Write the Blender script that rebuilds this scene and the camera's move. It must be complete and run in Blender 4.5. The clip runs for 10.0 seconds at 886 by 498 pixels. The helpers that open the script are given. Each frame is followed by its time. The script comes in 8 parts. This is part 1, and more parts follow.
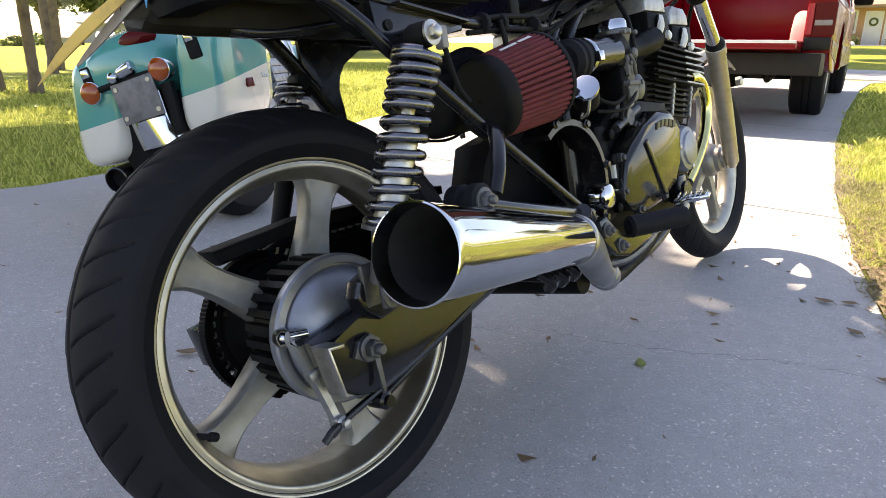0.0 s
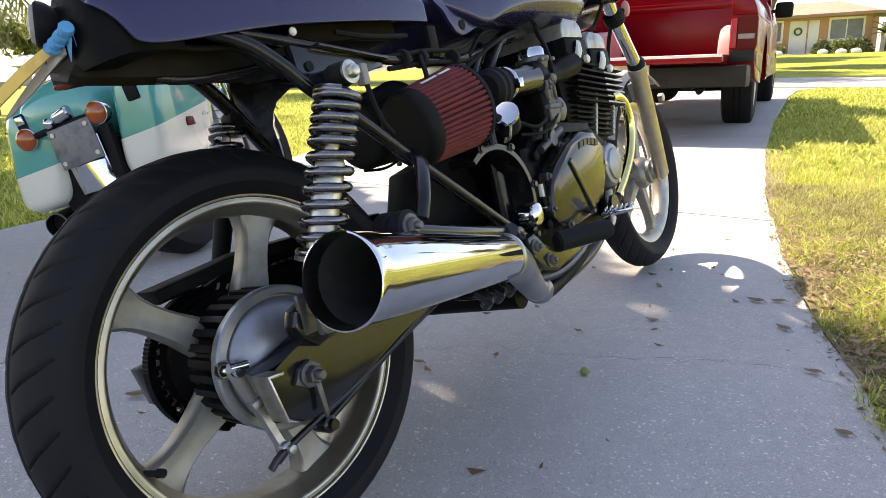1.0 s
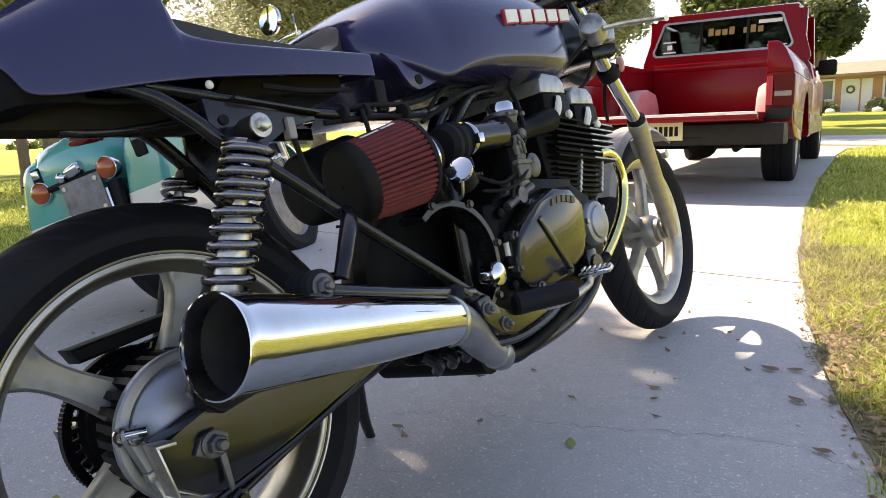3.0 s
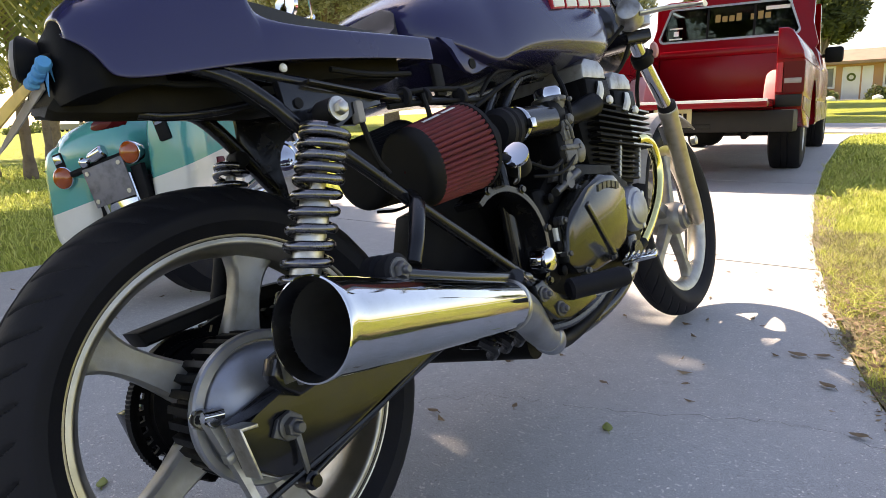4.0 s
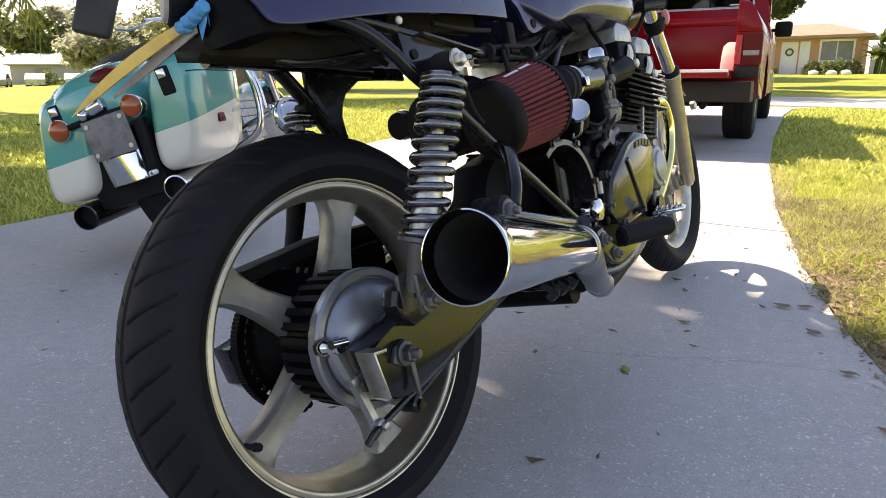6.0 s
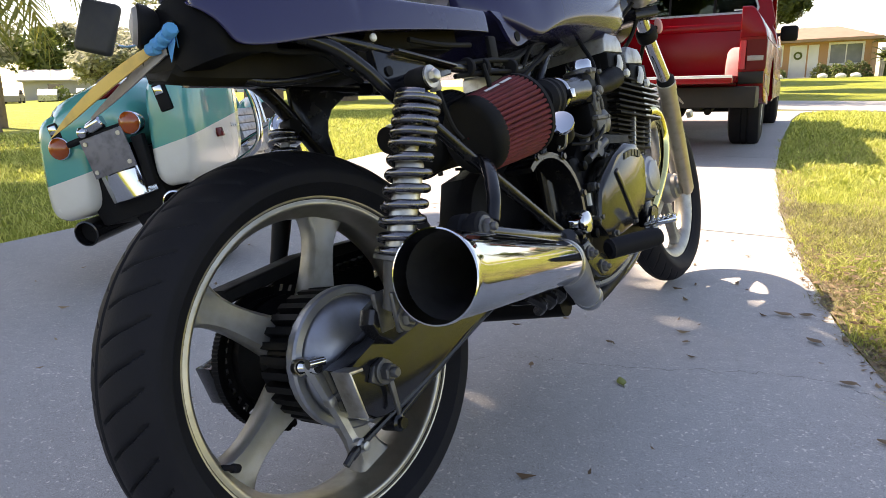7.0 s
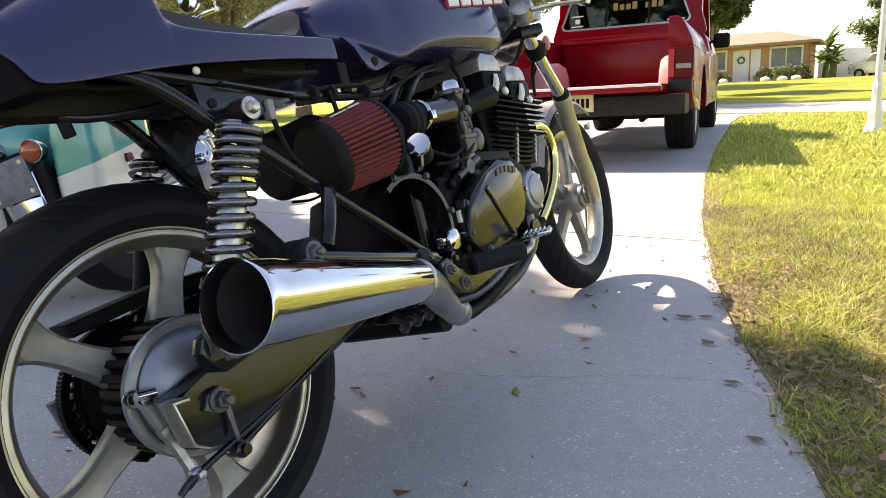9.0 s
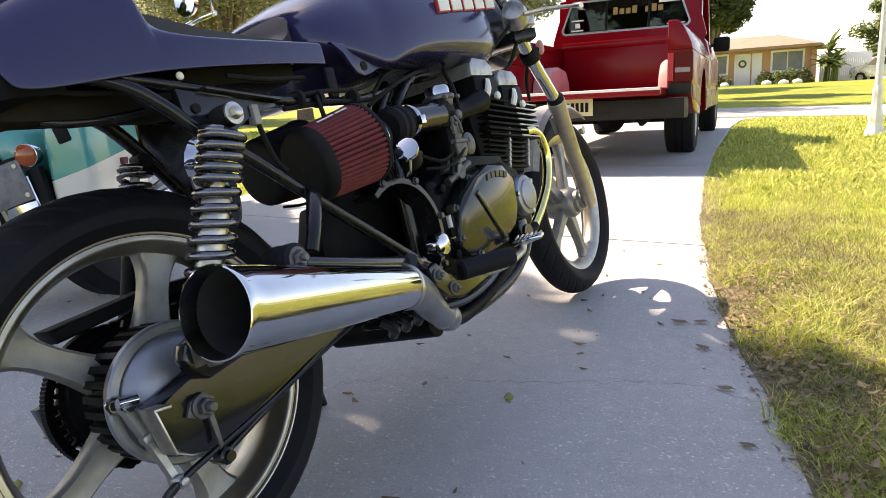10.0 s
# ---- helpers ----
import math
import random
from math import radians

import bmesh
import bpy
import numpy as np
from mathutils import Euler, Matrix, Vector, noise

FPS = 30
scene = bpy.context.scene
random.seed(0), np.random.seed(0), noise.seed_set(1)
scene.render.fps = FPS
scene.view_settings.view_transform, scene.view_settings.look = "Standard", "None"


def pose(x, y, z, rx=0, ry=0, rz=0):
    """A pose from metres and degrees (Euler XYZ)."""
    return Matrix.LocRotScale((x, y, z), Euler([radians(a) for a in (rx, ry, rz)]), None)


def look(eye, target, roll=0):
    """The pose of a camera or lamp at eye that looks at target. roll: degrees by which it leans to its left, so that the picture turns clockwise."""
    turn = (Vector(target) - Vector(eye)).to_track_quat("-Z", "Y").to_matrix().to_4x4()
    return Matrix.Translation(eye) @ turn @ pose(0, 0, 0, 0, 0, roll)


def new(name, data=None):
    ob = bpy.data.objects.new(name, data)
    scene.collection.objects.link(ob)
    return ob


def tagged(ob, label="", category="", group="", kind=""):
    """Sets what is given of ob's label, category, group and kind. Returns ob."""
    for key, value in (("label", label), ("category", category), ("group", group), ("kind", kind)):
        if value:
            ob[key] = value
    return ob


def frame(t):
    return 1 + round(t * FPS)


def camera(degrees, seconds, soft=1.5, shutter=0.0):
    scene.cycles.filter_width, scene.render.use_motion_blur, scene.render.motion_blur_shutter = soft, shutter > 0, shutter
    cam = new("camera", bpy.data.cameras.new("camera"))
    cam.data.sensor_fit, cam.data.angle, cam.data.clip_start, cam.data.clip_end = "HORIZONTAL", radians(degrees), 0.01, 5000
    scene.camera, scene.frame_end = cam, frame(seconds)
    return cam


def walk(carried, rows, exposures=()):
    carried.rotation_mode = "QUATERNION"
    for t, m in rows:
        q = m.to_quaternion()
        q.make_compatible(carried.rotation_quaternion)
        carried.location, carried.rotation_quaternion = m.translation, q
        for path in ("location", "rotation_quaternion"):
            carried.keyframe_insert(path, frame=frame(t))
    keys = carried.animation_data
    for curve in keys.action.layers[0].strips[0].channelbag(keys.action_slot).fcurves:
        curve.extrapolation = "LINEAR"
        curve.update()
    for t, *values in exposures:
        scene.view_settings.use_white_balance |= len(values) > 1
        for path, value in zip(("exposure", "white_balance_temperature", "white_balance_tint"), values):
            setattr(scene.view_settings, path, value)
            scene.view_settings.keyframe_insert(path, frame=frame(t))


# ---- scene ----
cam = camera(67.2, 10.0, soft=0.85)
# seconds, x, y, z, rx, ry, rz
PATH = [
    (0.0, 0.5836, -0.4727, 0.6546, 72.790, -0.446, 39.929),
    (0.5, 0.6079, -0.4756, 0.6597, 74.478, 0.830, 37.463),
    (1.0, 0.6334, -0.4832, 0.6655, 74.761, 2.036, 35.485),
    (1.5, 0.6675, -0.5110, 0.6908, 75.243, 2.550, 32.696),
    (2.0, 0.7028, -0.4742, 0.6886, 76.479, 3.081, 32.598),
    (2.2, 0.7239, -0.4253, 0.6808, 77.026, 3.440, 34.626),
    (3.3, 0.6991, -0.3489, 0.6532, 80.034, 1.795, 39.899),
    (3.5, 0.6736, -0.3438, 0.6535, 79.374, 2.046, 40.019),
    (4.0, 0.6507, -0.4111, 0.6559, 78.507, 1.863, 39.321),
    (4.5, 0.5784, -0.5247, 0.6625, 76.943, 0.128, 37.642),
    (5.0, 0.5492, -0.5866, 0.6482, 75.732, -0.481, 36.665),
    (5.5, 0.5441, -0.5865, 0.6434, 75.382, 0.197, 35.166),
    (7.0, 0.5753, -0.5519, 0.6525, 76.352, 1.389, 35.604),
    (7.5, 0.5939, -0.5364, 0.6549, 76.431, 1.899, 36.267),
    (8.0, 0.6267, -0.5191, 0.6577, 76.674, 1.806, 35.376),
    (8.5, 0.6783, -0.4938, 0.6679, 76.950, 2.061, 33.136),
    (9.0, 0.7171, -0.4749, 0.6647, 77.197, 2.928, 32.046),
    (9.5, 0.7268, -0.4646, 0.6645, 77.311, 3.173, 32.042),
    (10.0, 0.7322, -0.4600, 0.6653, 77.515, 2.947, 32.186),
]
walk(cam, [(t, pose(*p)) for t, *p in PATH], [(0.0, 1.44), (2.0, 1.44), (3.5, 1.27), (10.0, 1.27)])

# ---------------- light ----------------
SUN_TO = Vector((-0.85, 0.10, 1.0)).normalized()
world = bpy.data.worlds.new("sky")
scene.world = world
world.use_nodes = True
wn = world.node_tree.nodes
sky = wn.new("ShaderNodeTexSky")
sky.sky_type = "NISHITA"
sky.sun_disc = False
sky.sun_elevation = math.asin(SUN_TO.z)
sky.sun_rotation = math.atan2(SUN_TO.x, SUN_TO.y)
sky.dust_density = 0.7
wn["Background"].inputs[1].default_value = 0.15
world.node_tree.links.new(sky.outputs[0], wn["Background"].inputs[0])
sun_data = bpy.data.lights.new("sun", "SUN")
sun_data.energy = 5.0
sun_data.angle = radians(0.55)
sun_data.color = (1.0, 0.95, 0.85)
sun = new("sun", sun_data)
sun.matrix_world = look(SUN_TO * 30, (0, 0, 0))
scene.view_settings.use_white_balance = True
scene.view_settings.white_balance_temperature = 8100
scene.view_settings.white_balance_tint = 21

# ---------------- materials ----------------


def material(name, color, rough=0.5, metal=0.0, spec=0.5, coat=0.0):
    m = bpy.data.materials.new(name)
    m.use_nodes = True
    b = m.node_tree.nodes["Principled BSDF"]
    b.inputs["Base Color"].default_value = (*color, 1)
    b.inputs["Roughness"].default_value = rough
    b.inputs["Metallic"].default_value = metal
    b.inputs["Specular IOR Level"].default_value = spec
    b.inputs["Coat Weight"].default_value = coat
    b.inputs["Coat Roughness"].default_value = 0.04
    return m


def noise_node(m, scale, detail=4.0, rough=0.55, coords="Object"):
    n = m.node_tree.nodes
    tc, no = n.new("ShaderNodeTexCoord"), n.new("ShaderNodeTexNoise")
    no.inputs["Scale"].default_value = scale
    no.inputs["Detail"].default_value = detail
    no.inputs["Roughness"].default_value = rough
    m.node_tree.links.new(tc.outputs[coords], no.inputs["Vector"])
    return no


def ramp(m, source, stops):
    r = m.node_tree.nodes.new("ShaderNodeValToRGB")
    e = r.color_ramp.elements
    while len(e) < len(stops):
        e.new(0.5)
    for el, (p, c) in zip(e, stops):
        el.position, el.color = p, (*c, 1)
    m.node_tree.links.new(source, r.inputs[0])
    return r.outputs[0]


def mix(m, a, b, fac, mode="MIX"):
    x = m.node_tree.nodes.new("ShaderNodeMix")
    x.data_type, x.blend_type = "RGBA", mode
    for sock, val in ((x.inputs[0], fac), (x.inputs[6], a), (x.inputs[7], b)):
        if hasattr(val, "is_output"):
            m.node_tree.links.new(val, sock)
        else:
            sock.default_value = val if sock.type == "VALUE" else (*val, 1)
    return x.outputs[2]


def base(m, out):
    m.node_tree.links.new(out, m.node_tree.nodes["Principled BSDF"].inputs["Base Color"])


def rough_from(m, out, lo, hi):
    r = m.node_tree.nodes.new("ShaderNodeMapRange")
    r.inputs["To Min"].default_value, r.inputs["To Max"].default_value = lo, hi
    m.node_tree.links.new(out, r.inputs["Value"])
    m.node_tree.links.new(r.outputs[0], m.node_tree.nodes["Principled BSDF"].inputs["Roughness"])


def bump(m, out, strength, distance):
    b = m.node_tree.nodes.new("ShaderNodeBump")
    b.inputs["Strength"].default_value, b.inputs["Distance"].default_value = strength, distance
    m.node_tree.links.new(out, b.inputs["Height"])
    m.node_tree.links.new(b.outputs[0], m.node_tree.nodes["Principled BSDF"].inputs["Normal"])


def worn(name, color, rough, metal=0.0, dirt=(0.16, 0.14, 0.11), amount=0.35, scale=30.0, grain=400.0, relief=0.0006, coat=0.0, spec=0.5, spread=0.2):
    """A surface with dirt in large patches, fine grain and uneven gloss."""
    m = material(name, color, rough, metal, spec, coat)
    big, fine = noise_node(m, scale, 6), noise_node(m, grain, 3)
    mask = ramp(m, big.outputs[0], [(0.45, (0, 0, 0)), (0.75, (amount, amount, amount))])
    base(m, mix(m, color, dirt, mask))
    rough_from(m, big.outputs[0], max(rough - 0.12, 0.02), min(rough + spread, 1))
    if relief:
        bump(m, fine.outputs[0], 0.35, relief)
    return m


CONCRETE = material("concrete", (0.42, 0.41, 0.39), 0.85)
_a, _b, _c = noise_node(CONCRETE, 1.1, 6), noise_node(CONCRETE, 26, 5, 0.7), noise_node(CONCRETE, 190, 2)
_base = ramp(CONCRETE, _a.outputs[0], [(0.3, (0.385, 0.375, 0.365)), (0.7, (0.45, 0.44, 0.425))])
_mid = ramp(CONCRETE, _b.outputs[0], [(0.30, (0.90, 0.895, 0.89)), (0.70, (1.04, 1.035, 1.03))])
_d = noise_node(CONCRETE, 520, 1)
_fine = ramp(CONCRETE, _d.outputs[0], [(0.30, (0.66, 0.65, 0.63)), (0.45, (0.97, 0.97, 0.97)), (0.62, (1.05, 1.05, 1.05)), (0.72, (1.5, 1.5, 1.46))])
_e = noise_node(CONCRETE, 150, 0)
_fleck = ramp(CONCRETE, _e.outputs[0], [(0.725, (1, 1, 1)), (0.76, (1.6, 1.57, 1.5))])
_dots = ramp(CONCRETE, _c.outputs[0], [(0.27, (0.55, 0.53, 0.51)), (0.33, (1, 1, 1)), (0.66, (1, 1, 1)), (0.73, (1.45, 1.43, 1.40))])
base(CONCRETE, mix(CONCRETE, mix(CONCRETE, mix(CONCRETE, _base, _mid, 1.0, "MULTIPLY"), _dots, 1.0, "MULTIPLY"), mix(CONCRETE, _fine, _fleck, 1.0, "MULTIPLY"), 1.0, "MULTIPLY"))
bump(CONCRETE, _c.outputs[0], 0.35, 0.002)
CRACK = material("crack_filler", (0.10, 0.09, 0.08), 0.95)
SOIL = worn("soil", (0.16, 0.125, 0.075), 0.95, dirt=(0.28, 0.24, 0.13), amount=0.8, scale=18, grain=120, relief=0.01)
LAWN = material("lawn_ground", (0.16, 0.19, 0.035), 0.95)
_a, _b = noise_node(LAWN, 0.5, 6), noise_node(LAWN, 14, 5, 0.7)
base(LAWN, mix(LAWN, ramp(LAWN, _a.outputs[0], [(0.3, (0.20, 0.26, 0.018)), (0.7, (0.34, 0.36, 0.035))]), ramp(LAWN, _b.outputs[0], [(0.35, (0.45, 0.45, 0.4)), (0.65, (1.35, 1.3, 1.1))]), 1.0, "MULTIPLY"))
bump(LAWN, _b.outputs[0], 1.0, 0.05)


def leafy(name, dark, light, rough=0.55, glow=0.35):
    m = material(name, dark, rough)
    geo = m.node_tree.nodes.new("ShaderNodeNewGeometry")
    col = ramp(m, geo.outputs["Random Per Island"], [(0.0, dark), (1.0, light)])
    base(m, col)
    tr = m.node_tree.nodes.new("ShaderNodeBsdfTranslucent")
    mx = m.node_tree.nodes.new("ShaderNodeMixShader")
    mx.inputs[0].default_value = glow
    m.node_tree.links.new(col, tr.inputs[0])
    m.node_tree.links.new(m.node_tree.nodes["Principled BSDF"].outputs[0], mx.inputs[1])
    m.node_tree.links.new(tr.outputs[0], mx.inputs[2])
    m.node_tree.links.new(mx.outputs[0], m.node_tree.nodes["Material Output"].inputs[0])
    return m


GRASS = leafy("grass_blades", (0.25, 0.30, 0.04), (0.74, 0.74, 0.22), 0.55, 0.5)
STRAW = leafy("dry_straw", (0.28, 0.23, 0.09), (0.72, 0.64, 0.30), 0.8, 0.35)
THATCH = leafy("brown_thatch", (0.13, 0.12, 0.045), (0.50, 0.46, 0.22), 0.8, 0.3)
LEAF_OAK = leafy("oak_leaves", (0.035, 0.055, 0.015), (0.11, 0.13, 0.035))
LEAF_PALM = leafy("palm_fronds", (0.10, 0.13, 0.03), (0.30, 0.30, 0.08))
LEAF_SHRUB = leafy("shrub_leaves", (0.05, 0.09, 0.02), (0.22, 0.26, 0.07))
# pale grey-green leaves with the distance haze put into their colour
LEAF_HAZE = leafy("leaves_with_painted_haze", (0.17, 0.185, 0.115), (0.46, 0.46, 0.33), 0.6, 0.45)
LEAF_DRY = leafy("dry_leaves", (0.11, 0.065, 0.035), (0.34, 0.24, 0.14), 0.8, 0.15)
LEAF_GREEN = leafy("fallen_green_leaf", (0.22, 0.26, 0.05), (0.30, 0.33, 0.08), 0.6, 0.2)
BARK = worn("bark", (0.20, 0.15, 0.11), 0.95, dirt=(0.08, 0.06, 0.05), amount=0.9, scale=9, grain=40, relief=0.02)

RUBBER = worn("tyre_rubber", (0.008, 0.008, 0.011), 0.66, dirt=(0.020, 0.019, 0.021), amount=0.5, scale=14, grain=260, relief=0.0008, spec=0.2)
DARK_ALLOY = worn("dirty_grey_alloy", (0.12, 0.12, 0.125), 0.42, 0.7, dirt=(0.04, 0.036, 0.03), amount=0.7, scale=50, grain=600, relief=0.0004)
CAST = worn("cast_aluminium", (0.30, 0.295, 0.285), 0.45, 0.85, dirt=(0.17, 0.15, 0.12), amount=0.6, scale=22, grain=500, relief=0.0005)
RIM_LIP = worn("machined_rim_lip", (0.48, 0.45, 0.38), 0.36, 1.0, dirt=(0.22, 0.19, 0.14), amount=0.45, scale=26, grain=700, relief=0.0002)
DRUM = worn("grey_painted_aluminium", (0.28, 0.29, 0.325), 0.33, 0.75, dirt=(0.16, 0.15, 0.13), amount=0.45, scale=24, grain=600, relief=0.0003)
CHROME = worn("chrome", (0.60, 0.61, 0.63), 0.03, 1.0, dirt=(0.42, 0.40, 0.36), amount=0.3, scale=20, grain=900, relief=0.0, spread=0.06)
STEEL = worn("zinc_plated_steel", (0.52, 0.51, 0.48), 0.34, 1.0, dirt=(0.22, 0.17, 0.12), amount=0.6, scale=60, grain=600, relief=0.0003)
GALV = worn("spring_steel", (0.18, 0.18, 0.20), 0.22, 1.0, dirt=(0.25, 0.23, 0.2), amount=0.4, scale=60, grain=600, relief=0.0002)
BLACK_GLOSS = worn("black_gloss_paint", (0.009, 0.009, 0.011), 0.16, dirt=(0.03, 0.027, 0.024), amount=0.35, scale=25, grain=500, relief=0.0, coat=0.25, spec=0.4)
BLACK_FRAME = worn("black_frame_paint", (0.006, 0.006, 0.008), 0.20, dirt=(0.035, 0.03, 0.025), amount=0.35, scale=40, grain=500, relief=0.0003, coat=0.12, spec=0.35)
BLACK_MATT = worn("matt_black_plastic", (0.006, 0.006, 0.007), 0.6, dirt=(0.02, 0.018, 0.016), amount=0.4, scale=35, grain=600, relief=0.0004, spec=0.18)
ENGINE_BLACK = worn("black_engine_enamel", (0.005, 0.005, 0.006), 0.42, dirt=(0.012, 0.011, 0.010), amount=0.5, scale=45, grain=500, relief=0.0005, spec=0.06)
ALLOY_BRIGHT = worn("scuffed_bright_alloy", (0.40, 0.40, 0.40), 0.36, 0.9, dirt=(0.26, 0.24, 0.21), amount=0.5, scale=60, grain=600, relief=0.0003)
ENGINE_GREY = worn("bare_engine_alloy", (0.42, 0.42, 0.42), 0.38, 0.85, dirt=(0.14, 0.12, 0.10), amount=0.6, scale=50, grain=600, relief=0.0004)
# black tray plastic, its brown tint painted in for the lawn's reflection
TRAY_BROWN = worn("black_plastic_lawn_reflection", (0.011, 0.009, 0.005), 0.5, dirt=(0.026, 0.021, 0.010), amount=0.5, scale=22, grain=500, relief=0.0004, spec=0.12)
CARB_GREY = worn("oxidised_carb_alloy", (0.15, 0.145, 0.14), 0.5, 0.35, dirt=(0.05, 0.045, 0.038), amount=0.7, scale=60, grain=600, relief=0.0005, spec=0.3)
NAVY = worn("dark_navy_gloss_paint", (0.025, 0.024, 0.082), 0.16, dirt=(0.034, 0.033, 0.092), amount=0.3, scale=9, grain=500, relief=0.0, coat=0.25, spec=0.4)
COVER = worn("black_gloss_case_cover", (0.012, 0.012, 0.011), 0.12, dirt=(0.03, 0.026, 0.018), amount=0.3, scale=30, grain=500, relief=0.0003, coat=0.35)
HEADER = worn("straw_tinted_chrome", (0.78, 0.70, 0.30), 0.10, 1.0, dirt=(0.40, 0.32, 0.16), amount=0.5, scale=40, grain=700, relief=0.0)
PLEAT = worn("red_filter_gauze", (0.145, 0.018, 0.022), 0.8, dirt=(0.07, 0.022, 0.02), amount=0.7, scale=40, grain=900, relief=0.001)
GOLD_FORK = worn("aged_fork_leg_alloy", (0.50, 0.46, 0.37), 0.38, 0.8, dirt=(0.24, 0.2, 0.14), amount=0.5, scale=30, grain=500, relief=0.0003)
SOOT = worn("sooty_steel", (0.030, 0.029, 0.030), 0.55, 0.3, dirt=(0.012, 0.011, 0.011), amount=0.8, scale=30, grain=500, relief=0.0006)
YELLOW = worn("yellow_plastic", (0.80, 0.52, 0.12), 0.45, dirt=(0.45, 0.30, 0.10), amount=0.7, scale=30, grain=300, relief=0.0005)
DULL_YELLOW = worn("faded_yellow_vinyl", (0.30, 0.20, 0.06), 0.5, dirt=(0.2, 0.14, 0.05), amount=0.5, scale=30, grain=300, relief=0.0)
BLUE_TAPE = worn("blue_masking_tape", (0.05, 0.30, 0.62), 0.7, dirt=(0.15, 0.4, 0.65), amount=0.5, scale=60, grain=400, relief=0.002)
GREY_PLASTIC = worn("grey_plastic", (0.30, 0.28, 0.27), 0.5, dirt=(0.15, 0.13, 0.12), amount=0.5, scale=40, grain=400, relief=0.0004)
WHITE_PAINT = worn("white_paint", (0.78, 0.77, 0.74), 0.45, dirt=(0.5, 0.46, 0.40), amount=0.3, scale=10, grain=300, relief=0.0)
SIGN_RED = material("red_badge_edge", (0.45, 0.02, 0.03), 0.4)
LETTER_GREY = worn("raised_grey_metal", (0.10, 0.10, 0.09), 0.4, 0.6)
AMBER = material("amber_lens", (0.36, 0.065, 0.008), 0.12, coat=0.6)
RED_LENS = material("red_lens", (0.10, 0.004, 0.005), 0.25, spec=0.15)
TEAL = worn("teal_gloss_paint", (0.05, 0.34, 0.31), 0.16, dirt=(0.10, 0.36, 0.32), amount=0.4, scale=6, grain=400, relief=0.0, coat=0.8)
CREAM = worn("cream_gloss_paint", (0.74, 0.72, 0.64), 0.2, dirt=(0.6, 0.56, 0.46), amount=0.4, scale=7, grain=400, relief=0.0, coat=0.6)
PLATE_BACK = worn("weathered_plate_metal", (0.20, 0.195, 0.21), 0.5, 0.5, dirt=(0.10, 0.095, 0.10), amount=0.8, scale=35, grain=300, relief=0.001)
VINYL = worn("black_vinyl", (0.02, 0.02, 0.022), 0.5, dirt=(0.06, 0.055, 0.05), amount=0.3, scale=20, grain=500, relief=0.0008)
TRUCK_RED = worn("red_truck_paint", (0.20, 0.002, 0.006), 0.16, dirt=(0.15, 0.004, 0.008), amount=0.5, scale=3, grain=200, relief=0.0, coat=0.0, spec=0.22)
TRUCK_LOW = worn("brown_lower_paint", (0.10, 0.035, 0.025), 0.25, dirt=(0.2, 0.15, 0.1), amount=0.5, scale=4, grain=200, relief=0.0, coat=0.05, spec=0.2)
BUMPER = worn("dark_rusty_bumper", (0.014, 0.013, 0.012), 0.5, 0.0, dirt=(0.035, 0.028, 0.02), amount=0.5, scale=9, grain=150, relief=0.001, spec=0.25)
PINK_LINER = worn("faded_pink_bed_paint", (0.62, 0.30, 0.28), 0.6, dirt=(0.5, 0.16, 0.16), amount=0.6, scale=8, grain=120, relief=0.001)
PLATE_CREAM = worn("cream_plate", (0.72, 0.68, 0.42), 0.5, dirt=(0.6, 0.5, 0.3), amount=0.4, scale=30, grain=300, relief=0.0)
STUCCO = worn("tan_stucco", (0.50, 0.28, 0.15), 0.9, dirt=(0.43, 0.24, 0.13), amount=0.5, scale=1.2, grain=30, relief=0.02)
ROOF_TAN = worn("tan_shingles", (0.33, 0.22, 0.15), 0.9, dirt=(0.26, 0.17, 0.12), amount=0.7, scale=1.5, grain=12, relief=0.03)
DOOR_WHITE = worn("white_door_paint", (0.76, 0.76, 0.74), 0.5, dirt=(0.6, 0.58, 0.55), amount=0.3, scale=2, grain=40, relief=0.0)
ASPHALT = worn("pale_road", (0.36, 0.35, 0.335), 0.9, dirt=(0.26, 0.255, 0.245), amount=0.6, scale=0.7, grain=30, relief=0.01)
CAR_SILVER = worn("silver_car_paint", (0.42, 0.45, 0.5), 0.25, 0.5, dirt=(0.3, 0.31, 0.33), amount=0.4, scale=3, grain=80, relief=0.0, coat=0.5)
SIDING = worn("pale_siding", (0.42, 0.40, 0.37), 0.8, dirt=(0.34, 0.32, 0.30), amount=0.4, scale=0.6, grain=10, relief=0.0)

GLASS = material("dark_glass", (0.03, 0.035, 0.035), 0.03, spec=0.8, coat=0.4)
HOUSE_GLASS = worn("curtained_window_glass", (0.20, 0.22, 0.23), 0.08, dirt=(0.30, 0.31, 0.30), amount=0.6, scale=2.0, grain=30, relief=0.0, spec=0.6)
CLEAR = material("window_glass", (1, 1, 1), 0.0)
CLEAR.node_tree.nodes["Principled BSDF"].inputs["Transmission Weight"].default_value = 1.0
CLEAR.node_tree.nodes["Principled BSDF"].inputs["IOR"].default_value = 1.1
CLEAR.node_tree.nodes["Principled BSDF"].inputs["Base Color"].default_value = (0.16, 0.18, 0.175, 1)

# ---------------- mesh helpers ----------------


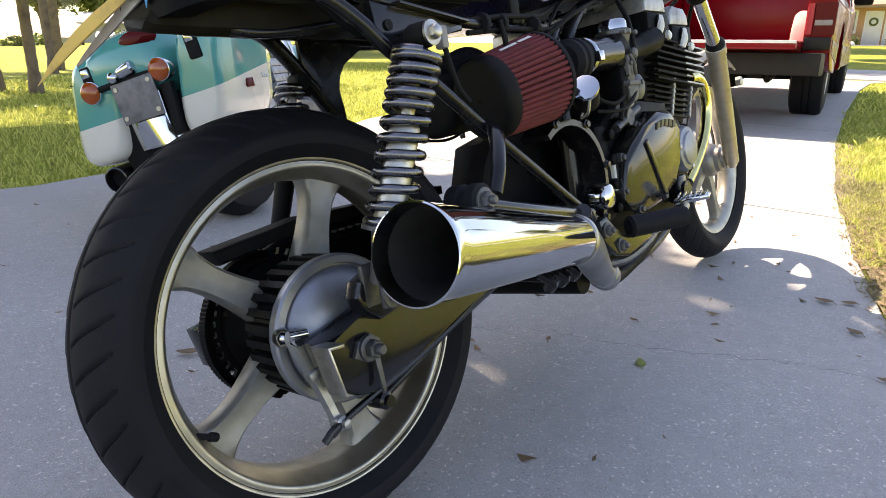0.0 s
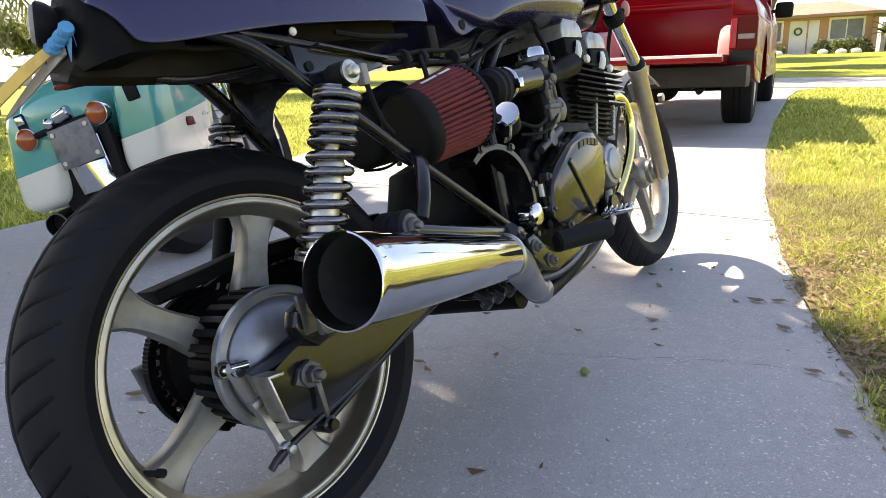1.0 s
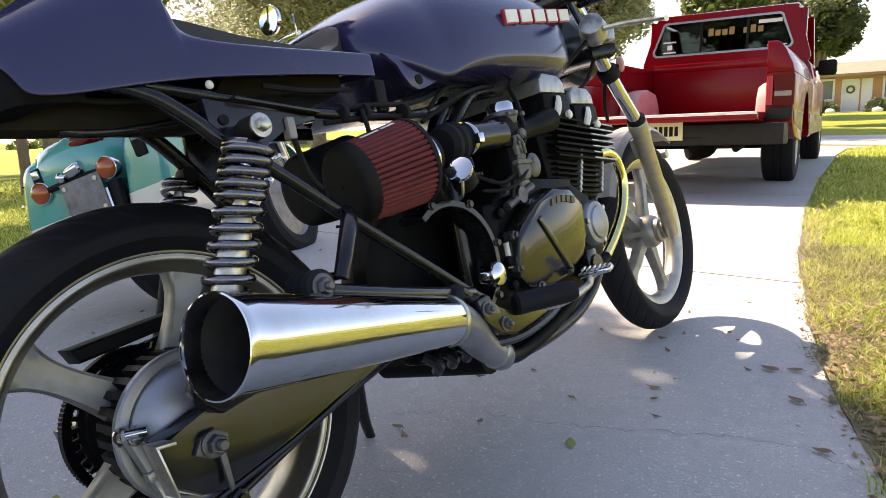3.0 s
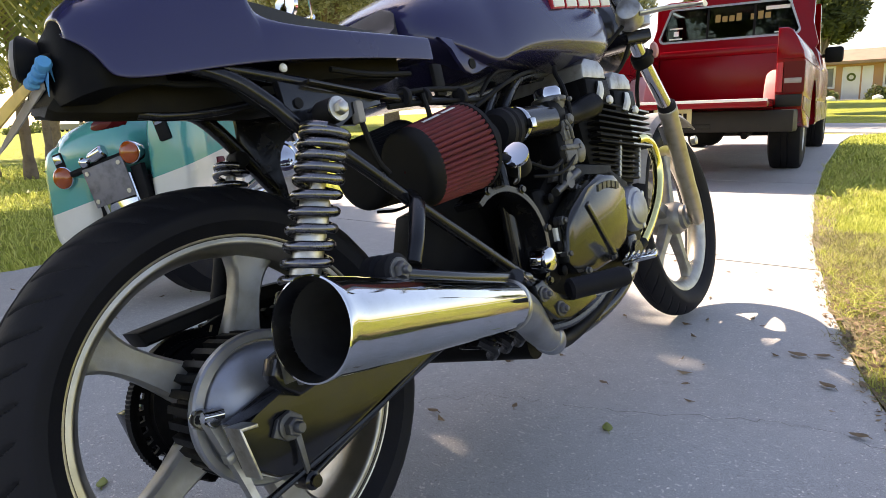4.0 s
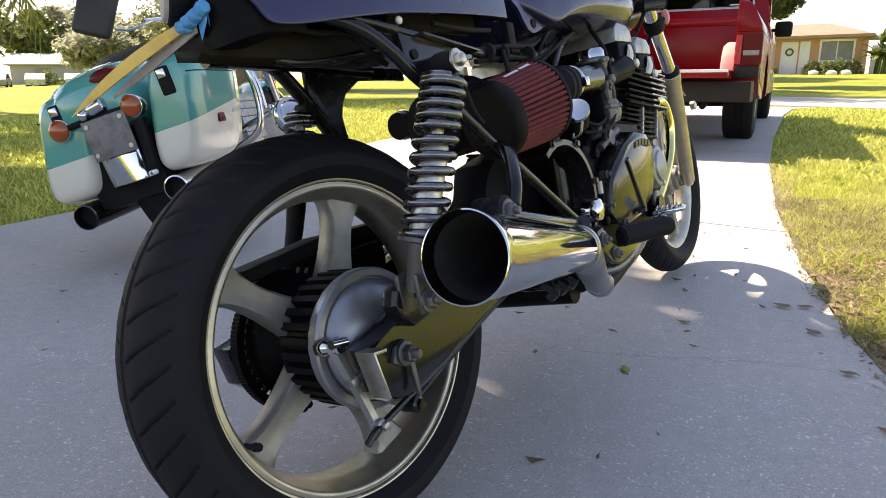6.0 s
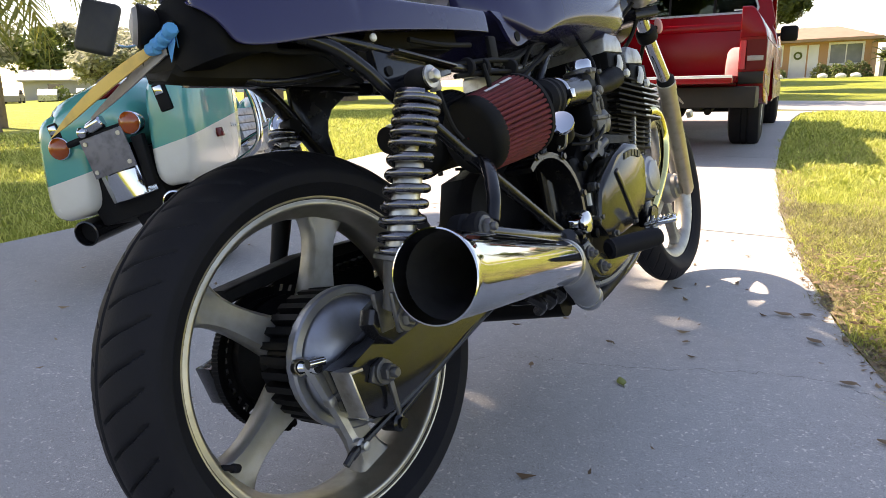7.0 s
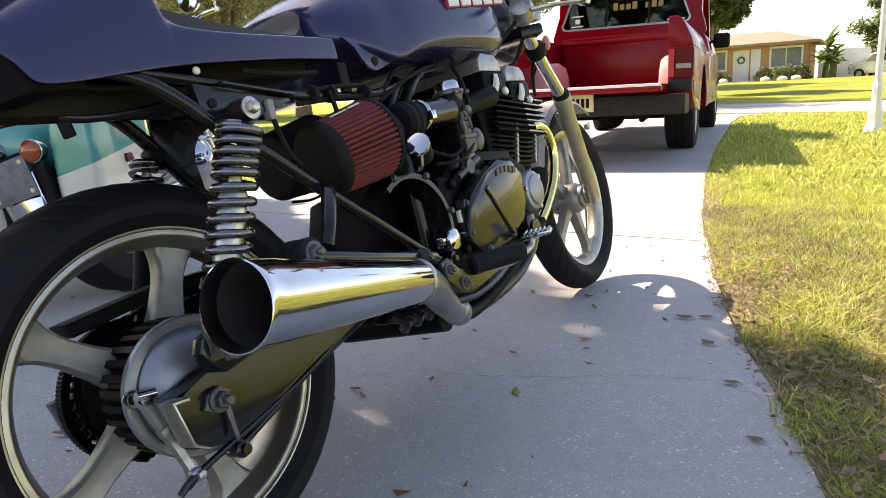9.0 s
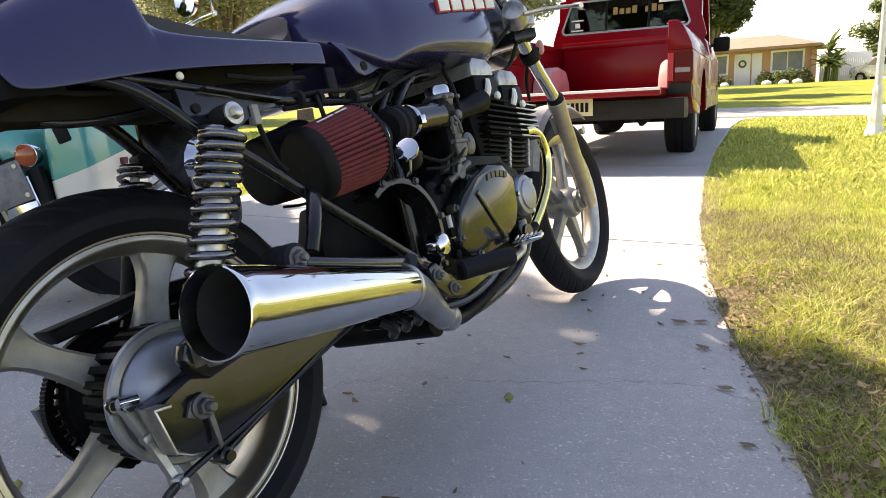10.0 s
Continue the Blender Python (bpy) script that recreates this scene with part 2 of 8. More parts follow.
def part(name, bm, mat, parent=None, label="", sharp=38):
    """Link a bmesh as one mesh object, under a thing or a part."""
    bmesh.ops.recalc_face_normals(bm, faces=bm.faces)
    me = bpy.data.meshes.new(name)
    bm.to_mesh(me)
    bm.free()
    me.materials.append(mat)
    me.polygons.foreach_set("use_smooth", [True] * len(me.polygons))
    me.set_sharp_from_angle(angle=radians(sharp))
    ob = new(name, me)
    if parent:
        ob.parent = parent
    if label:
        tagged(ob, label)
    return ob


def thing(name, label, category, m=None, group="", kind=""):
    ob = new(name)
    if m is not None:
        ob.matrix_world = m
    return tagged(ob, label, category, group, kind)


def axis(origin, toward):
    """A frame at origin whose z axis runs toward a point."""
    z = (Vector(toward) - Vector(origin)).normalized()
    return Matrix.Translation(origin) @ z.to_track_quat("Z", "Y").to_matrix().to_4x4()


def spline(pts, n=8):
    """A smooth line through points."""
    p = [Vector(q) for q in pts]
    if len(p) < 3 or n < 2:
        return p
    out = []
    ext = [2 * p[0] - p[1]] + p + [2 * p[-1] - p[-2]]
    for i in range(1, len(ext) - 2):
        a, b, c, d = ext[i - 1:i + 3]
        for k in range(n):
            t = k / n
            out.append(0.5 * ((2 * b) + (c - a) * t + (2 * a - 5 * b + 4 * c - d) * t * t + (3 * b - a - 3 * c + d) * t ** 3))
    return out + [p[-1]]


def rings(bm, loops, cap=True, close=False):
    """Skin between loops of points with equal counts."""
    rows = [[bm.verts.new(v) for v in loop] for loop in loops]
    pairs = list(zip(rows, rows[1:])) + ([(rows[-1], rows[0])] if close else [])
    for a, b in pairs:
        n = len(a)
        for i in range(n):
            bm.faces.new((a[i], a[(i + 1) % n], b[(i + 1) % n], b[i]))
    if cap and not close:
        bm.faces.new(rows[0][::-1])
        bm.faces.new(rows[-1])


def tube(bm, pts, r, seg=10, n=6, cap=True, flat=1.0):
    """A round bar along a line; r is one radius or one for each point."""
    line = spline(pts, n)
    radii = [r] * len(line) if not isinstance(r, (list, tuple)) else [float(np.interp(i / (len(line) - 1), np.linspace(0, 1, len(r)), r)) for i in range(len(line))]
    up, loops = Vector((0.13, 0.37, 0.92)), []
    for i, p in enumerate(line):
        d = (line[min(i + 1, len(line) - 1)] - line[max(i - 1, 0)]).normalized()
        side = d.cross(up)
        if side.length < 0.05:
            side = d.cross(Vector((1, 0, 0)))
        side.normalize()
        up = side.cross(d).normalized()
        loops.append([p + radii[i] * (math.cos(a) * side + flat * math.sin(a) * up) for a in (2 * math.pi * k / seg for k in range(seg))])
    rings(bm, loops, cap)


def lathe(bm, profile, m=Matrix(), seg=32, cap=True, close=False):
    """Turn a profile of (radius, height) round the z axis of m."""
    rings(bm, [[m @ Vector((r * math.cos(2 * math.pi * k / seg), r * math.sin(2 * math.pi * k / seg), h)) for k in range(seg)] for r, h in profile], cap, close)


def box(bm, size, m=Matrix(), bevel=0.0, seg=2):
    g = bmesh.ops.create_cube(bm, size=1, matrix=m @ Matrix.Diagonal((*size, 1)))
    if bevel:
        vs = set(g["verts"])
        bmesh.ops.bevel(bm, geom=[e for e in bm.edges if e.verts[0] in vs and e.verts[1] in vs], offset=bevel, segments=seg, affect="EDGES", profile=0.5)


def block(bm, lo, hi, bevel=0.0, m=Matrix()):
    lo, hi = Vector(lo), Vector(hi)
    box(bm, hi - lo, m @ Matrix.Translation((lo + hi) / 2), bevel)


def prism(bm, outline, x0, x1, bevel=0.0, m=Matrix(), plane="yz"):
    """A plate: an outline in the y-z (or x-y, x-z) plane, from x0 to x1 along the third axis."""
    def at(a, b, c):
        return m @ Vector({"yz": (c, a, b), "xy": (a, b, c), "xz": (a, c, b)}[plane])
    lo = [bm.verts.new(at(a, b, x0)) for a, b in outline]
    hi = [bm.verts.new(at(a, b, x1)) for a, b in outline]
    n = len(outline)
    faces = [bm.faces.new(lo[::-1]), bm.faces.new(hi)] + [bm.faces.new((lo[i], lo[(i + 1) % n], hi[(i + 1) % n], hi[i])) for i in range(n)]
    if bevel:
        bmesh.ops.bevel(bm, geom=list({e for f in faces[:2] for e in f.edges}), offset=bevel, segments=2, affect="EDGES", profile=0.5)


def bolt(bm, m, r=0.008, h=0.006, washer=True):
    """A hexagon head, with its washer, on the z axis of m."""
    if washer:
        lathe(bm, [(r * 1.45, 0), (r * 1.45, h * 0.3), (r * 1.2, h * 0.36)], m, 16)
    lathe(bm, [(r, h * 0.3), (r, h * 0.95), (r * 0.82, h * 1.15)], m, 6)
    lathe(bm, [(r * 0.5, h * 1.1), (r * 0.5, h * 1.6), (r * 0.38, h * 1.75)], m, 10)


def coil(bm, a, b, radius, wire, stops, seg=8, per=22):
    """A coil spring from a to b; stops are (share of length, turns so far)."""
    m, length = axis(a, b), (Vector(b) - Vector(a)).length
    turns, pts = stops[-1][1], []
    for i in range(int(turns * per) + 1):
        k = i / per
        s = np.interp(k, [q[1] for q in stops], [q[0] for q in stops])
        pts.append(m @ Vector((radius * math.cos(2 * math.pi * k), radius * math.sin(2 * math.pi * k), s * length)))
    tube(bm, pts, wire, seg, 1)


def RX(p):
    """Bolts and discs on the right side look along +x."""
    return Matrix.Translation(p) @ pose(0, 0, 0, 0, 90, 0)

# ---------------- ground ----------------
RIGHT_EDGE = [(1.55, -6.0), (1.05, -1.5), (0.86, 0.0), (0.70, 0.69), (0.585, 1.05), (0.469, 1.34), (0.305, 1.93), (0.055, 2.95), (-0.33, 5.02), (-0.72, 7.6), (-1.25, 11.7), (-1.45, 14.0), (-1.1, 15.1)]
LEFT_EDGE = [(-2.75, -6.0), (-2.78, -1.0), (-2.80, 0.65), (-3.2, 2.5), (-3.75, 3.7), (-4.15, 5.1), (-4.6, 6.3), (-5.6, 9.0), (-6.6, 12.0), (-7.6, 15.5), (-8.4, 18.6)]


def right_edge(y):
    return float(np.interp(y, [p[1] for p in RIGHT_EDGE], [p[0] for p in RIGHT_EDGE]))


def left_edge(y):
    return float(np.interp(y, [p[1] for p in LEFT_EDGE], [p[0] for p in LEFT_EDGE]))


def rise(x, y):
    """The land climbs gently beyond the street."""
    return 0.65 * min(max((y - 22) / 26, 0), 1) ** 1.2


def drive_z(y):
    """The drive climbs a little towards the garage."""
    t = min(max((0.75 - y) / 0.75, 0), 1)
    return 0.008 + 0.030 * t * t * (3 - 2 * t)


def street_y(x):
    return 14.6 - 0.42 * x


def ground_sheet():
    bm = bmesh.new()
    xs = [-900, -300, -120, -70, -45, -32] + [-25 + 1.25 * i for i in range(33)] + [18, 22, 30, 45, 70, 120, 300, 900]
    ys = [-900, -300, -100, -50, -25, -15] + [-10 + 1.25 * i for i in range(57)] + [65, 80, 120, 300, 900, 1500]
    grid = [[bm.verts.new((x, y, rise(x, y) - 0.012 + 0.012 * noise.noise(Vector((x * 0.6, y * 0.6, 0))))) for x in xs] for y in ys]
    for a, b in zip(grid, grid[1:]):
        for i in range(len(xs) - 1):
            bm.faces.new((a[i], a[i + 1], b[i + 1], b[i]))
    ob = part("ground", bm, LAWN)
    return tagged(ob, "sunlit yellow-green lawn ground around the driveway", "lawn", kind="structure")


ground_sheet()

driveway = thing("driveway", "pale concrete driveway with fine cracks and stains", "driveway", kind="structure")


def slab(y0, y1):
    """One cast slab between two joints, its sides following the drive's edges."""
    bm = bmesh.new()
    n = max(2, int((y1 - y0) / 0.2))
    ys = [y0 + 0.006 + (y1 - y0 - 0.012) * i / n for i in range(n + 1)]
    loops = []
    for y in ys:
        a, b, z = left_edge(y) + 0.015 * noise.noise(Vector((y * 5, 9, 0))), right_edge(y) + 0.012 * noise.noise(Vector((y * 5, 1, 0))), drive_z(y)
        loops.append([Vector((a, y, z - 0.1)), Vector((b, y, z - 0.1)), Vector((b, y, z - 0.006)), Vector((b - 0.006, y, z)), Vector((a + 0.006, y, z)), Vector((a, y, z - 0.006))])
    rings(bm, loops)
    return part("slab", bm, CONCRETE, driveway)


JOINTS = [-6.0, -2.6, 2.47, 5.6, 8.7, 11.8, 14.9]
for j0, j1 in zip(JOINTS, JOINTS[1:]):
    slab(j0, j1)

bm = bmesh.new()
prism(bm, [(-60, street_y(-60) + 0.15), (40, street_y(40) + 0.15), (40, street_y(40) + 6.2), (-60, street_y(-60) + 6.2)], -0.06, 0.012, plane="xy")
tagged(part("road", bm, ASPHALT), "sun-bleached pale residential street", "road", kind="structure")


def crack(pts, w):
    bm = bmesh.new()
    line = []
    for a, b in zip(pts, pts[1:]):
        for k in range(10):
            t = k / 10
            line.append((a[0] + (b[0] - a[0]) * t + random.uniform(-0.012, 0.012), a[1] + (b[1] - a[1]) * t + random.uniform(-0.012, 0.012)))
    for p, q in zip(line, line[1:]):
        d = Vector((q[0] - p[0], q[1] - p[1]))
        s = Vector((-d.y, d.x)).normalized() * w * random.uniform(0.5, 1.2)
        bm.faces.new([bm.verts.new((p[0] + s.x, p[1] + s.y, 0.0012 + drive_z(p[1]))), bm.verts.new((p[0] - s.x, p[1] - s.y, 0.0012 + drive_z(p[1]))), bm.verts.new((q[0] - s.x, q[1] - s.y, 0.0012 + drive_z(q[1]))), bm.verts.new((q[0] + s.x, q[1] + s.y, 0.0012 + drive_z(q[1])))])
    return part("crack", bm, CRACK, driveway)


crack([(-0.05, 0.82), (0.12, 0.88), (0.30, 0.98), (0.46, 1.02), (0.60, 0.98)], 0.0006)
crack([(-0.35, 0.62), (-0.2, 0.78), (-0.06, 0.82)], 0.0005)


def blades(name, label, count, region, height, width, seed, mat=GRASS):
    """Many single grass blades, each two quads and a tip, bent by chance."""
    rnd = random.Random(seed)
    verts, faces = [], []
    while count > 0:
        x, y, k = region(rnd)
        if k <= 0:
            continue
        count -= 1
        h = height * rnd.uniform(0.4, 1.25) * k
        w = width * rnd.uniform(0.6, 1.3)
        a, b = rnd.uniform(0, 6.283), rnd.uniform(0, 6.283)
        lean = rnd.uniform(0.25, 1.3) * h
        cx, cy, sx, sy = math.cos(b) * lean, math.sin(b) * lean, math.cos(a) * w / 2, math.sin(a) * w / 2
        z, i = rise(x, y) - 0.012, len(verts)
        verts += [(x - sx, y - sy, z), (x + sx, y + sy, z), (x + cx * 0.35 + sx * 0.8, y + cy * 0.35 + sy * 0.8, z + h * 0.6), (x + cx * 0.35 - sx * 0.8, y + cy * 0.35 - sy * 0.8, z + h * 0.6), (x + cx, y + cy, z + h * rnd.uniform(0.75, 1.0))]
        faces += [(i, i + 1, i + 2, i + 3), (i + 3, i + 2, i + 4)]
    me = bpy.data.meshes.new(name)
    me.from_pydata(verts, [], faces)
    me.materials.append(mat)
    return tagged(new(name, me), label, "grass", kind="stuff")


def verge_right(rnd):
    y = 0.2 + 7.5 * rnd.random() ** 1.7
    x = right_edge(y) + rnd.random() ** 1.5 * (0.9 + 0.55 * y) - 0.015 + 0.05 * noise.noise(Vector((y * 4, 1, 3))) + 0.04 * rnd.random()
    near = x - right_edge(y)
    return x, y, (0.8 + 0.9 * max(-0.3, noise.noise(Vector((x * 4, y * 4, 2))))) if near > 0.12 or rnd.random() < 0.35 + 3 * near else 0


def verge_left(rnd):
    y = -1.0 + 8 * rnd.random() ** 1.3
    return left_edge(y) - 0.02 - rnd.random() ** 1.4 * 5.0, y, 1.0


def lawn_far(rnd):
    y = 4 + 11 * rnd.random()
    x = right_edge(y) + 0.05 + rnd.random() * 8
    return x, y, 1.0 if y < street_y(x) - 0.1 else 0


def lawn_far_left(rnd):
    y = 2 + 13 * rnd.random()
    x = left_edge(y) - rnd.random() * 9
    return x, y, 1.0 if y < street_y(x) - 0.1 else 0


blades("lawn_grass", "bright yellow-green lawn grass at the driveway edge", 110000, verge_right, 0.052, 0.0036, 3)


def thatch(rnd):
    y = 0.2 + 3.2 * rnd.random() ** 1.3
    return right_edge(y) - 0.022 + 0.05 * noise.noise(Vector((y * 4, 1, 3))) + 0.03 * noise.noise(Vector((y * 15, 2, 3))) + abs(rnd.gauss(0, 0.24)) + 0.45 * rnd.random() ** 2, y, 1.0




def lawn_straw(rnd):
    x, y, k = verge_right(rnd)
    return x, y, k * (0.9 if noise.noise(Vector((x * 3, y * 3, 5))) > -0.1 else 0)


blades("dry_thatch", "pale dead grass mixed through the lawn", 34000, lawn_straw, 0.050, 0.0036, 14, STRAW)
blades("dry_thatch", "dry straw and dead grass along the concrete edge", 38000, thatch, 0.040, 0.0034, 12, THATCH)
blades("lawn_grass", "shaded lawn grass beside the parked touring bike", 34000, verge_left, 0.055, 0.008, 4)
blades("lawn_grass", "sunlit mown lawn running to the street", 26000, lawn_far, 0.06, 0.02, 5)
blades("lawn_grass", "sunlit lawn across the yard", 22000, lawn_far_left, 0.06, 0.022, 6)

# bare soil strip where the grass meets the concrete
bm = bmesh.new()
ys = [-1.0 + 0.1 * i for i in range(60)]
inner = [bm.verts.new((right_edge(y) - 0.004 + 0.03 * noise.noise(Vector((y * 6, 9, 0))), y, 0.010)) for y in ys]
outer = [bm.verts.new((right_edge(y) + 0.10 + 0.06 * noise.noise(Vector((y * 3, 4, 0))), y, 0.0)) for y in ys]
for i in range(len(ys) - 1):
    bm.faces.new((inner[i], outer[i], outer[i + 1], inner[i + 1]))
tagged(part("soil_edge", bm, SOIL), "bare sandy soil along the concrete edge", "soil", kind="structure")


# ---------------- fallen leaves ----------------
def fallen_leaf(x, y, size, turn, mat, label, curl=0.3):
    bm = bmesh.new()
    n = 7
    rows = []
    for i in range(n):
        t = i / (n - 1)
        w = size * 0.24 * math.sin(math.pi * (0.06 + 0.92 * t) ** 0.8) + 0.0008
        z = 0.004 + curl * size * (0.25 * (2 * t - 1) ** 2)
        rows.append([(-w, size * (t - 0.5), z + curl * w * 0.8), (0, size * (t - 0.5), z), (w, size * (t - 0.5), z + curl * w)])
    vs = [[bm.verts.new(p) for p in r] for r in rows]
    for a, b in zip(vs, vs[1:]):
        for k in range(2):
            bm.faces.new((a[k], a[k + 1], b[k + 1], b[k]))
    tube(bm, [(0, -size * 0.5, 0.004 + curl * size * 0.25), (size * 0.05, -size * 0.72, 0.003)], 0.0008, 5, 1)
    ob = part("fallen_leaf", bm, mat)
    sol = ob.modifiers.new("thick", "SOLIDIFY")
    sol.thickness = 0.0006
    ob.matrix_world = pose(x, y, 0.0005 + drive_z(y), 0, 0, turn)
    return tagged(ob, label, "leaf", "fallen leaves")


for lx, ly, ls, lt, green in [(0.09, 0.775, 0.040, 30, 1), (0.306, 1.425, 0.062, 80, 0), (0.405, 1.25, 0.055, 60, 0), (0.36, 1.45, 0.05, 110, 0), (0.50, 1.02, 0.045, 95, 0), (0.47, 1.3, 0.05, 20, 0),
                              (0.56, 1.18, 0.05, 140, 0), (0.60, 1.0, 0.055, 10, 0), (0.64, 0.9, 0.045, 70, 1), (0.43, 1.5, 0.05, 45, 0), (0.38, 1.65, 0.05, 100, 0), (0.34, 1.8, 0.045, 150, 0),
                              (0.66, 0.82, 0.05, 120, 0), (0.52, 1.42, 0.05, 5, 0), (0.68, 1.02, 0.06, 55, 1), (0.58, 0.78, 0.04, 85, 0), (-0.62, 0.15, 0.06, 130, 0), (-0.5, 0.02, 0.035, 60, 1),
                              (-0.25, 0.62, 0.035, 100, 0), (-0.12, 0.75, 0.03, 20, 0), (-0.02, 0.98, 0.03, 75, 0), (0.14, 1.08, 0.025, 140, 0), (-1.3, 2.6, 0.05, 100, 0), (-0.95, 2.2, 0.05, 60, 0), (-0.2, 1.5, 0.03, 40, 0)]:
    fallen_leaf(lx, ly, ls if green else 0.72 * ls, lt, LEAF_GREEN if green else LEAF_DRY, "small yellow-green leaf lying on the concrete" if green else "curled dry brown leaf lying on the ground", 0.15 if green else 0.45)


def litter(name, label, count, seed, region, small=0.004, big=0.02, lift=0.0):
    rnd = random.Random(seed)
    verts, faces = [], []
    for _ in range(count):
        x, y = region(rnd)
        s, a = rnd.uniform(small, big), rnd.uniform(0, 6.28)
        w = s * rnd.uniform(0.15, 0.5)
        i, c, d = len(verts), math.cos(a), math.sin(a)
        up = lift * rnd.random()
        for u, v, h in ((-s, 0, 0.001 + up + 0.3 * s), (-0.2 * s, -w, 0.002 + up), (s, 0.2 * w, 0.002 + up + 0.35 * s), (0.1 * s, w, 0.003 + up)):
            verts.append((x + u * c - v * d, y + u * d + v * c, h + drive_z(y)))
        faces.append((i, i + 1, i + 2, i + 3))
    me = bpy.data.meshes.new(name)
    me.from_pydata(verts, [], faces)
    me.materials.append(LEAF_DRY)
    return tagged(new(name, me), label, "leaf litter", kind="stuff")


litter("leaf_litter", "crumbs of dry leaves scattered over the concrete", 130, 8, lambda r: (r.uniform(-2.4, 0.6), r.uniform(-0.3, 2.6)))


def edge_spot(r):
    y = r.uniform(0.0, 2.6)
    return right_edge(y) + max(-0.035, r.gauss(0.07, 0.05)), y


litter("leaf_litter", "dry leaves and mulch caught along the grass edge", 2600, 9, edge_spot, 0.003, 0.013)


def edge_band(r):
    y = r.uniform(0.3, 2.2)
    return right_edge(y) + 0.02 + abs(r.gauss(0.03, 0.20)), y


litter("leaf_litter", "larger curled brown leaves lying in the grass edge", 900, 19, edge_band, 0.008, 0.020, 0.035)


# ---------------- trees ----------------
def tree(name, label, x, y, height, crown, leaves, size, mat, seed, trunk=0.22, limbs=7, low=0.45, group="yard trees"):
    """A tapered trunk, forked limbs and a crown of many small leaf clumps with gaps."""
    rnd = random.Random(seed)
    top = thing(name, label, "tree", pose(x, y, rise(x, y) - 0.03), group)
    bm = bmesh.new()
    fork = height * low
    bend = [rnd.uniform(-0.12, 0.12) * height * 0.3 for _ in range(4)]
    tube(bm, [(0, 0, 0), (bend[0] * 0.4, bend[1] * 0.4, fork * 0.5), (bend[0], bend[1], fork), (bend[2], bend[3], height * 0.8)], [trunk * 1.35, trunk, trunk * 0.8, trunk * 0.25], 12, 5)
    tips = []
    for i in range(limbs):
        a, r = 6.283 * (i + rnd.uniform(-0.3, 0.3)) / limbs, crown * rnd.uniform(0.45, 0.85)
        z0 = fork * rnd.uniform(0.75, 1.15)
        end = (math.cos(a) * r, math.sin(a) * r, height * rnd.uniform(0.62, 0.95))
        mid = (bend[0] + math.cos(a) * r * 0.4, bend[1] + math.sin(a) * r * 0.4, (z0 + end[2]) / 2 + 0.1 * height * rnd.random())
        tube(bm, [(bend[0], bend[1], z0), mid, end], [trunk * 0.5, trunk * 0.3, trunk * 0.08], 7, 4)
        tips += [mid, end]
        for _ in range(3):
            e2 = tuple(mid[k] + (end[k] - mid[k]) * rnd.random() + rnd.uniform(-0.3, 0.3) * crown for k in range(3))
            tube(bm, [mid, e2], [trunk * 0.16, trunk * 0.04], 5, 1)
            tips.append(e2)
    part("trunk", bm, BARK, top)
    verts, faces = [], []
    clumps = [(Vector(t), crown * rnd.uniform(0.18, 0.36)) for t in tips] + [(Vector((rnd.gauss(0, 0.4) * crown, rnd.gauss(0, 0.4) * crown, height * rnd.uniform(0.55, 1.0))), crown * rnd.uniform(0.12, 0.26)) for _ in range(limbs * 2)]
    for _ in range(leaves):
        c, r = rnd.choice(clumps)
        v = Vector((rnd.gauss(0, 1), rnd.gauss(0, 1), rnd.gauss(0, 0.7)))
        p = c + v.normalized() * r * rnd.random() ** 0.45
        u = Vector((rnd.gauss(0, 1), rnd.gauss(0, 1), rnd.gauss(0, 0.6))).normalized()
        w = u.orthogonal().normalized()
        s, i = size * rnd.uniform(0.6, 1.4), len(verts)
        verts += [p - u * s, p + w * s * 0.45, p + u * s, p - w * s * 0.45]
        faces.append((i, i + 1, i + 2, i + 3))
    me = bpy.data.meshes.new("crown")
    me.from_pydata([tuple(v) for v in verts], [], faces)
    me.materials.append(mat)
    ob = new("crown", me)
    ob.parent = top
    return top


def shrub(x, y, z, r, h, n, mat, seed, name="shrub", label="round leafy shrub in front of the house"):
    rnd = random.Random(seed)
    verts, faces = [], []
    for _ in range(n):
        a, u = rnd.uniform(0, 6.283), rnd.uniform(-0.2, 1)
        q = math.sqrt(max(0, 1 - u * u)) * rnd.uniform(0.7, 1.1)
        p = Vector((math.cos(a) * r * q, math.sin(a) * r * q, h * (0.1 + 0.9 * max(u, 0)) * rnd.uniform(0.8, 1.1)))
        d = Vector((rnd.gauss(0, 1), rnd.gauss(0, 1), rnd.gauss(0, 1))).normalized()
        w, s, i = d.orthogonal().normalized(), r * rnd.uniform(0.1, 0.2), len(verts)
        verts += [p - d * s, p + w * s * 0.5, p + d * s, p - w * s * 0.5]
        faces.append((i, i + 1, i + 2, i + 3))
    for k in range(5):
        a, i = k * 1.256, len(verts)
        verts += [(-0.02, 0, -0.05), (0.02, 0, -0.05), (math.cos(a) * r * 0.6, math.sin(a) * r * 0.6, h * 0.7)]
        faces.append((i, i + 1, i + 2))
    me = bpy.data.meshes.new(name)
    me.from_pydata([tuple(v) for v in verts], [], faces)
    me.materials.append(mat)
    ob = new(name, me)
    ob.location = (x, y, z)
    return tagged(ob, label, "shrub", "foundation shrubs")


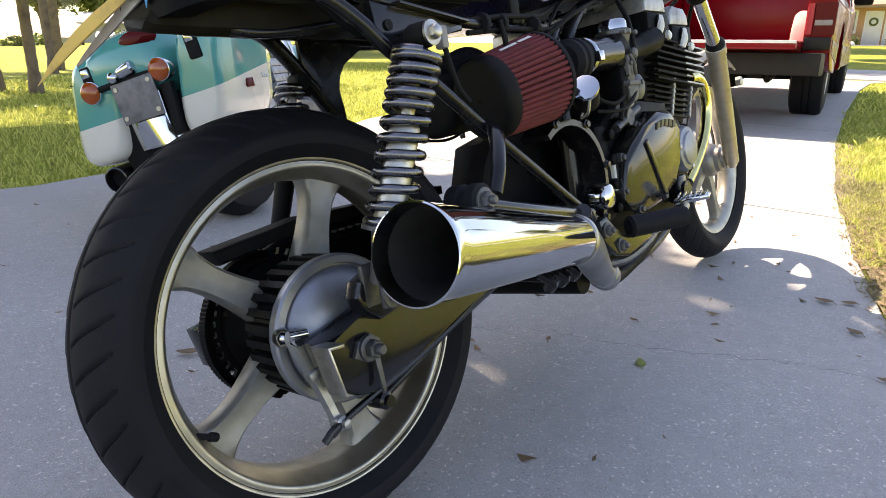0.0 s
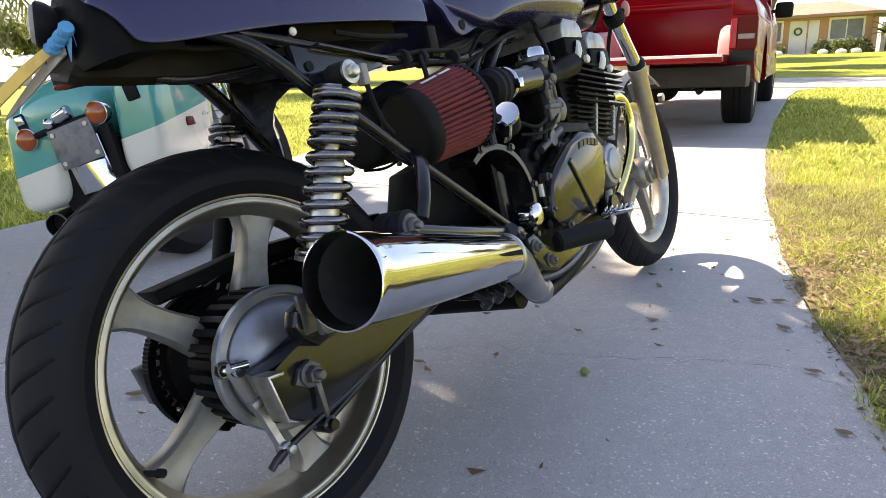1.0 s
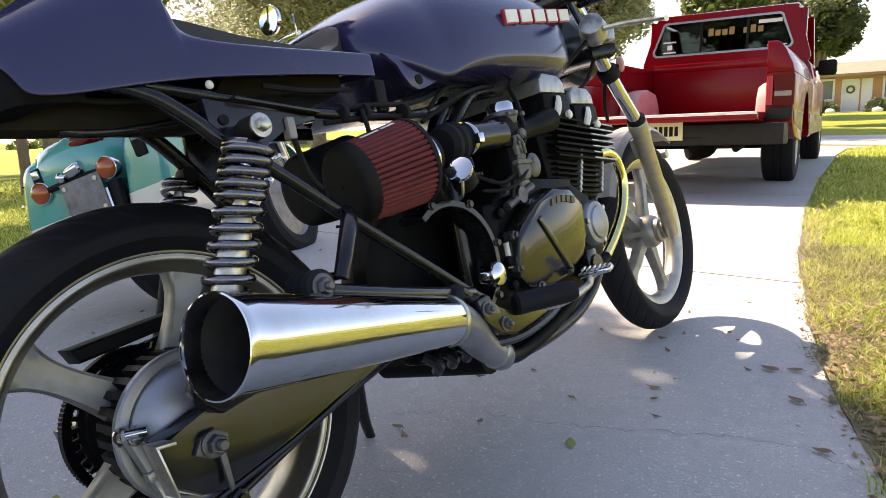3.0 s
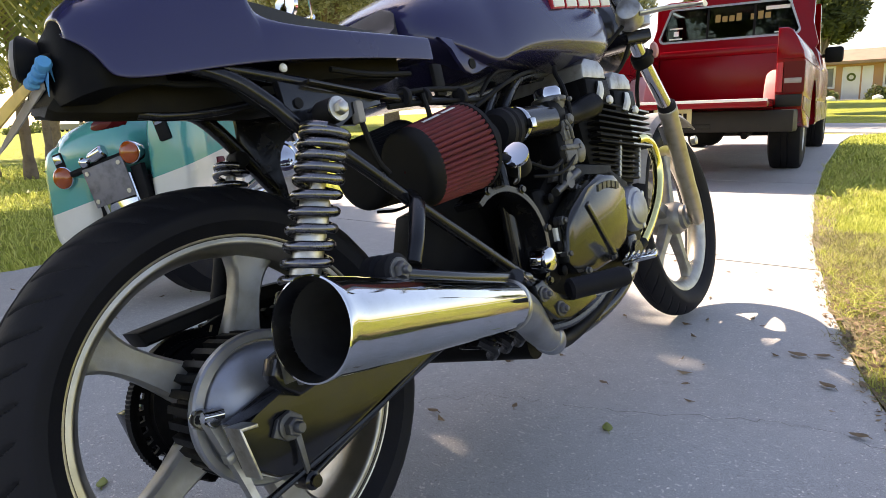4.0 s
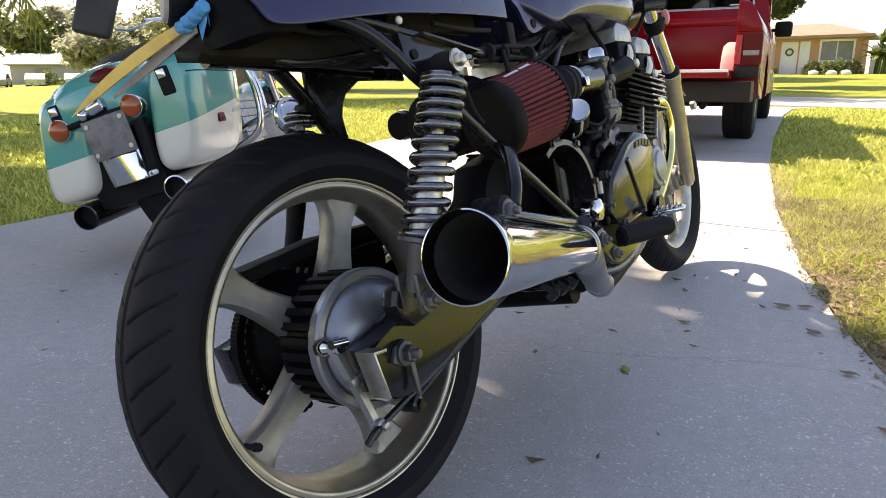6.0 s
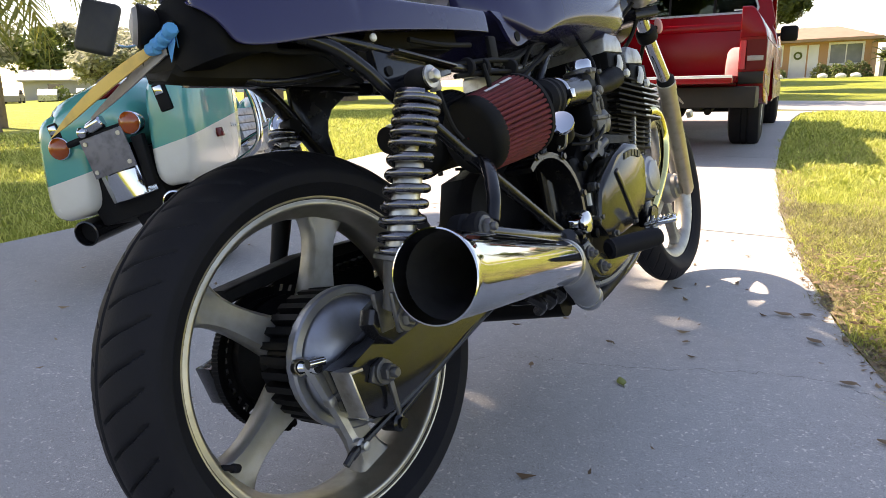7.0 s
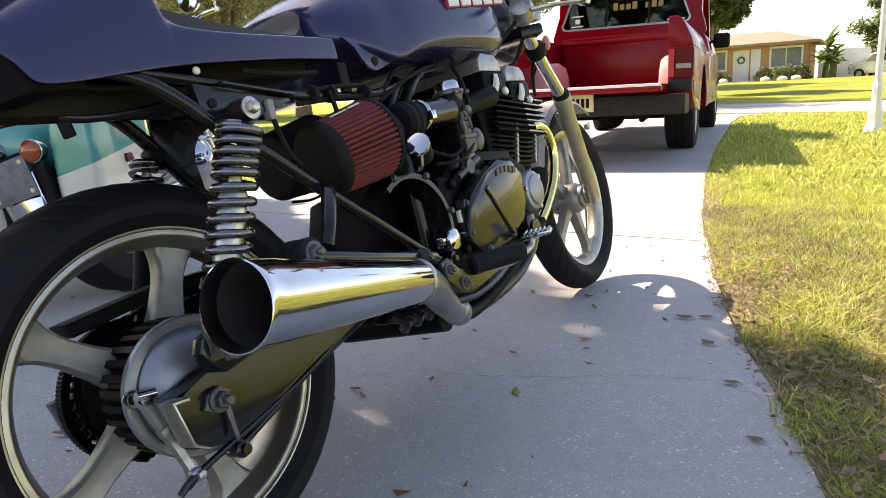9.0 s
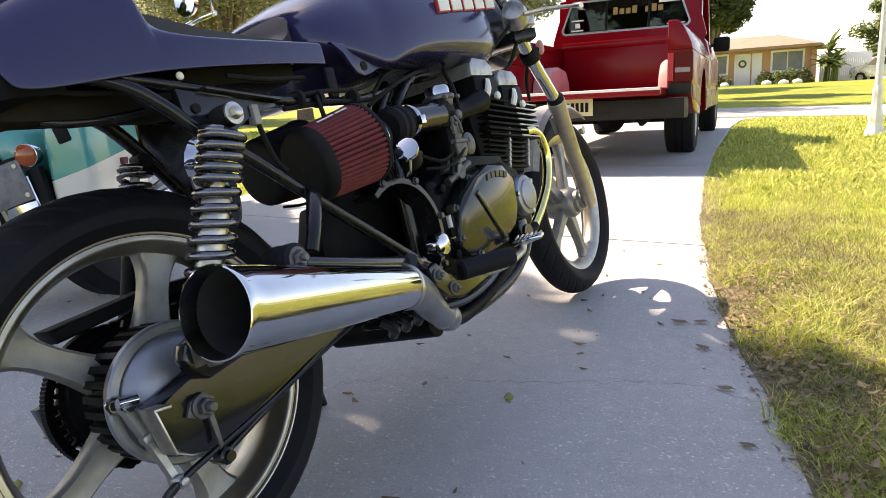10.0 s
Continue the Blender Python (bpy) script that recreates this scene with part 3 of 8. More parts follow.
def palm(name, label, x, y, height, seed, fronds=16, length=1.8, trunk=0.14, droop=0.9):
    rnd = random.Random(seed)
    top = thing(name, label, "palm tree", pose(x, y, rise(x, y) - 0.03), "palms")
    bm = bmesh.new()
    lathe(bm, [(trunk * 1.4, 0), (trunk * 1.1, 0.25)] + [(trunk * (1.0 if i % 2 else 0.93), 0.3 + (height - 0.3) * i / 24) for i in range(25)], seg=12)
    part("trunk", bm, BARK, top)
    verts, faces = [], []
    for k in range(fronds):
        a, el = 6.283 * k / fronds + rnd.uniform(-0.2, 0.2), rnd.uniform(-0.3, 1.2)
        d = Vector((math.cos(a), math.sin(a), 0))
        p, v = Vector((0, 0, height)), d * math.cos(el) + Vector((0, 0, math.sin(el)))
        for s in range(14):
            q = p + v * length / 14
            v = (v + Vector((0, 0, -droop / 14 * 1.6))).normalized()
            side = v.cross(Vector((0, 0, 1))).normalized()
            for sg in (-1, 1):
                e, i = q + side * sg * length * 0.24 * math.sin(0.25 + 2.6 * (s + 1) / 15) + Vector((0, 0, -0.12 * length)) + v * 0.1, len(verts)
                verts += [p, p.lerp(q, 0.55), e]
                faces.append((i, i + 1, i + 2))
            p = q
    me = bpy.data.meshes.new("fronds")
    me.from_pydata([tuple(v) for v in verts], [], faces)
    me.materials.append(LEAF_PALM)
    ob = new("fronds", me)
    ob.parent = top
    return top


# unseen oaks, added so their crowns shade the near part of the drive
tree("oak_tree", "broad unseen oak added to shade the driveway", -5.85, -2.35, 7.2, 4.1, 62000, 0.18, LEAF_OAK, 21, 0.3, 10, 0.5)
tree("oak_tree", "smaller unseen oak added to carry the shade further left", -7.6, 0.9, 7.0, 2.6, 26000, 0.18, LEAF_OAK, 27, 0.2, 8, 0.5)
tree("oak_tree", "dark oak behind the red pickup truck", -5.3, 30, 5.2, 1.9, 26000, 0.10, LEAF_OAK, 22, 0.22, 10, 0.34)
# the next two crowns get the pale leaf colour with haze painted in
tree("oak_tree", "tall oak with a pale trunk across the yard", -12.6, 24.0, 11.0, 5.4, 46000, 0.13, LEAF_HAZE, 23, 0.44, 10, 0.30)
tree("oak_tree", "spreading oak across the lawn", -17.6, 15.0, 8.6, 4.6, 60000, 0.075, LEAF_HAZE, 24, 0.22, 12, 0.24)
tree("oak_tree", "spreading oak with grey moss across the lawn", -16.4, 6.0, 7.8, 3.6, 6000, 0.17, LEAF_OAK, 25, 0.13, 8, 0.45)
tree("leafy_tree", "light green tree beyond the neighbour's fence", 2.0, 56, 4.9, 2.7, 15000, 0.13, LEAF_SHRUB, 26, 0.16, 9, 0.2)
palm("palm_tree", "slender palm with drooping fronds on the lawn", -9.15, 2.95, 2.7, 31, 30, 1.9, 0.07, 1.5)
palm("palm_tree", "slender palm with drooping fronds on the lawn", -9.9, 2.75, 2.9, 32, 30, 1.9, 0.07, 1.5)
palm("palm_tree", "feathery palm across the lawn", -14.5, 5.2, 5.2, 33, trunk=0.08)

# ---------------- red pickup truck ----------------
truck = thing("pickup_truck", "red pickup truck with its tailgate down and a dark bumper", "truck", pose(-1.49, 5.35, 0, 0, 0, 8.0))


def wheel_parts(owner, x, y, z, r, w, side, name="wheel"):
    m = Matrix.Translation((x, y, z)) @ pose(0, 0, 0, 0, 90 * side, 0)
    bm = bmesh.new()
    lathe(bm, [(r * 0.56, -w * 0.45), (r * 0.80, -w * 0.52), (r * 0.95, -w * 0.46), (r, -w * 0.36), (r, -w * 0.13), (r * 0.975, -w * 0.12), (r * 0.975, -w * 0.08), (r, -w * 0.07), (r, w * 0.07), (r * 0.975, w * 0.08), (r * 0.975, w * 0.12), (r, w * 0.13), (r, w * 0.36), (r * 0.95, w * 0.46), (r * 0.80, w * 0.52), (r * 0.56, w * 0.45)], m, 40, cap=False, close=True)
    tyre = part(name, bm, RUBBER, owner, "black wide tyre")
    bm = bmesh.new()
    lathe(bm, [(r * 0.58, w * 0.40), (r * 0.56, w * 0.47), (r * 0.52, w * 0.44), (r * 0.46, w * 0.22), (r * 0.2, w * 0.26), (r * 0.17, w * 0.44), (0.002, w * 0.45)], m, 28, cap=False)
    part("rim", bm, ENGINE_GREY, tyre, "dull alloy rim")


for s in (-1, 1):
    bm = bmesh.new()
    # bed side: thick wall with wheel arch below, sloping shoulder above
    arch = [(1.55 + 0.46 * math.cos(math.pi * k / 12), 0.42 + 0.46 * math.sin(math.pi * k / 12)) for k in range(13)][::-1]
    prism(bm, [(0.02, 0.60), (0.30, 0.46), (1.05, 0.42)] + arch + [(2.05, 0.42), (2.46, 0.42), (2.46, 0.985), (0.0, 0.985)], s * 0.745, s * 0.945, 0.016)
    prism(bm, [(s * x, z) for x, z in ((0.745, 0.985), (0.945, 0.985), (0.930, 1.045), (0.880, 1.150), (0.845, 1.205), (0.815, 1.225), (0.745, 1.225))], 0.0, 2.46, 0.014, plane="xz")
    part("bed_side", bm, TRUCK_RED, truck, "glossy red bed side")
bm = bmesh.new()
prism(bm, [(-0.742, 0.60), (0.742, 0.60), (0.742, 0.645), (-0.742, 0.645)], 0.02, 2.44, 0.004, plane="xz")
bed_floor = part("bed_floor", bm, TRUCK_RED, truck)
for i in range(9):
    bm = bmesh.new()
    block(bm, (-0.66 + 0.16 * i, 0.05, 0.645), (-0.60 + 0.16 * i, 2.40, 0.657), 0.003)
    part("floor_rib", bm, TRUCK_RED, bed_floor)
bm = bmesh.new()
block(bm, (-0.742, 2.40, 0.62), (0.742, 2.46, 1.26), 0.012)
block(bm, (-0.742, 2.385, 1.19), (0.742, 2.47, 1.28), 0.015)
head = part("bed_front_panel", bm, TRUCK_RED, truck)
for s in (-1, 1):
    bm = bmesh.new()
    prism(bm, [(1.0, 0.64), (1.06, 0.82), (1.18, 0.93), (1.48, 0.97), (1.78, 0.93), (1.9, 0.82), (1.96, 0.64)], s * 0.55, s * 0.742, 0.03)
    part("wheel_well", bm, PINK_LINER, truck, "faded pink inner wheel well")
bm = bmesh.new()
block(bm, (-0.75, -0.50, 0.625), (0.75, 0.02, 0.685), 0.012)
for i in range(3):
    block(bm, (-0.68 + 0.47 * i, -0.44, 0.682), (-0.26 + 0.47 * i, -0.06, 0.692), 0.006)
gate = part("tailgate", bm, TRUCK_RED, truck, "lowered red tailgate")
bm = bmesh.new()
block(bm, (-0.75, -0.515, 0.668), (0.75, -0.495, 0.690), 0.004)
part("edge_strip", bm, WHITE_PAINT, gate, "pale worn edge strip")
bm = bmesh.new()
prism(bm, [(-0.915, -0.01), (-0.90, -0.14), (0.90, -0.14), (0.915, -0.01), (0.915, 0.08), (0.88, 0.08), (0.86, 0.03), (-0.86, 0.03), (-0.88, 0.08), (-0.915, 0.08)], 0.43, 0.60, 0.012, plane="xy")
block(bm, (-0.3, -0.145, 0.455), (0.3, -0.10, 0.50), 0.006)
bumper = part("bumper", bm, BUMPER, truck, "dark rusty step bumper")
bm = bmesh.new()
block(bm, (-0.155, -0.158, 0.475), (0.155, -0.150, 0.63), 0.004)
plate = part("license_plate", bm, PLATE_CREAM, bumper, "cream licence plate with dark marks")
for i in range(6):
    bm = bmesh.new()
    block(bm, (-0.12 + 0.042 * i, -0.163, 0.51), (-0.093 + 0.042 * i, -0.157, 0.59))
    part("bar", bm, BLACK_MATT, plate)
for s in (-1, 1):
    bm = bmesh.new()
    prism(bm, [(-0.016, 0.73), (0.05, 0.73), (0.09, 0.77), (0.09, 0.93), (0.05, 0.965), (-0.016, 0.965)], s * 0.80, s * 0.952, 0.010)
    lamp = part("tail_light", bm, RED_LENS, truck, "dark red tail light")
    bm = bmesh.new()
    prism(bm, [(-0.020, 0.735), (0.02, 0.735), (0.02, 0.96), (-0.020, 0.96)], s * 0.752, s * 0.798, 0.008)
    part("brake_lens", bm, SIGN_RED, lamp, "bright red lens")
    bm = bmesh.new()
    block(bm, (min(s * 0.81, s * 0.93), -0.022, 0.80), (max(s * 0.81, s * 0.93), -0.014, 0.84), 0.003)
    part("reverse_lens", bm, GREY_PLASTIC, lamp, "smoky reversing lens")
    bm = bmesh.new()
    block(bm, (min(s * 0.752, s * 0.94), -0.012, 0.62), (max(s * 0.752, s * 0.94), 0.01, 0.715), 0.006)
    part("corner_filler", bm, BUMPER, truck, "dull dark panel under the tail light")
    bm = bmesh.new()
    prism(bm, [(0.06, 0.60), (1.05, 0.50), (1.05, 0.66), (0.06, 0.70)], s * 0.936, s * 0.951, 0.004)
    prism(bm, [(2.04, 0.44), (4.85, 0.42), (4.85, 0.62), (2.04, 0.66)], s * 0.936, s * 0.951, 0.004)
    part("lower_stripe", bm, TRUCK_LOW, truck, "brown lower side band")
# cab shell with window openings
bm = bmesh.new()
for s in (-1, 1):
    prism(bm, [(2.52, 0.42), (4.45, 0.42), (4.45, 1.06), (2.52, 1.06)], s * 0.85, s * 0.940, 0.02)
    prism(bm, [(s * x, z) for x, z in ((0.84, 1.05), (0.935, 1.05), (0.905, 1.17), (0.875, 1.23), (0.82, 1.24))], 2.52, 4.30, 0.012, plane="xz")
    prism(bm, [(4.20, 1.20), (4.34, 1.18), (3.72, 1.80), (3.60, 1.80)], s * 0.74, s * 0.85, 0.01)
    prism(bm, [(2.56, 1.22), (2.72, 1.22), (2.78, 1.80), (2.64, 1.80)], s * 0.74, s * 0.84, 0.01)


def rounded(x0, x1, z0, z1, inset, r, n=5):
    """A trapezoid, narrower at the top, with rounded corners."""
    out = []
    for cx, cz, a0 in ((x1 - r, z0 + r, -90), (x1 - inset - r, z1 - r, 0), (x0 + inset + r, z1 - r, 90), (x0 + r, z0 + r, 180)):
        out += [(cx + r * math.cos(radians(a0 + 90 * k / n)), cz + r * math.sin(radians(a0 + 90 * k / n))) for k in range(n + 1)]
    return out


def back_plate(bm, outer, inner, y0, y1):
    """A leaning plate with an opening."""
    lean = lambda z: 0.16 * (z - 1.37)
    rings(bm, [[Vector((x, y + lean(z), z)) for x, z in o] for o, y in ((outer, y0), (inner, y0), (inner, y1), (outer, y1))], cap=False, close=True)


WINDOW = rounded(-0.78, 0.71, 1.395, 1.765, 0.10, 0.05)
back_plate(bm, rounded(-0.90, 0.90, 1.20, 1.850, 0.13, 0.09), WINDOW, 2.53, 2.60)
block(bm, (-0.90, 2.53, 0.5), (0.90, 2.60, 1.21), 0.02)
prism(bm, [(2.62, 1.80), (3.74, 1.80), (3.64, 1.86), (3.2, 1.885), (2.74, 1.875), (2.64, 1.85)], -0.76, 0.76, 0.025)
block(bm, (-0.90, 4.4, 0.42), (0.90, 5.95, 1.10), 0.05)
prism(bm, [(4.25, 1.08), (5.9, 1.02), (5.9, 1.10), (4.25, 1.19)], -0.83, 0.83, 0.03)
cab = part("cab", bm, TRUCK_RED, truck, "red cab")
bm = bmesh.new()
prism(bm, [(2.562, 1.37), (2.578, 1.37), (2.645, 1.79), (2.629, 1.79)], -0.76, 0.70)
glass = part("rear_window", bm, CLEAR, truck, "tinted rear window with stickers")
bm = bmesh.new()
back_plate(bm, rounded(-0.795, 0.725, 1.380, 1.780, 0.10, 0.06), rounded(-0.772, 0.702, 1.403, 1.757, 0.10, 0.045), 2.522, 2.535)
part("window_trim", bm, ENGINE_GREY, glass, "pale window trim")
for u in (-0.25, 0.25):
    bm = bmesh.new()
    prism(bm, [(2.553, 1.39), (2.575, 1.39), (2.632, 1.77), (2.614, 1.77)], u - 0.012, u + 0.012)
    part("divider", bm, BLACK_MATT, glass)


def sticker(x0, x1, z0, z1, mat, label):
    bm = bmesh.new()
    off = (lambda z: 2.551 + (z - 1.37) * 0.16)
    prism(bm, [(off(z0), z0), (off(z0) + 0.003, z0), (off(z1) + 0.003, z1), (off(z1), z1)], x0, x1)
    part("sticker", bm, mat, glass, label)


sticker(-0.68, -0.53, 1.545, 1.56, WHITE_PAINT, "white sticker line")
sticker(-0.68, -0.53, 1.425, 1.44, WHITE_PAINT, "white sticker line")
sticker(-0.63, -0.575, 1.465, 1.52, WHITE_PAINT, "round white sticker mark")
sticker(0.36, 0.60, 1.675, 1.715, WHITE_PAINT, "white sticker line")
sticker(0.46, 0.66, 1.42, 1.432, WHITE_PAINT, "white sticker line")
for k in range(8):
    if k != 4:
        sticker(-0.17 + 0.075 * k, -0.115 + 0.075 * k, 1.585, 1.65 + 0.02 * (k % 3 == 0), DULL_YELLOW, "yellow lettering bar")
bm = bmesh.new()
prism(bm, [(3.64, 1.78), (3.66, 1.80), (4.30, 1.21), (4.28, 1.19)], -0.74, 0.74)
part("windscreen", bm, CLEAR, truck)
for s in (-1, 1):
    bm = bmesh.new()
    prism(bm, [(2.72, 1.24), (4.20, 1.22), (3.62, 1.80), (2.78, 1.80)], s * 0.792, s * 0.798)
    part("side_window", bm, CLEAR, truck)
    bm = bmesh.new()
    block(bm, (min(s * 0.925, s * 1.125), 3.60, 1.11), (max(s * 0.925, s * 1.125), 3.70, 1.295), 0.035)
    tube(bm, [(s * 0.88, 3.68, 1.19), (s * 1.0, 3.65, 1.20)], 0.022, 8, 1)
    part("door_mirror", bm, BLACK_MATT, truck, "black door mirror")
    bm = bmesh.new()
    block(bm, (min(s * 0.930, s * 0.960), 2.72, 0.98), (max(s * 0.930, s * 0.960), 2.90, 1.015), 0.01)
    part("door_handle", bm, CHROME, truck)
for s in (-1, 1):
    bm = bmesh.new()
    block(bm, (min(s * 0.25, s * 0.72), 2.9, 0.55), (max(s * 0.25, s * 0.72), 3.05, 1.45), 0.05)
    part("seat_back", bm, VINYL, truck)
bm = bmesh.new()
block(bm, (-0.84, 2.6, 0.40), (0.84, 4.4, 0.5), 0.01)
for s in (-1, 1):
    block(bm, (min(s * 0.38, s * 0.46), 0.1, 0.40), (max(s * 0.38, s * 0.46), 5.2, 0.52), 0.006)
tube(bm, [(-0.7, 1.55, 0.38), (0.7, 1.55, 0.38)], 0.05, 10, 1)
lathe(bm, [(0.05, -0.12), (0.14, -0.06), (0.15, 0.0), (0.14, 0.06), (0.05, 0.12)], Matrix.Translation((0, 1.55, 0.38)) @ pose(0, 0, 0, 90, 0, 0), 20)
tube(bm, [(0.3, 2.4, 0.36), (0.45, 1.2, 0.40), (0.5, 0.3, 0.38)], 0.03, 8, 5)
part("chassis", bm, BLACK_MATT, truck, "dark chassis and axle")
for s in (-1, 1):
    wheel_parts(truck, s * 0.74, 1.55, 0.37, 0.37, 0.29, s)
    wheel_parts(truck, s * 0.80, 5.25, 0.37, 0.37, 0.24, s)

# ---------------- house across the street ----------------
HY = 50.0
HZ = rise(-6, HY) - 0.02
house = thing("house", "single-storey tan stucco house with a shingled hip roof", "house", pose(0, HY, HZ))


def wall_with_holes(bm, x0, x1, z1, holes, y0=0.0, y1=0.2):
    """A front wall built round its openings."""
    xs = sorted({x0, x1, *[h[0] for h in holes], *[h[1] for h in holes]})
    for a, b in zip(xs, xs[1:]):
        cuts = [(h[2], h[3]) for h in holes if h[0] <= a and h[1] >= b]
        z = 0.0
        for lo, hi in sorted(cuts):
            if lo > z:
                block(bm, (a, y0, z), (b, y1, lo))
            z = hi
        if z < z1:
            block(bm, (a, y0, z), (b, y1, z1))


WEST, EAST = -15.0, -2.85
OPEN = [(-7.45, -6.45, 0.05, 2.1), (-5.1, -3.35, 0.9, 2.05), (-9.35, -7.95, 0.9, 2.05), (-12.5, -11.0, 0.9, 2.05)]
bm = bmesh.new()
wall_with_holes(bm, WEST, EAST, 2.45, OPEN)
block(bm, (EAST - 0.2, 0.2, 0), (EAST, 4.6, 2.45))
block(bm, (WEST, 0.2, 0), (WEST + 0.2, 4.6, 2.45))
block(bm, (WEST, 4.6, 0), (EAST, 4.8, 2.45))
part("wall", bm, STUCCO, house, "tan stucco walls")
bm = bmesh.new()
e, r0, r1 = 0.60, Vector(((WEST + 2.4), 2.4, 3.36)), Vector(((EAST - 2.2), 2.4, 3.30))
c = [Vector((WEST - e, -e, 2.42)), Vector((EAST + e, -e, 2.42)), Vector((EAST + e, 4.8 + e, 2.42)), Vector((WEST - e, 4.8 + e, 2.42))]
lo = [bm.verts.new(v - Vector((0, 0, 0.16))) for v in c]
hi = [bm.verts.new(v) for v in c]
ra, rb = bm.verts.new(r0), bm.verts.new(r1)
bm.faces.new(lo[::-1])
for i in range(4):
    bm.faces.new((lo[i], lo[(i + 1) % 4], hi[(i + 1) % 4], hi[i]))
bm.faces.new((hi[0], hi[1], rb, ra)); bm.faces.new((hi[1], hi[2], rb)); bm.faces.new((hi[2], hi[3], ra, rb)); bm.faces.new((hi[3], hi[0], ra))
roof = part("roof", bm, ROOF_TAN, house, "tan shingled hip roof")
bm = bmesh.new()
block(bm, (WEST - e, -e - 0.03, 2.26), (EAST + e, -e - 0.004, 2.44))
part("fascia", bm, ROOF_TAN, roof, "tan fascia board")
for n, (x0, x1, z0, z1) in enumerate(OPEN):
    if n == 0:
        bm = bmesh.new()
        block(bm, (x0 + 0.06, 0.06, z0), (x1 - 0.06, 0.12, z1 - 0.06), 0.01)
        door = part("door", bm, DOOR_WHITE, house, "white front door with a wreath")
        bm = bmesh.new()
        lathe(bm, [(0.20 + 0.06 * math.cos(a), 0.06 * math.sin(a)) for a in (6.283 * k / 8 for k in range(8))], Matrix.Translation(((x0 + x1) / 2, 0.03, 1.45)) @ pose(0, 0, 0, 90, 0, 0), 18, cap=False, close=True)
        part("wreath", bm, LEAF_SHRUB, door, "dark round wreath")
        bm = bmesh.new()
        block(bm, (x0, -0.02, z0), (x0 + 0.06, 0.18, z1)); block(bm, (x1 - 0.06, -0.02, z0), (x1, 0.18, z1)); block(bm, (x0, -0.02, z1 - 0.06), (x1, 0.18, z1))
        part("door_frame", bm, WHITE_PAINT, door)
    else:
        bm = bmesh.new()
        for lo_, hi_ in (((x0 - 0.12, -0.05, z0 - 0.14), (x1 + 0.12, 0.02, z0)), ((x0 - 0.12, -0.05, z1), (x1 + 0.12, 0.02, z1 + 0.14)), ((x0 - 0.12, -0.05, z0), (x0, 0.02, z1)), ((x1, -0.05, z0), (x1 + 0.12, 0.02, z1)), (((x0 + x1) / 2 - 0.03, 0.05, z0), ((x0 + x1) / 2 + 0.03, 0.1, z1))):
            block(bm, lo_, hi_, 0.008)
        win = part("window", bm, WHITE_PAINT, house, "white framed window")
        bm = bmesh.new()
        block(bm, (x0, 0.08, z0), (x1, 0.10, z1))
        part("pane", bm, HOUSE_GLASS, win)
bm = bmesh.new()
block(bm, (-6.35, -0.04, 0.05), (-5.75, 0.0, 2.1), 0.01)
part("shutter", bm, DOOR_WHITE, house, "pale panel beside the door")
bm = bmesh.new()
block(bm, (-7.9, -1.4, -0.1), (-5.9, 0.0, 0.06), 0.02)
part("porch_step", bm, CONCRETE, house)
for k, (sx, sr, sh) in enumerate([(-8.4, 0.55, 0.9), (-8.9, 0.7, 1.2), (-7.75, 0.4, 0.6), (-5.4, 0.6, 0.85), (-4.6, 0.65, 0.8), (-3.9, 0.5, 0.95), (-3.2, 0.6, 0.9), (-10.6, 0.7, 1.1)]):
    shrub(sx, HY - 0.95, HZ, sr, sh, 420, LEAF_SHRUB if k % 3 else LEAF_OAK, 50 + k)
for k, rx_ in enumerate((-7.7, -5.2, -4.2, -3.4)):
    bm = bmesh.new()
    bmesh.ops.create_icosphere(bm, subdivisions=2, radius=0.24)
    for v in bm.verts:
        v.co = Vector((v.co.x * 1.3, v.co.y, v.co.z * 0.8)) * (1 + 0.2 * noise.noise(v.co * 5 + Vector((k, 0, 0))))
    ob = part("garden_rock", bm, WHITE_PAINT, None, sharp=60)
    ob.location = (rx_, HY - 1.8, HZ + 0.1)
    tagged(ob, "pale garden rock in the flower bed", "rock", "garden rocks")

fence = thing("picket_fence", "white picket fence beside the tan house", "fence", pose(-2.4, HY + 1.0, HZ - 0.1))
for k in range(26):
    bm = bmesh.new()
    prism(bm, [(0.11 * k, 0.02), (0.11 * k + 0.102, 0.02), (0.11 * k + 0.102, 1.86), (0.11 * k + 0.05, 1.92), (0.11 * k, 1.86)], 0, 0.02, plane="xz")
    part("picket", bm, WHITE_PAINT, fence)
bm = bmesh.new()
for z in (0.35, 1.5):
    block(bm, (0, 0.02, z), (2.86, 0.06, z + 0.08))
part("rail", bm, WHITE_PAINT, fence)


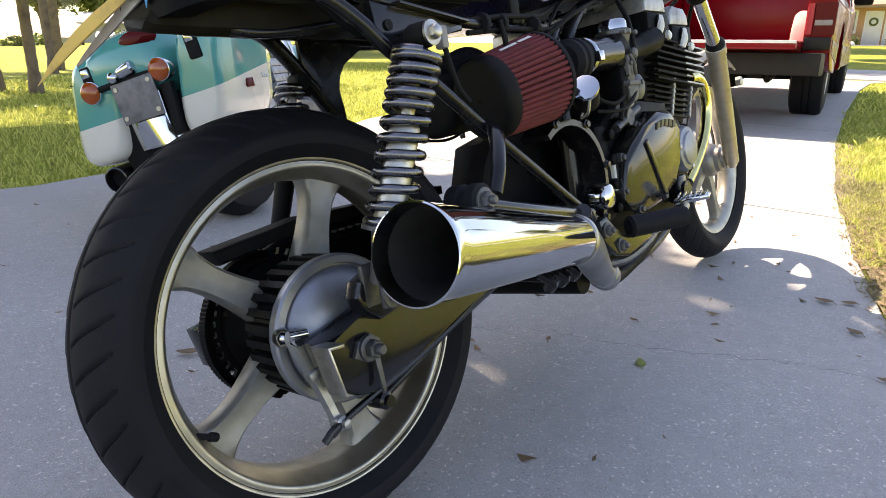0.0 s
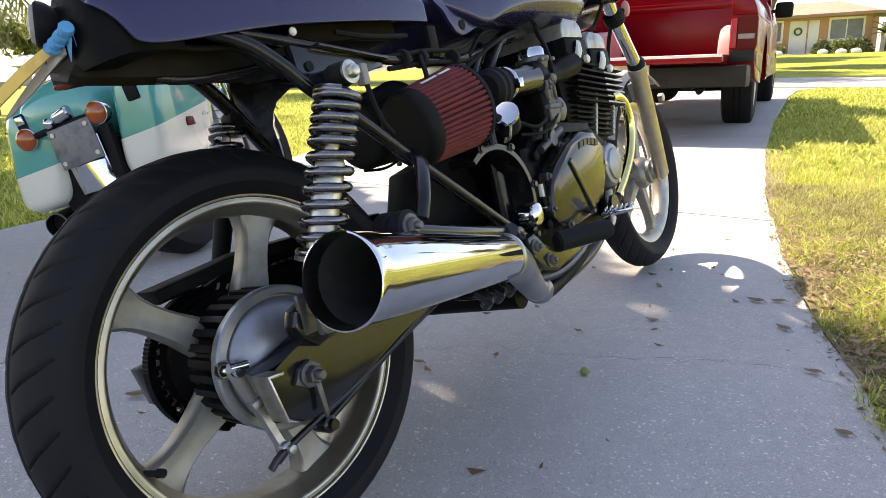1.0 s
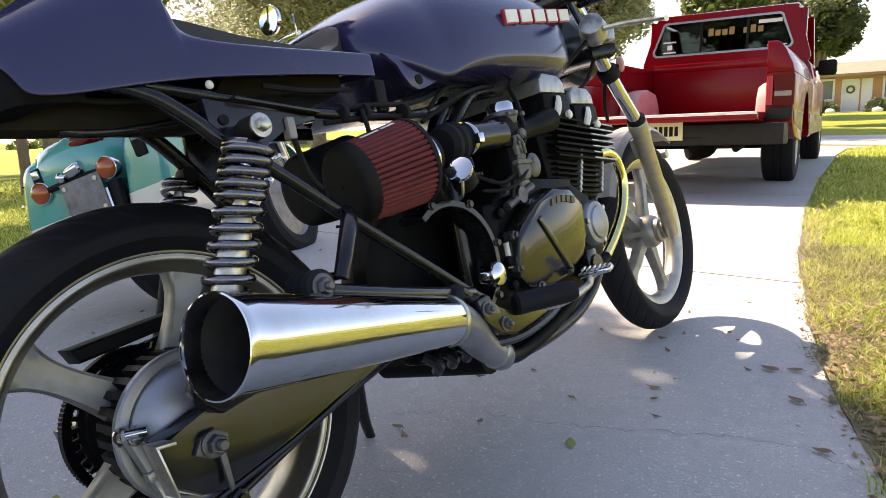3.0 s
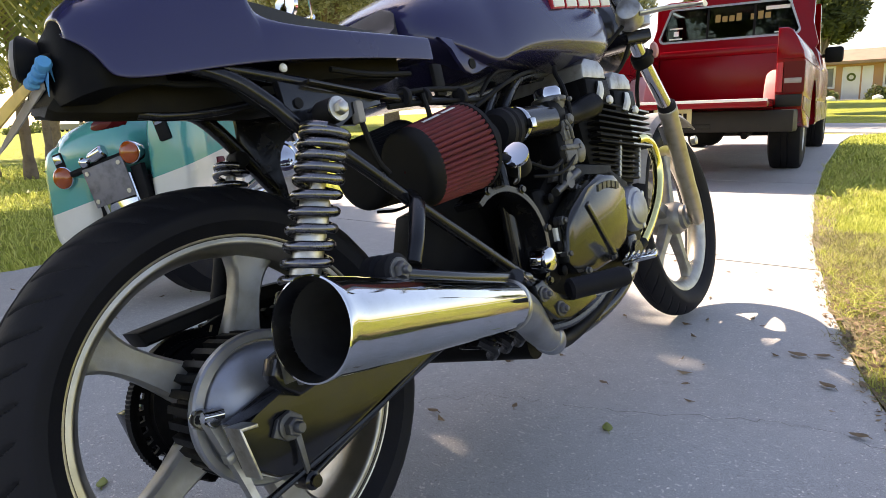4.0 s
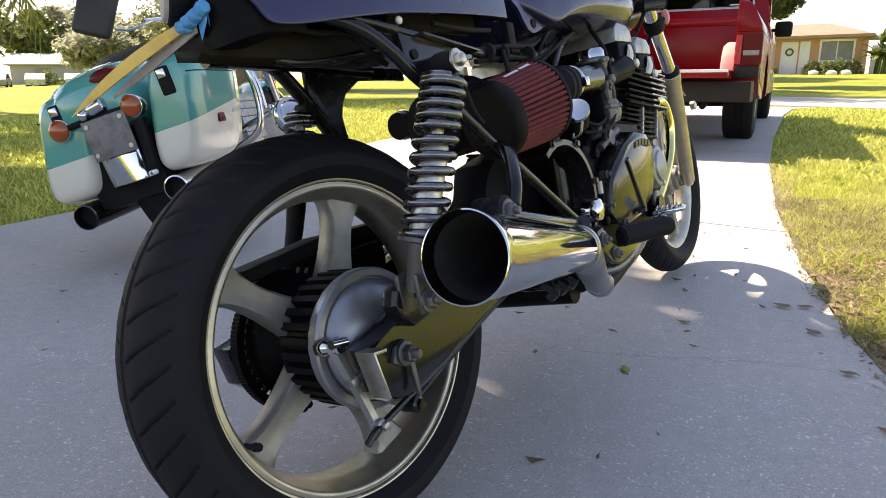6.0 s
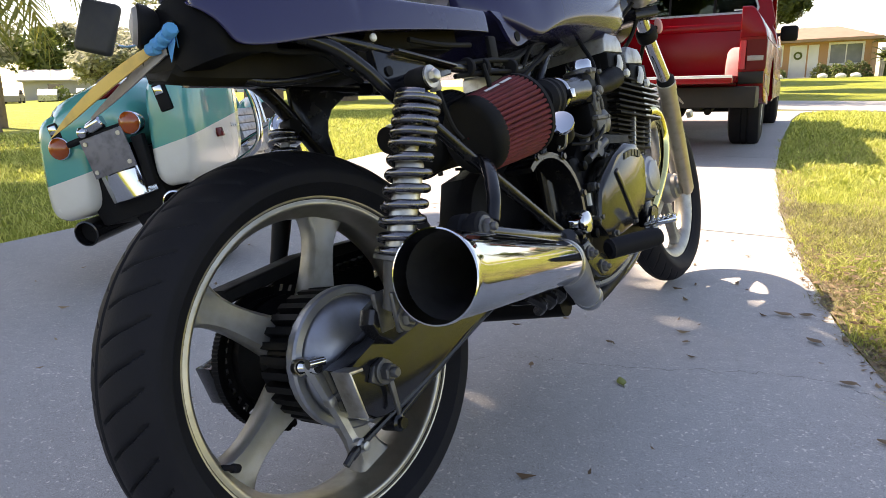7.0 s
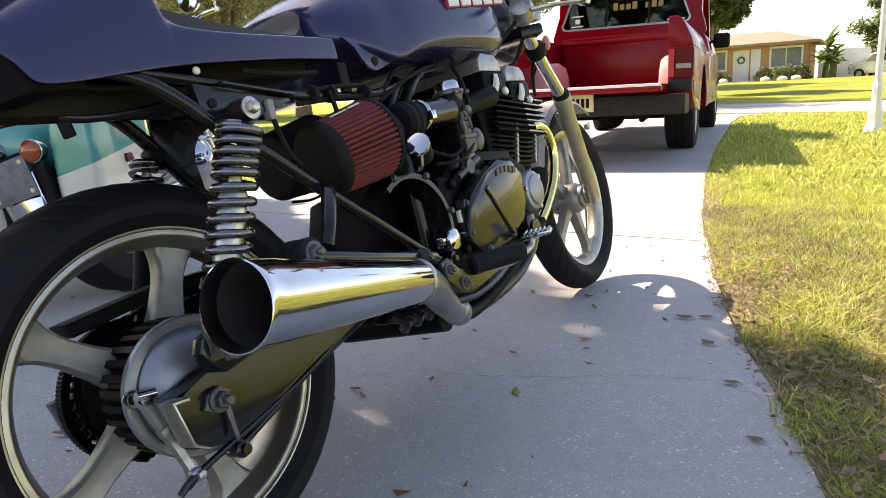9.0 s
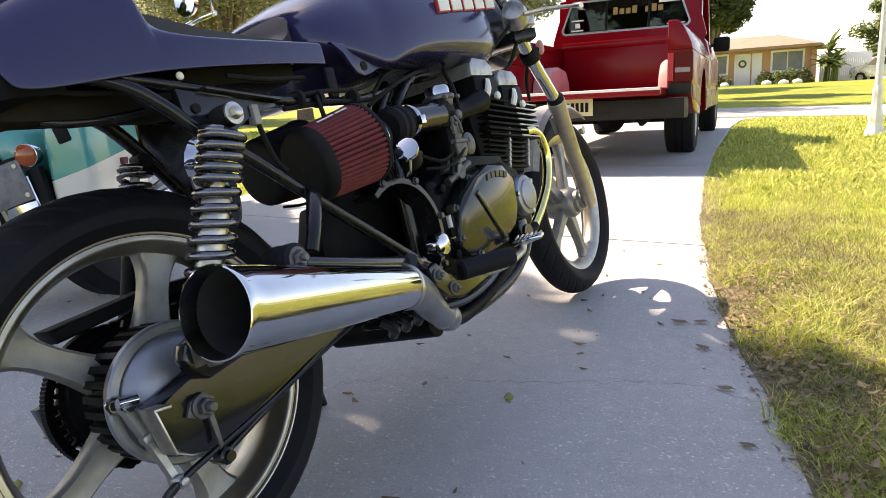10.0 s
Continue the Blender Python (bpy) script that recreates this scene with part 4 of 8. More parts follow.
def banana(x, y, z, seed):
    """A clump of stems with broad, torn paddle leaves."""
    rnd = random.Random(seed)
    top = thing("banana_plant", "dense dark banana clump beside the white fence", "plant", pose(x, y, z))
    verts, faces = [], []
    for k in range(7):
        bx, by, h = rnd.uniform(-0.40, 0.40), rnd.uniform(-0.3, 0.3), rnd.uniform(0.9, 2.7)
        bm = bmesh.new()
        tube(bm, [(bx, by, -0.05), (bx + 0.05, by, h * 0.6), (bx + rnd.uniform(-0.1, 0.1), by, h)], [0.10, 0.08, 0.05], 9, 3)
        part("stem", bm, LEAF_SHRUB, top)
        for j in range(9):
            a, el, ln = rnd.uniform(0, 6.283), rnd.uniform(0.3, 1.3), rnd.uniform(0.7, 1.25)
            p, v = Vector((bx, by, h * rnd.uniform(0.7, 1.0))), Vector((math.cos(a) * math.cos(el), math.sin(a) * math.cos(el), math.sin(el)))
            for q in range(8):
                nx = p + v * ln / 8
                side = v.cross(Vector((0, 0, 1))).normalized()
                w = 0.16 * math.sin(0.25 + 2.7 * (q + 1) / 9)
                for sg in (-1, 1):
                    i = len(verts)
                    tip = nx + side * sg * w - Vector((0, 0, 0.35 * w)) + v * 0.04
                    verts += [p, nx, tip, p + side * sg * w * 0.97 - Vector((0, 0, 0.30 * w))]
                    faces.append((i, i + 1, i + 2, i + 3))
                v = (v + Vector((0, 0, -0.17))).normalized()
                p = nx
    me = bpy.data.meshes.new("leaves")
    me.from_pydata([tuple(v) for v in verts], [], faces)
    me.materials.append(LEAF_SHRUB)
    ob = new("leaves", me)
    ob.parent = top


banana(-1.75, HY - 0.5, HZ - 0.05, 41)

van = thing("parked_van", "silver-blue van parked by the neighbouring house", "car", pose(1.45, HY - 1.0, HZ - 0.2, 0, 0, 60))
bm = bmesh.new()
prism(bm, [(-1.9, 0.35), (1.9, 0.35), (2.0, 0.7), (1.9, 0.95), (1.1, 1.05), (0.5, 1.55), (-1.7, 1.6), (-1.95, 1.0)], -0.85, 0.85, 0.06)
vbody = part("body", bm, CAR_SILVER, van)
bm = bmesh.new()
for s in (-1, 1):
    prism(bm, [(-1.7, 1.05), (0.95, 1.05), (0.45, 1.45), (-1.6, 1.48)], s * 0.848, s * 0.858)
prism(bm, [(-1.965, 1.05), (-1.935, 1.05), (-1.80, 1.48), (-1.83, 1.48)], -0.7, 0.7)
part("windows", bm, GLASS, van)
for s in (-1, 1):
    for yy in (-1.25, 1.25):
        wheel_parts(van, s * 0.78, yy, 0.33, 0.33, 0.2, s)

# white lamp post on the front lawn
post = thing("lamp_post", "white painted cast lamp post standing on the lawn", "lamp post", pose(0.77, 9.25, 0))
bm = bmesh.new()
lathe(bm, [(0.105, -0.02), (0.105, 0.05), (0.085, 0.08), (0.075, 0.16), (0.085, 0.20), (0.06, 0.30), (0.052, 0.48), (0.062, 0.52), (0.045, 0.58)], seg=8)
part("base", bm, WHITE_PAINT, post)
bm = bmesh.new()
lathe(bm, [(0.040, 0.56), (0.036, 1.2), (0.032, 2.0), (0.045, 2.03), (0.03, 2.08)], seg=20)
part("pole", bm, WHITE_PAINT, post)
bm = bmesh.new()
lathe(bm, [(0.07, 2.08), (0.12, 2.36), (0.13, 2.38), (0.03, 2.50), (0.01, 2.56)], seg=6)
part("lantern", bm, BLACK_MATT, post)

# far side on the left: pale houses, cars and hedges
for k, (hx, hy, hw, turn) in enumerate([(-86, 43.5, 13, 62), (-80, 60, 13, 55)]):
    far = thing("bungalow", "distant pale bungalow with a low roof", "house", pose(hx, hy, 0, 0, 0, turn), "distant houses")
    bm = bmesh.new()
    wall_with_holes(bm, -hw / 2, hw / 2, 2.5, [(-4, -2.4, 0.9, 2.1), (1.0, 4.2, 0.05, 2.2)], -4, -3.8)
    block(bm, (-hw / 2, -3.8, 0), (-hw / 2 + 0.2, 4, 2.5)); block(bm, (hw / 2 - 0.2, -3.8, 0), (hw / 2, 4, 2.5)); block(bm, (-hw / 2, 3.8, 0), (hw / 2, 4, 2.5))
    part("wall", bm, SIDING, far)
    bm = bmesh.new()
    prism(bm, [(-4.7, 2.45), (4.7, 2.45), (4.7, 2.6), (0, 3.9), (-4.7, 2.6)], -hw / 2 - 0.5, hw / 2 + 0.5)
    part("roof", bm, SIDING, far)
    for x0, x1, z0, z1 in [(-4, -2.4, 0.9, 2.1), (1.0, 4.2, 0.05, 2.2)]:
        bm = bmesh.new()
        block(bm, (x0, -3.9, z0), (x1, -3.87, z1))
        part("window" if z0 > 0.5 else "garage_door", bm, GLASS if z0 > 0.5 else DOOR_WHITE, far)
for k, (cx, cy, turn, mat, lab) in enumerate([(-72, 32.5, 60, CAR_SILVER, "pale silver car parked across the street"), (-72, 36.2, 62, CAR_SILVER, "silver car parked across the street"), (-72, 29, 60, GREY_PLASTIC, "grey car parked across the street")]):
    c_ = thing("parked_car", lab, "car", pose(cx, cy, 0, 0, 0, turn), "distant parked cars")
    bm = bmesh.new()
    prism(bm, [(-2.1, 0.3), (2.1, 0.3), (2.15, 0.7), (1.2, 0.9), (0.5, 1.4), (-1.0, 1.42), (-1.8, 0.95), (-2.15, 0.85)], -0.85, 0.85, 0.06)
    part("body", bm, mat, c_)
    bm = bmesh.new()
    for s in (-1, 1):
        prism(bm, [(-1.6, 0.95), (1.05, 0.95), (0.45, 1.34), (-0.95, 1.35)], s * 0.848, s * 0.858)
    part("windows", bm, GLASS, c_)
    for s in (-1, 1):
        for yy in (-1.35, 1.35):
            wheel_parts(c_, s * 0.78, yy, 0.32, 0.32, 0.2, s)
for k in range(14):
    hx, hy = -72 - 3.2 * (k % 3), 24 + 3.2 * k
    shrub(hx, hy, 0, 1.2 + 0.3 * (k % 3), 0.9 + 0.25 * (k % 4), 260, LEAF_SHRUB if k % 2 else LEAF_OAK, 80 + k, "hedge_bush", "low hedge bush across the lawn")
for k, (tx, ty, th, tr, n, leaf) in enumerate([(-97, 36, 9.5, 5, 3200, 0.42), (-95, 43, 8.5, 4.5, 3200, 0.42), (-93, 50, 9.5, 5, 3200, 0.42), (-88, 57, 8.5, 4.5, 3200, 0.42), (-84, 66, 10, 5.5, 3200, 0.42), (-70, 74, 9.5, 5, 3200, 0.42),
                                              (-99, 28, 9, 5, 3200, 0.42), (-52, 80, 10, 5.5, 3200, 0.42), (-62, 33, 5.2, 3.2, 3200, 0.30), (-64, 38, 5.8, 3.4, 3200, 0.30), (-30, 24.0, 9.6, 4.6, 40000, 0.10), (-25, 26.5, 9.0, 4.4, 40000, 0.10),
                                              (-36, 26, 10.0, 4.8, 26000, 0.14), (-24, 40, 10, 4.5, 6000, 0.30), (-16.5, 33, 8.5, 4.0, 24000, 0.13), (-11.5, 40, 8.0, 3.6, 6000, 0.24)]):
    # haze comes from the pale leaf colour, on most of these trees
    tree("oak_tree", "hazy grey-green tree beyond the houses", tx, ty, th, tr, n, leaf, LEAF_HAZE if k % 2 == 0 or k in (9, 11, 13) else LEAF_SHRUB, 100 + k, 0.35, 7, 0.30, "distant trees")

# ---------------- motorcycle ----------------
LEAN = 12.8
bike = thing("motorcycle", "dark navy cafe-style motorcycle with chrome megaphone exhaust on its side stand", "motorcycle", pose(0, 0, 0, 0, -LEAN, 0))


def superellipse(a, b, n=16, p=3.0):
    out = []
    for k in range(n):
        t = 2 * math.pi * k / n
        c, s = math.cos(t), math.sin(t)
        out.append((a * math.copysign(abs(c) ** (2 / p), c), b * math.copysign(abs(s) ** (2 / p), s)))
    return out


def motorcycle_tyre(name, wm, outer, inner, half, owner, label, groove=0.004, pitch=30):
    """A tyre as a fine skin, with curved tread grooves cut in."""
    prof = [(inner, -half * 0.66), (inner + 0.010, -half * 0.80), (inner + (outer - inner) * 0.30, -half * 0.97), (inner + (outer - inner) * 0.46, -half * 1.0)]
    n = 56
    top0 = inner + (outer - inner) * 0.52
    for k in range(n + 1):
        u = -1 + 2 * k / n
        prof.append((top0 + (outer - top0) * (1 - abs(u) ** 2.3), half * 0.985 * u))
    prof += [(inner + (outer - inner) * 0.46, half * 1.0), (inner + (outer - inner) * 0.30, half * 0.97), (inner + 0.010, half * 0.80), (inner, half * 0.66)]
    seg, loops = 24 * pitch, []
    for r, h in prof:
        loop = []
        u = abs(h / half)
        zig = 1.15 * max(u - 0.12, 0.0) + (0.55 * (u - 0.62) if u > 0.62 else 0.0)
        edge = min(1.0, max(0.0, (u - 0.10) / 0.05)) * min(1.0, max(0.0, (0.86 - u) / 0.05))
        for k in range(seg):
            a = 2 * math.pi * k / seg
            rr = r
            if r > top0 - 0.004:
                ph = (a * pitch / (2 * math.pi) + zig + (0.5 if h < 0 else 0)) % 1.0
                rr -= groove * edge * max(0.0, 1 - abs(ph - 0.12) / 0.055) ** 0.6
                rr += 0.0008 * (ph - 0.5) * edge
                if u < 0.05:
                    rr -= groove * 0.5
            loop.append(wm @ Vector((rr * math.cos(a), rr * math.sin(a), h)))
        loops.append(loop)
    bm = bmesh.new()
    rings(bm, loops, cap=False, close=True)
    return part(name, bm, RUBBER, owner, label, sharp=30)


def wheel_spoke(wm, angle, r0, r1, wide, thick, owner, mat, offset=0.0):
    """A cast spoke, flared where it meets hub and rim, with a shallow recess on its faces."""
    bm = bmesh.new()
    loops = []
    for k in range(13):
        t = k / 12
        r = r0 + (r1 - r0) * t
        w = wide * (0.62 + 0.55 * (1 - t) ** 2 + 0.85 * t ** 5)
        th = thick * (1.15 - 0.35 * t + 0.25 * t ** 6)
        ring = []
        for a, b in [(-1, -0.7), (-0.8, -1), (-0.35, -0.93), (0, -0.90), (0.35, -0.93), (0.8, -1), (1, -0.7), (1, 0.7), (0.8, 1), (0.35, 0.93), (0, 0.90), (-0.35, 0.93), (-0.8, 1), (-1, 0.7)]:
            ring.append(wm @ (Matrix.Rotation(angle, 4, "Z") @ Vector((r, a * w, b * th + offset))))
        loops.append(ring)
    rings(bm, loops)
    return part("spoke", bm, mat, owner, sharp=50)


# --- rear wheel: z of this frame is the axle, pointing to the right side ---
RW = pose(0, 0.028, 0.313, 0, 0, -6.0) @ pose(0, 0, 0, 0, 90, 0)
bm = bmesh.new()
lathe(bm, [(0.200, -0.052), (0.212, -0.052), (0.212, -0.046), (0.204, -0.043), (0.200, -0.030), (0.194, -0.018), (0.192, 0.0), (0.194, 0.018), (0.200, 0.030), (0.204, 0.043), (0.212, 0.046), (0.2125, 0.052), (0.2100, 0.0545), (0.2065, 0.0535), (0.2050, 0.0500), (0.2030, 0.0500), (0.2000, 0.0515), (0.1965, 0.0500), (0.1945, 0.046), (0.191, 0.036), (0.186, 0.024), (0.1845, 0.016), (0.1845, -0.016), (0.186, -0.024), (0.193, -0.043)], RW, 120, cap=False, close=True)
rear = part("rear_wheel", bm, RIM_LIP, bike, "five-spoke cast rear wheel with a bright rim lip", sharp=50)
motorcycle_tyre("tyre", RW, 0.275, 0.202, 0.072, rear, "worn black rear tyre with chevron grooves", 0.0045, 42)
for k in range(5):
    wheel_spoke(RW, radians(-(73 + 72 * k) + 90), 0.062, 0.189, 0.023, 0.018, rear, CAST)


def toothed(bm, m, r0, r1, n, h0, h1, share=0.5):
    """A drum ringed by axial ribs."""
    lo = []
    for k in range(n):
        for f, r in ((0.0, r0), (0.12, r1), (share, r1), (share + 0.12, r0)):
            a = 2 * math.pi * (k + f) / n
            lo.append((r * math.cos(a), r * math.sin(a)))
    rings(bm, [[m @ Vector((x, y, h)) for x, y in lo] for h in (h0, h1)])


bm = bmesh.new()
toothed(bm, RW, 0.079, 0.0895, 30, 0.016, 0.074, 0.6)
lathe(bm, [(0.05, -0.07), (0.06, -0.03), (0.074, -0.01), (0.078, 0.02)], RW, 40)
part("brake_hub", bm, ENGINE_BLACK, rear, "dark ribbed drum brake hub", sharp=30)
bm = bmesh.new()
toothed(bm, RW, 0.088, 0.097, 40, -0.076, -0.068, 0.4)
lathe(bm, [(0.072, -0.082), (0.082, -0.076), (0.082, -0.05), (0.06, -0.03)], RW, 36)
part("sprocket", bm, ENGINE_BLACK, rear, "black rear sprocket", sharp=30)
bm = bmesh.new()
lathe(bm, [(0.088, 0.072), (0.0905, 0.078), (0.0905, 0.089), (0.088, 0.092), (0.080, 0.0925), (0.0785, 0.088), (0.0765, 0.088), (0.075, 0.092), (0.066, 0.100), (0.048, 0.107), (0.028, 0.110), (0.002, 0.111)], RW, 64)
panel = part("brake_panel", bm, DRUM, rear, "grey domed brake backing plate", sharp=30)
bm = bmesh.new()
lathe(bm, [(0.0055, 0), (0.0055, 0.010), (0.0036, 0.012), (0.0036, 0.030), (0.0028, 0.032)], Matrix.Translation((0.012, -0.128, 0.225)) @ pose(0, 0, 0, 60, 20, 10), 10)
part("valve_stem", bm, RUBBER, rear, "black valve stem")
bm = bmesh.new()
lathe(bm, [(0.010, -0.125), (0.010, 0.128)], RW, 12)
part("axle", bm, STEEL, rear)
# brake arm, cam and rod
bm = bmesh.new()
lathe(bm, [(0.012, 0), (0.012, 0.014), (0.009, 0.018), (0.009, 0.032), (0.007, 0.035)], RX((0.080, -0.062, 0.327)), 16)
tube(bm, [(0.112, -0.074, 0.334), (0.114, -0.052, 0.331)], 0.0058, 10, 1)
part("brake_cam", bm, CHROME, panel, "bright clamp bolt of the brake cam")
bm = bmesh.new()
rings(bm, [[Vector((0.107 + 0.014 * t + u * 0.004, -0.062 + 0.024 * t + v * w * 0.97, 0.327 - 0.105 * t + v * w * 0.24)) for u, v in ((-1, -1), (1, -0.7), (1, 0.7), (-1, 1))] for t, w in ((-0.08, 0.009), (0.0, 0.011), (0.25, 0.009), (0.6, 0.0065), (0.9, 0.006), (1.0, 0.009), (1.08, 0.006))])
lathe(bm, [(0.0085, -0.006), (0.0085, 0.006), (0.0055, 0.008), (0.0055, 0.014), (0.004, 0.015)], RX((0.125, -0.038, 0.222)), 14)
box(bm, (0.014, 0.020, 0.012), pose(0.114, -0.052, 0.284, 14, 0, 0), 0.003)
part("brake_arm", bm, ALLOY_BRIGHT, panel, "cast brake lever arm")
bm = bmesh.new()
tube(bm, [(0.128, -0.066, 0.210), (0.130, -0.036, 0.224), (0.134, 0.10, 0.256), (0.142, 0.26, 0.302), (0.15, 0.44, 0.345)], 0.0045, 8, 4)
lathe(bm, [(0.0055, 0), (0.0055, 0.014)], axis((0.128, -0.056, 0.215), (0.129, -0.036, 0.224)), 6)
part("brake_rod", bm, BLACK_FRAME, bike, "thin dark brake rod")
bm = bmesh.new()
tube(bm, [(0.124, 0.024, 0.222), (0.132, 0.12, 0.258), (0.142, 0.26, 0.309), (0.15, 0.44, 0.36)], 0.0055, 10, 4)
lathe(bm, [(0.011, -0.012), (0.011, 0.012), (0.007, 0.014), (0.007, 0.020)], RX((0.124, 0.026, 0.223)), 14)
part("torque_link", bm, BLACK_FRAME, bike, "thin black brake torque rod")
bm = bmesh.new()
rings(bm, [[Vector((0.104 + 0.016 * t + u * 0.003, -0.040 + 0.066 * t + 0.3 * v * w, 0.268 - 0.044 * t + v * w)) for u, v in ((-1, -1), (1, -1), (1, 1), (-1, 1))] for t, w in ((0.0, 0.008), (0.5, 0.006), (1.0, 0.008))])
part("torque_lug", bm, DRUM, panel)

# --- swingarm ---
for s in (1, -1):
    bm = bmesh.new()
    prism(bm, [(-0.060, 0.322), (-0.048, 0.268), (-0.020, 0.248), (0.008, 0.242), (0.10, 0.266), (0.18, 0.290), (0.30, 0.318), (0.47, 0.345), (0.47, 0.395), (0.30, 0.362), (0.16, 0.342), (0.12, 0.352), (0.088, 0.374), (0.060, 0.372), (0.046, 0.350), (0.014, 0.333), (-0.03, 0.325)], min(s * 0.112, s * 0.148), max(s * 0.112, s * 0.148), 0.007)
    arm = part("swingarm", bm, BLACK_GLOSS, bike, "glossy black box-section swingarm")
    if s < 0:
        continue
    bm = bmesh.new()
    prism(bm, [(0.010, 0.330), (-0.010, 0.346), (-0.018, 0.362), (-0.010, 0.378), (0.006, 0.384), (0.022, 0.376), (0.050, 0.352), (0.070, 0.340)], 0.146, 0.172, 0.004)
    part("shock_lug", bm, BLACK_GLOSS, arm, "black cast lug for the shock")
    bm = bmesh.new()
    prism(bm, [(-0.070, 0.324), (-0.058, 0.266), (-0.0555, 0.266), (-0.0672, 0.324)], min(s * 0.142, s * 0.172), max(s * 0.142, s * 0.172), 0.0008)
    prism(bm, [(-0.070, 0.324), (-0.0672, 0.320), (-0.048, 0.318), (-0.048, 0.322)], min(s * 0.142, s * 0.172), max(s * 0.142, s * 0.172), 0.0008)
    part("adjuster_plate", bm, STEEL if s > 0 else BLACK_MATT, arm, "cast end plate of the chain adjuster")
    bm = bmesh.new()
    prism(bm, [(-0.024, 0.295), (-0.014, 0.311), (0.004, 0.316), (0.018, 0.305), (0.016, 0.290), (-0.006, 0.284)], min(s * 0.148, s * 0.155), max(s * 0.148, s * 0.155), 0.0015)
    lathe(bm, [(0.015, 0.0), (0.015, 0.004), (0.012, 0.005)], RX((s * 0.155, -0.002, 0.300)) if s > 0 else Matrix.Translation((s * 0.155, -0.002, 0.300)) @ pose(0, 0, 0, 0, -90, 0), 20)
    lathe(bm, [(0.011, 0.004), (0.011, 0.014), (0.009, 0.016)], RX((s * 0.155, -0.002, 0.300)) if s > 0 else Matrix.Translation((s * 0.155, -0.002, 0.300)) @ pose(0, 0, 0, 0, -90, 0), 6)
    lathe(bm, [(0.0065, 0.014), (0.0065, 0.022), (0.005, 0.024)], RX((s * 0.155, -0.002, 0.300)) if s > 0 else Matrix.Translation((s * 0.155, -0.002, 0.300)) @ pose(0, 0, 0, 0, -90, 0), 12)
    prism(bm, [(0.000, 0.286), (0.008, 0.288), (0.010, 0.247), (0.005, 0.243)], min(s * 0.155, s * 0.160), max(s * 0.155, s * 0.160), 0.001)
    part("axle_nut", bm, DARK_ALLOY if s > 0 else BLACK_MATT, arm, "dull axle nut and washer")
bm = bmesh.new()
tube(bm, [(-0.15, 0.45, 0.345), (0.15, 0.45, 0.345)], 0.03, 14, 1)
prism(bm, [(0.30, 0.315), (0.36, 0.32), (0.38, 0.37), (0.33, 0.36)], -0.13, 0.13, 0.008)
part("swingarm_pivot", bm, BLACK_FRAME, bike)
# chain and guard on the left
bm = bmesh.new()
pts = [(-0.072, 0.024 + 0.094 * math.cos(a), 0.31 + 0.094 * math.sin(a)) for a in (radians(80 + 20 * k) for k in range(11))]
line = spline(pts + [(-0.072, 0.3, 0.30), (-0.072, 0.50, 0.33), (-0.072, 0.54, 0.37), (-0.072, 0.50, 0.40), (-0.072, 0.3, 0.405), (-0.072, 0.10, 0.402)], 6)
for i in range(0, len(line) - 1):
    d = line[i + 1] - line[i]
    n = max(1, int(d.length / 0.014))
    for k in range(n):
        p = line[i].lerp(line[i + 1], k / n)
        lathe(bm, [(0.0065, -0.007), (0.0065, 0.007)], Matrix.Translation(p) @ pose(0, 0, 0, 0, 90, 0), 6)
part("drive_chain", bm, ENGINE_BLACK, bike, "oily drive chain")
bm = bmesh.new()
prism(bm, [(-0.05, 0.425), (0.10, 0.442), (0.40, 0.440), (0.40, 0.425), (0.10, 0.424), (-0.04, 0.405)], -0.095, -0.05, 0.004)
part("chain_guard", bm, BLACK_MATT, bike)
bm = bmesh.new()
prism(bm, [(-0.02, 0.36), (0.06, 0.40), (0.14, 0.425), (0.30, 0.425), (0.30, 0.33), (0.05, 0.32)], -0.125, -0.115, 0.003)
part("chain_cover", bm, BLACK_MATT, bike, "black chain side cover")

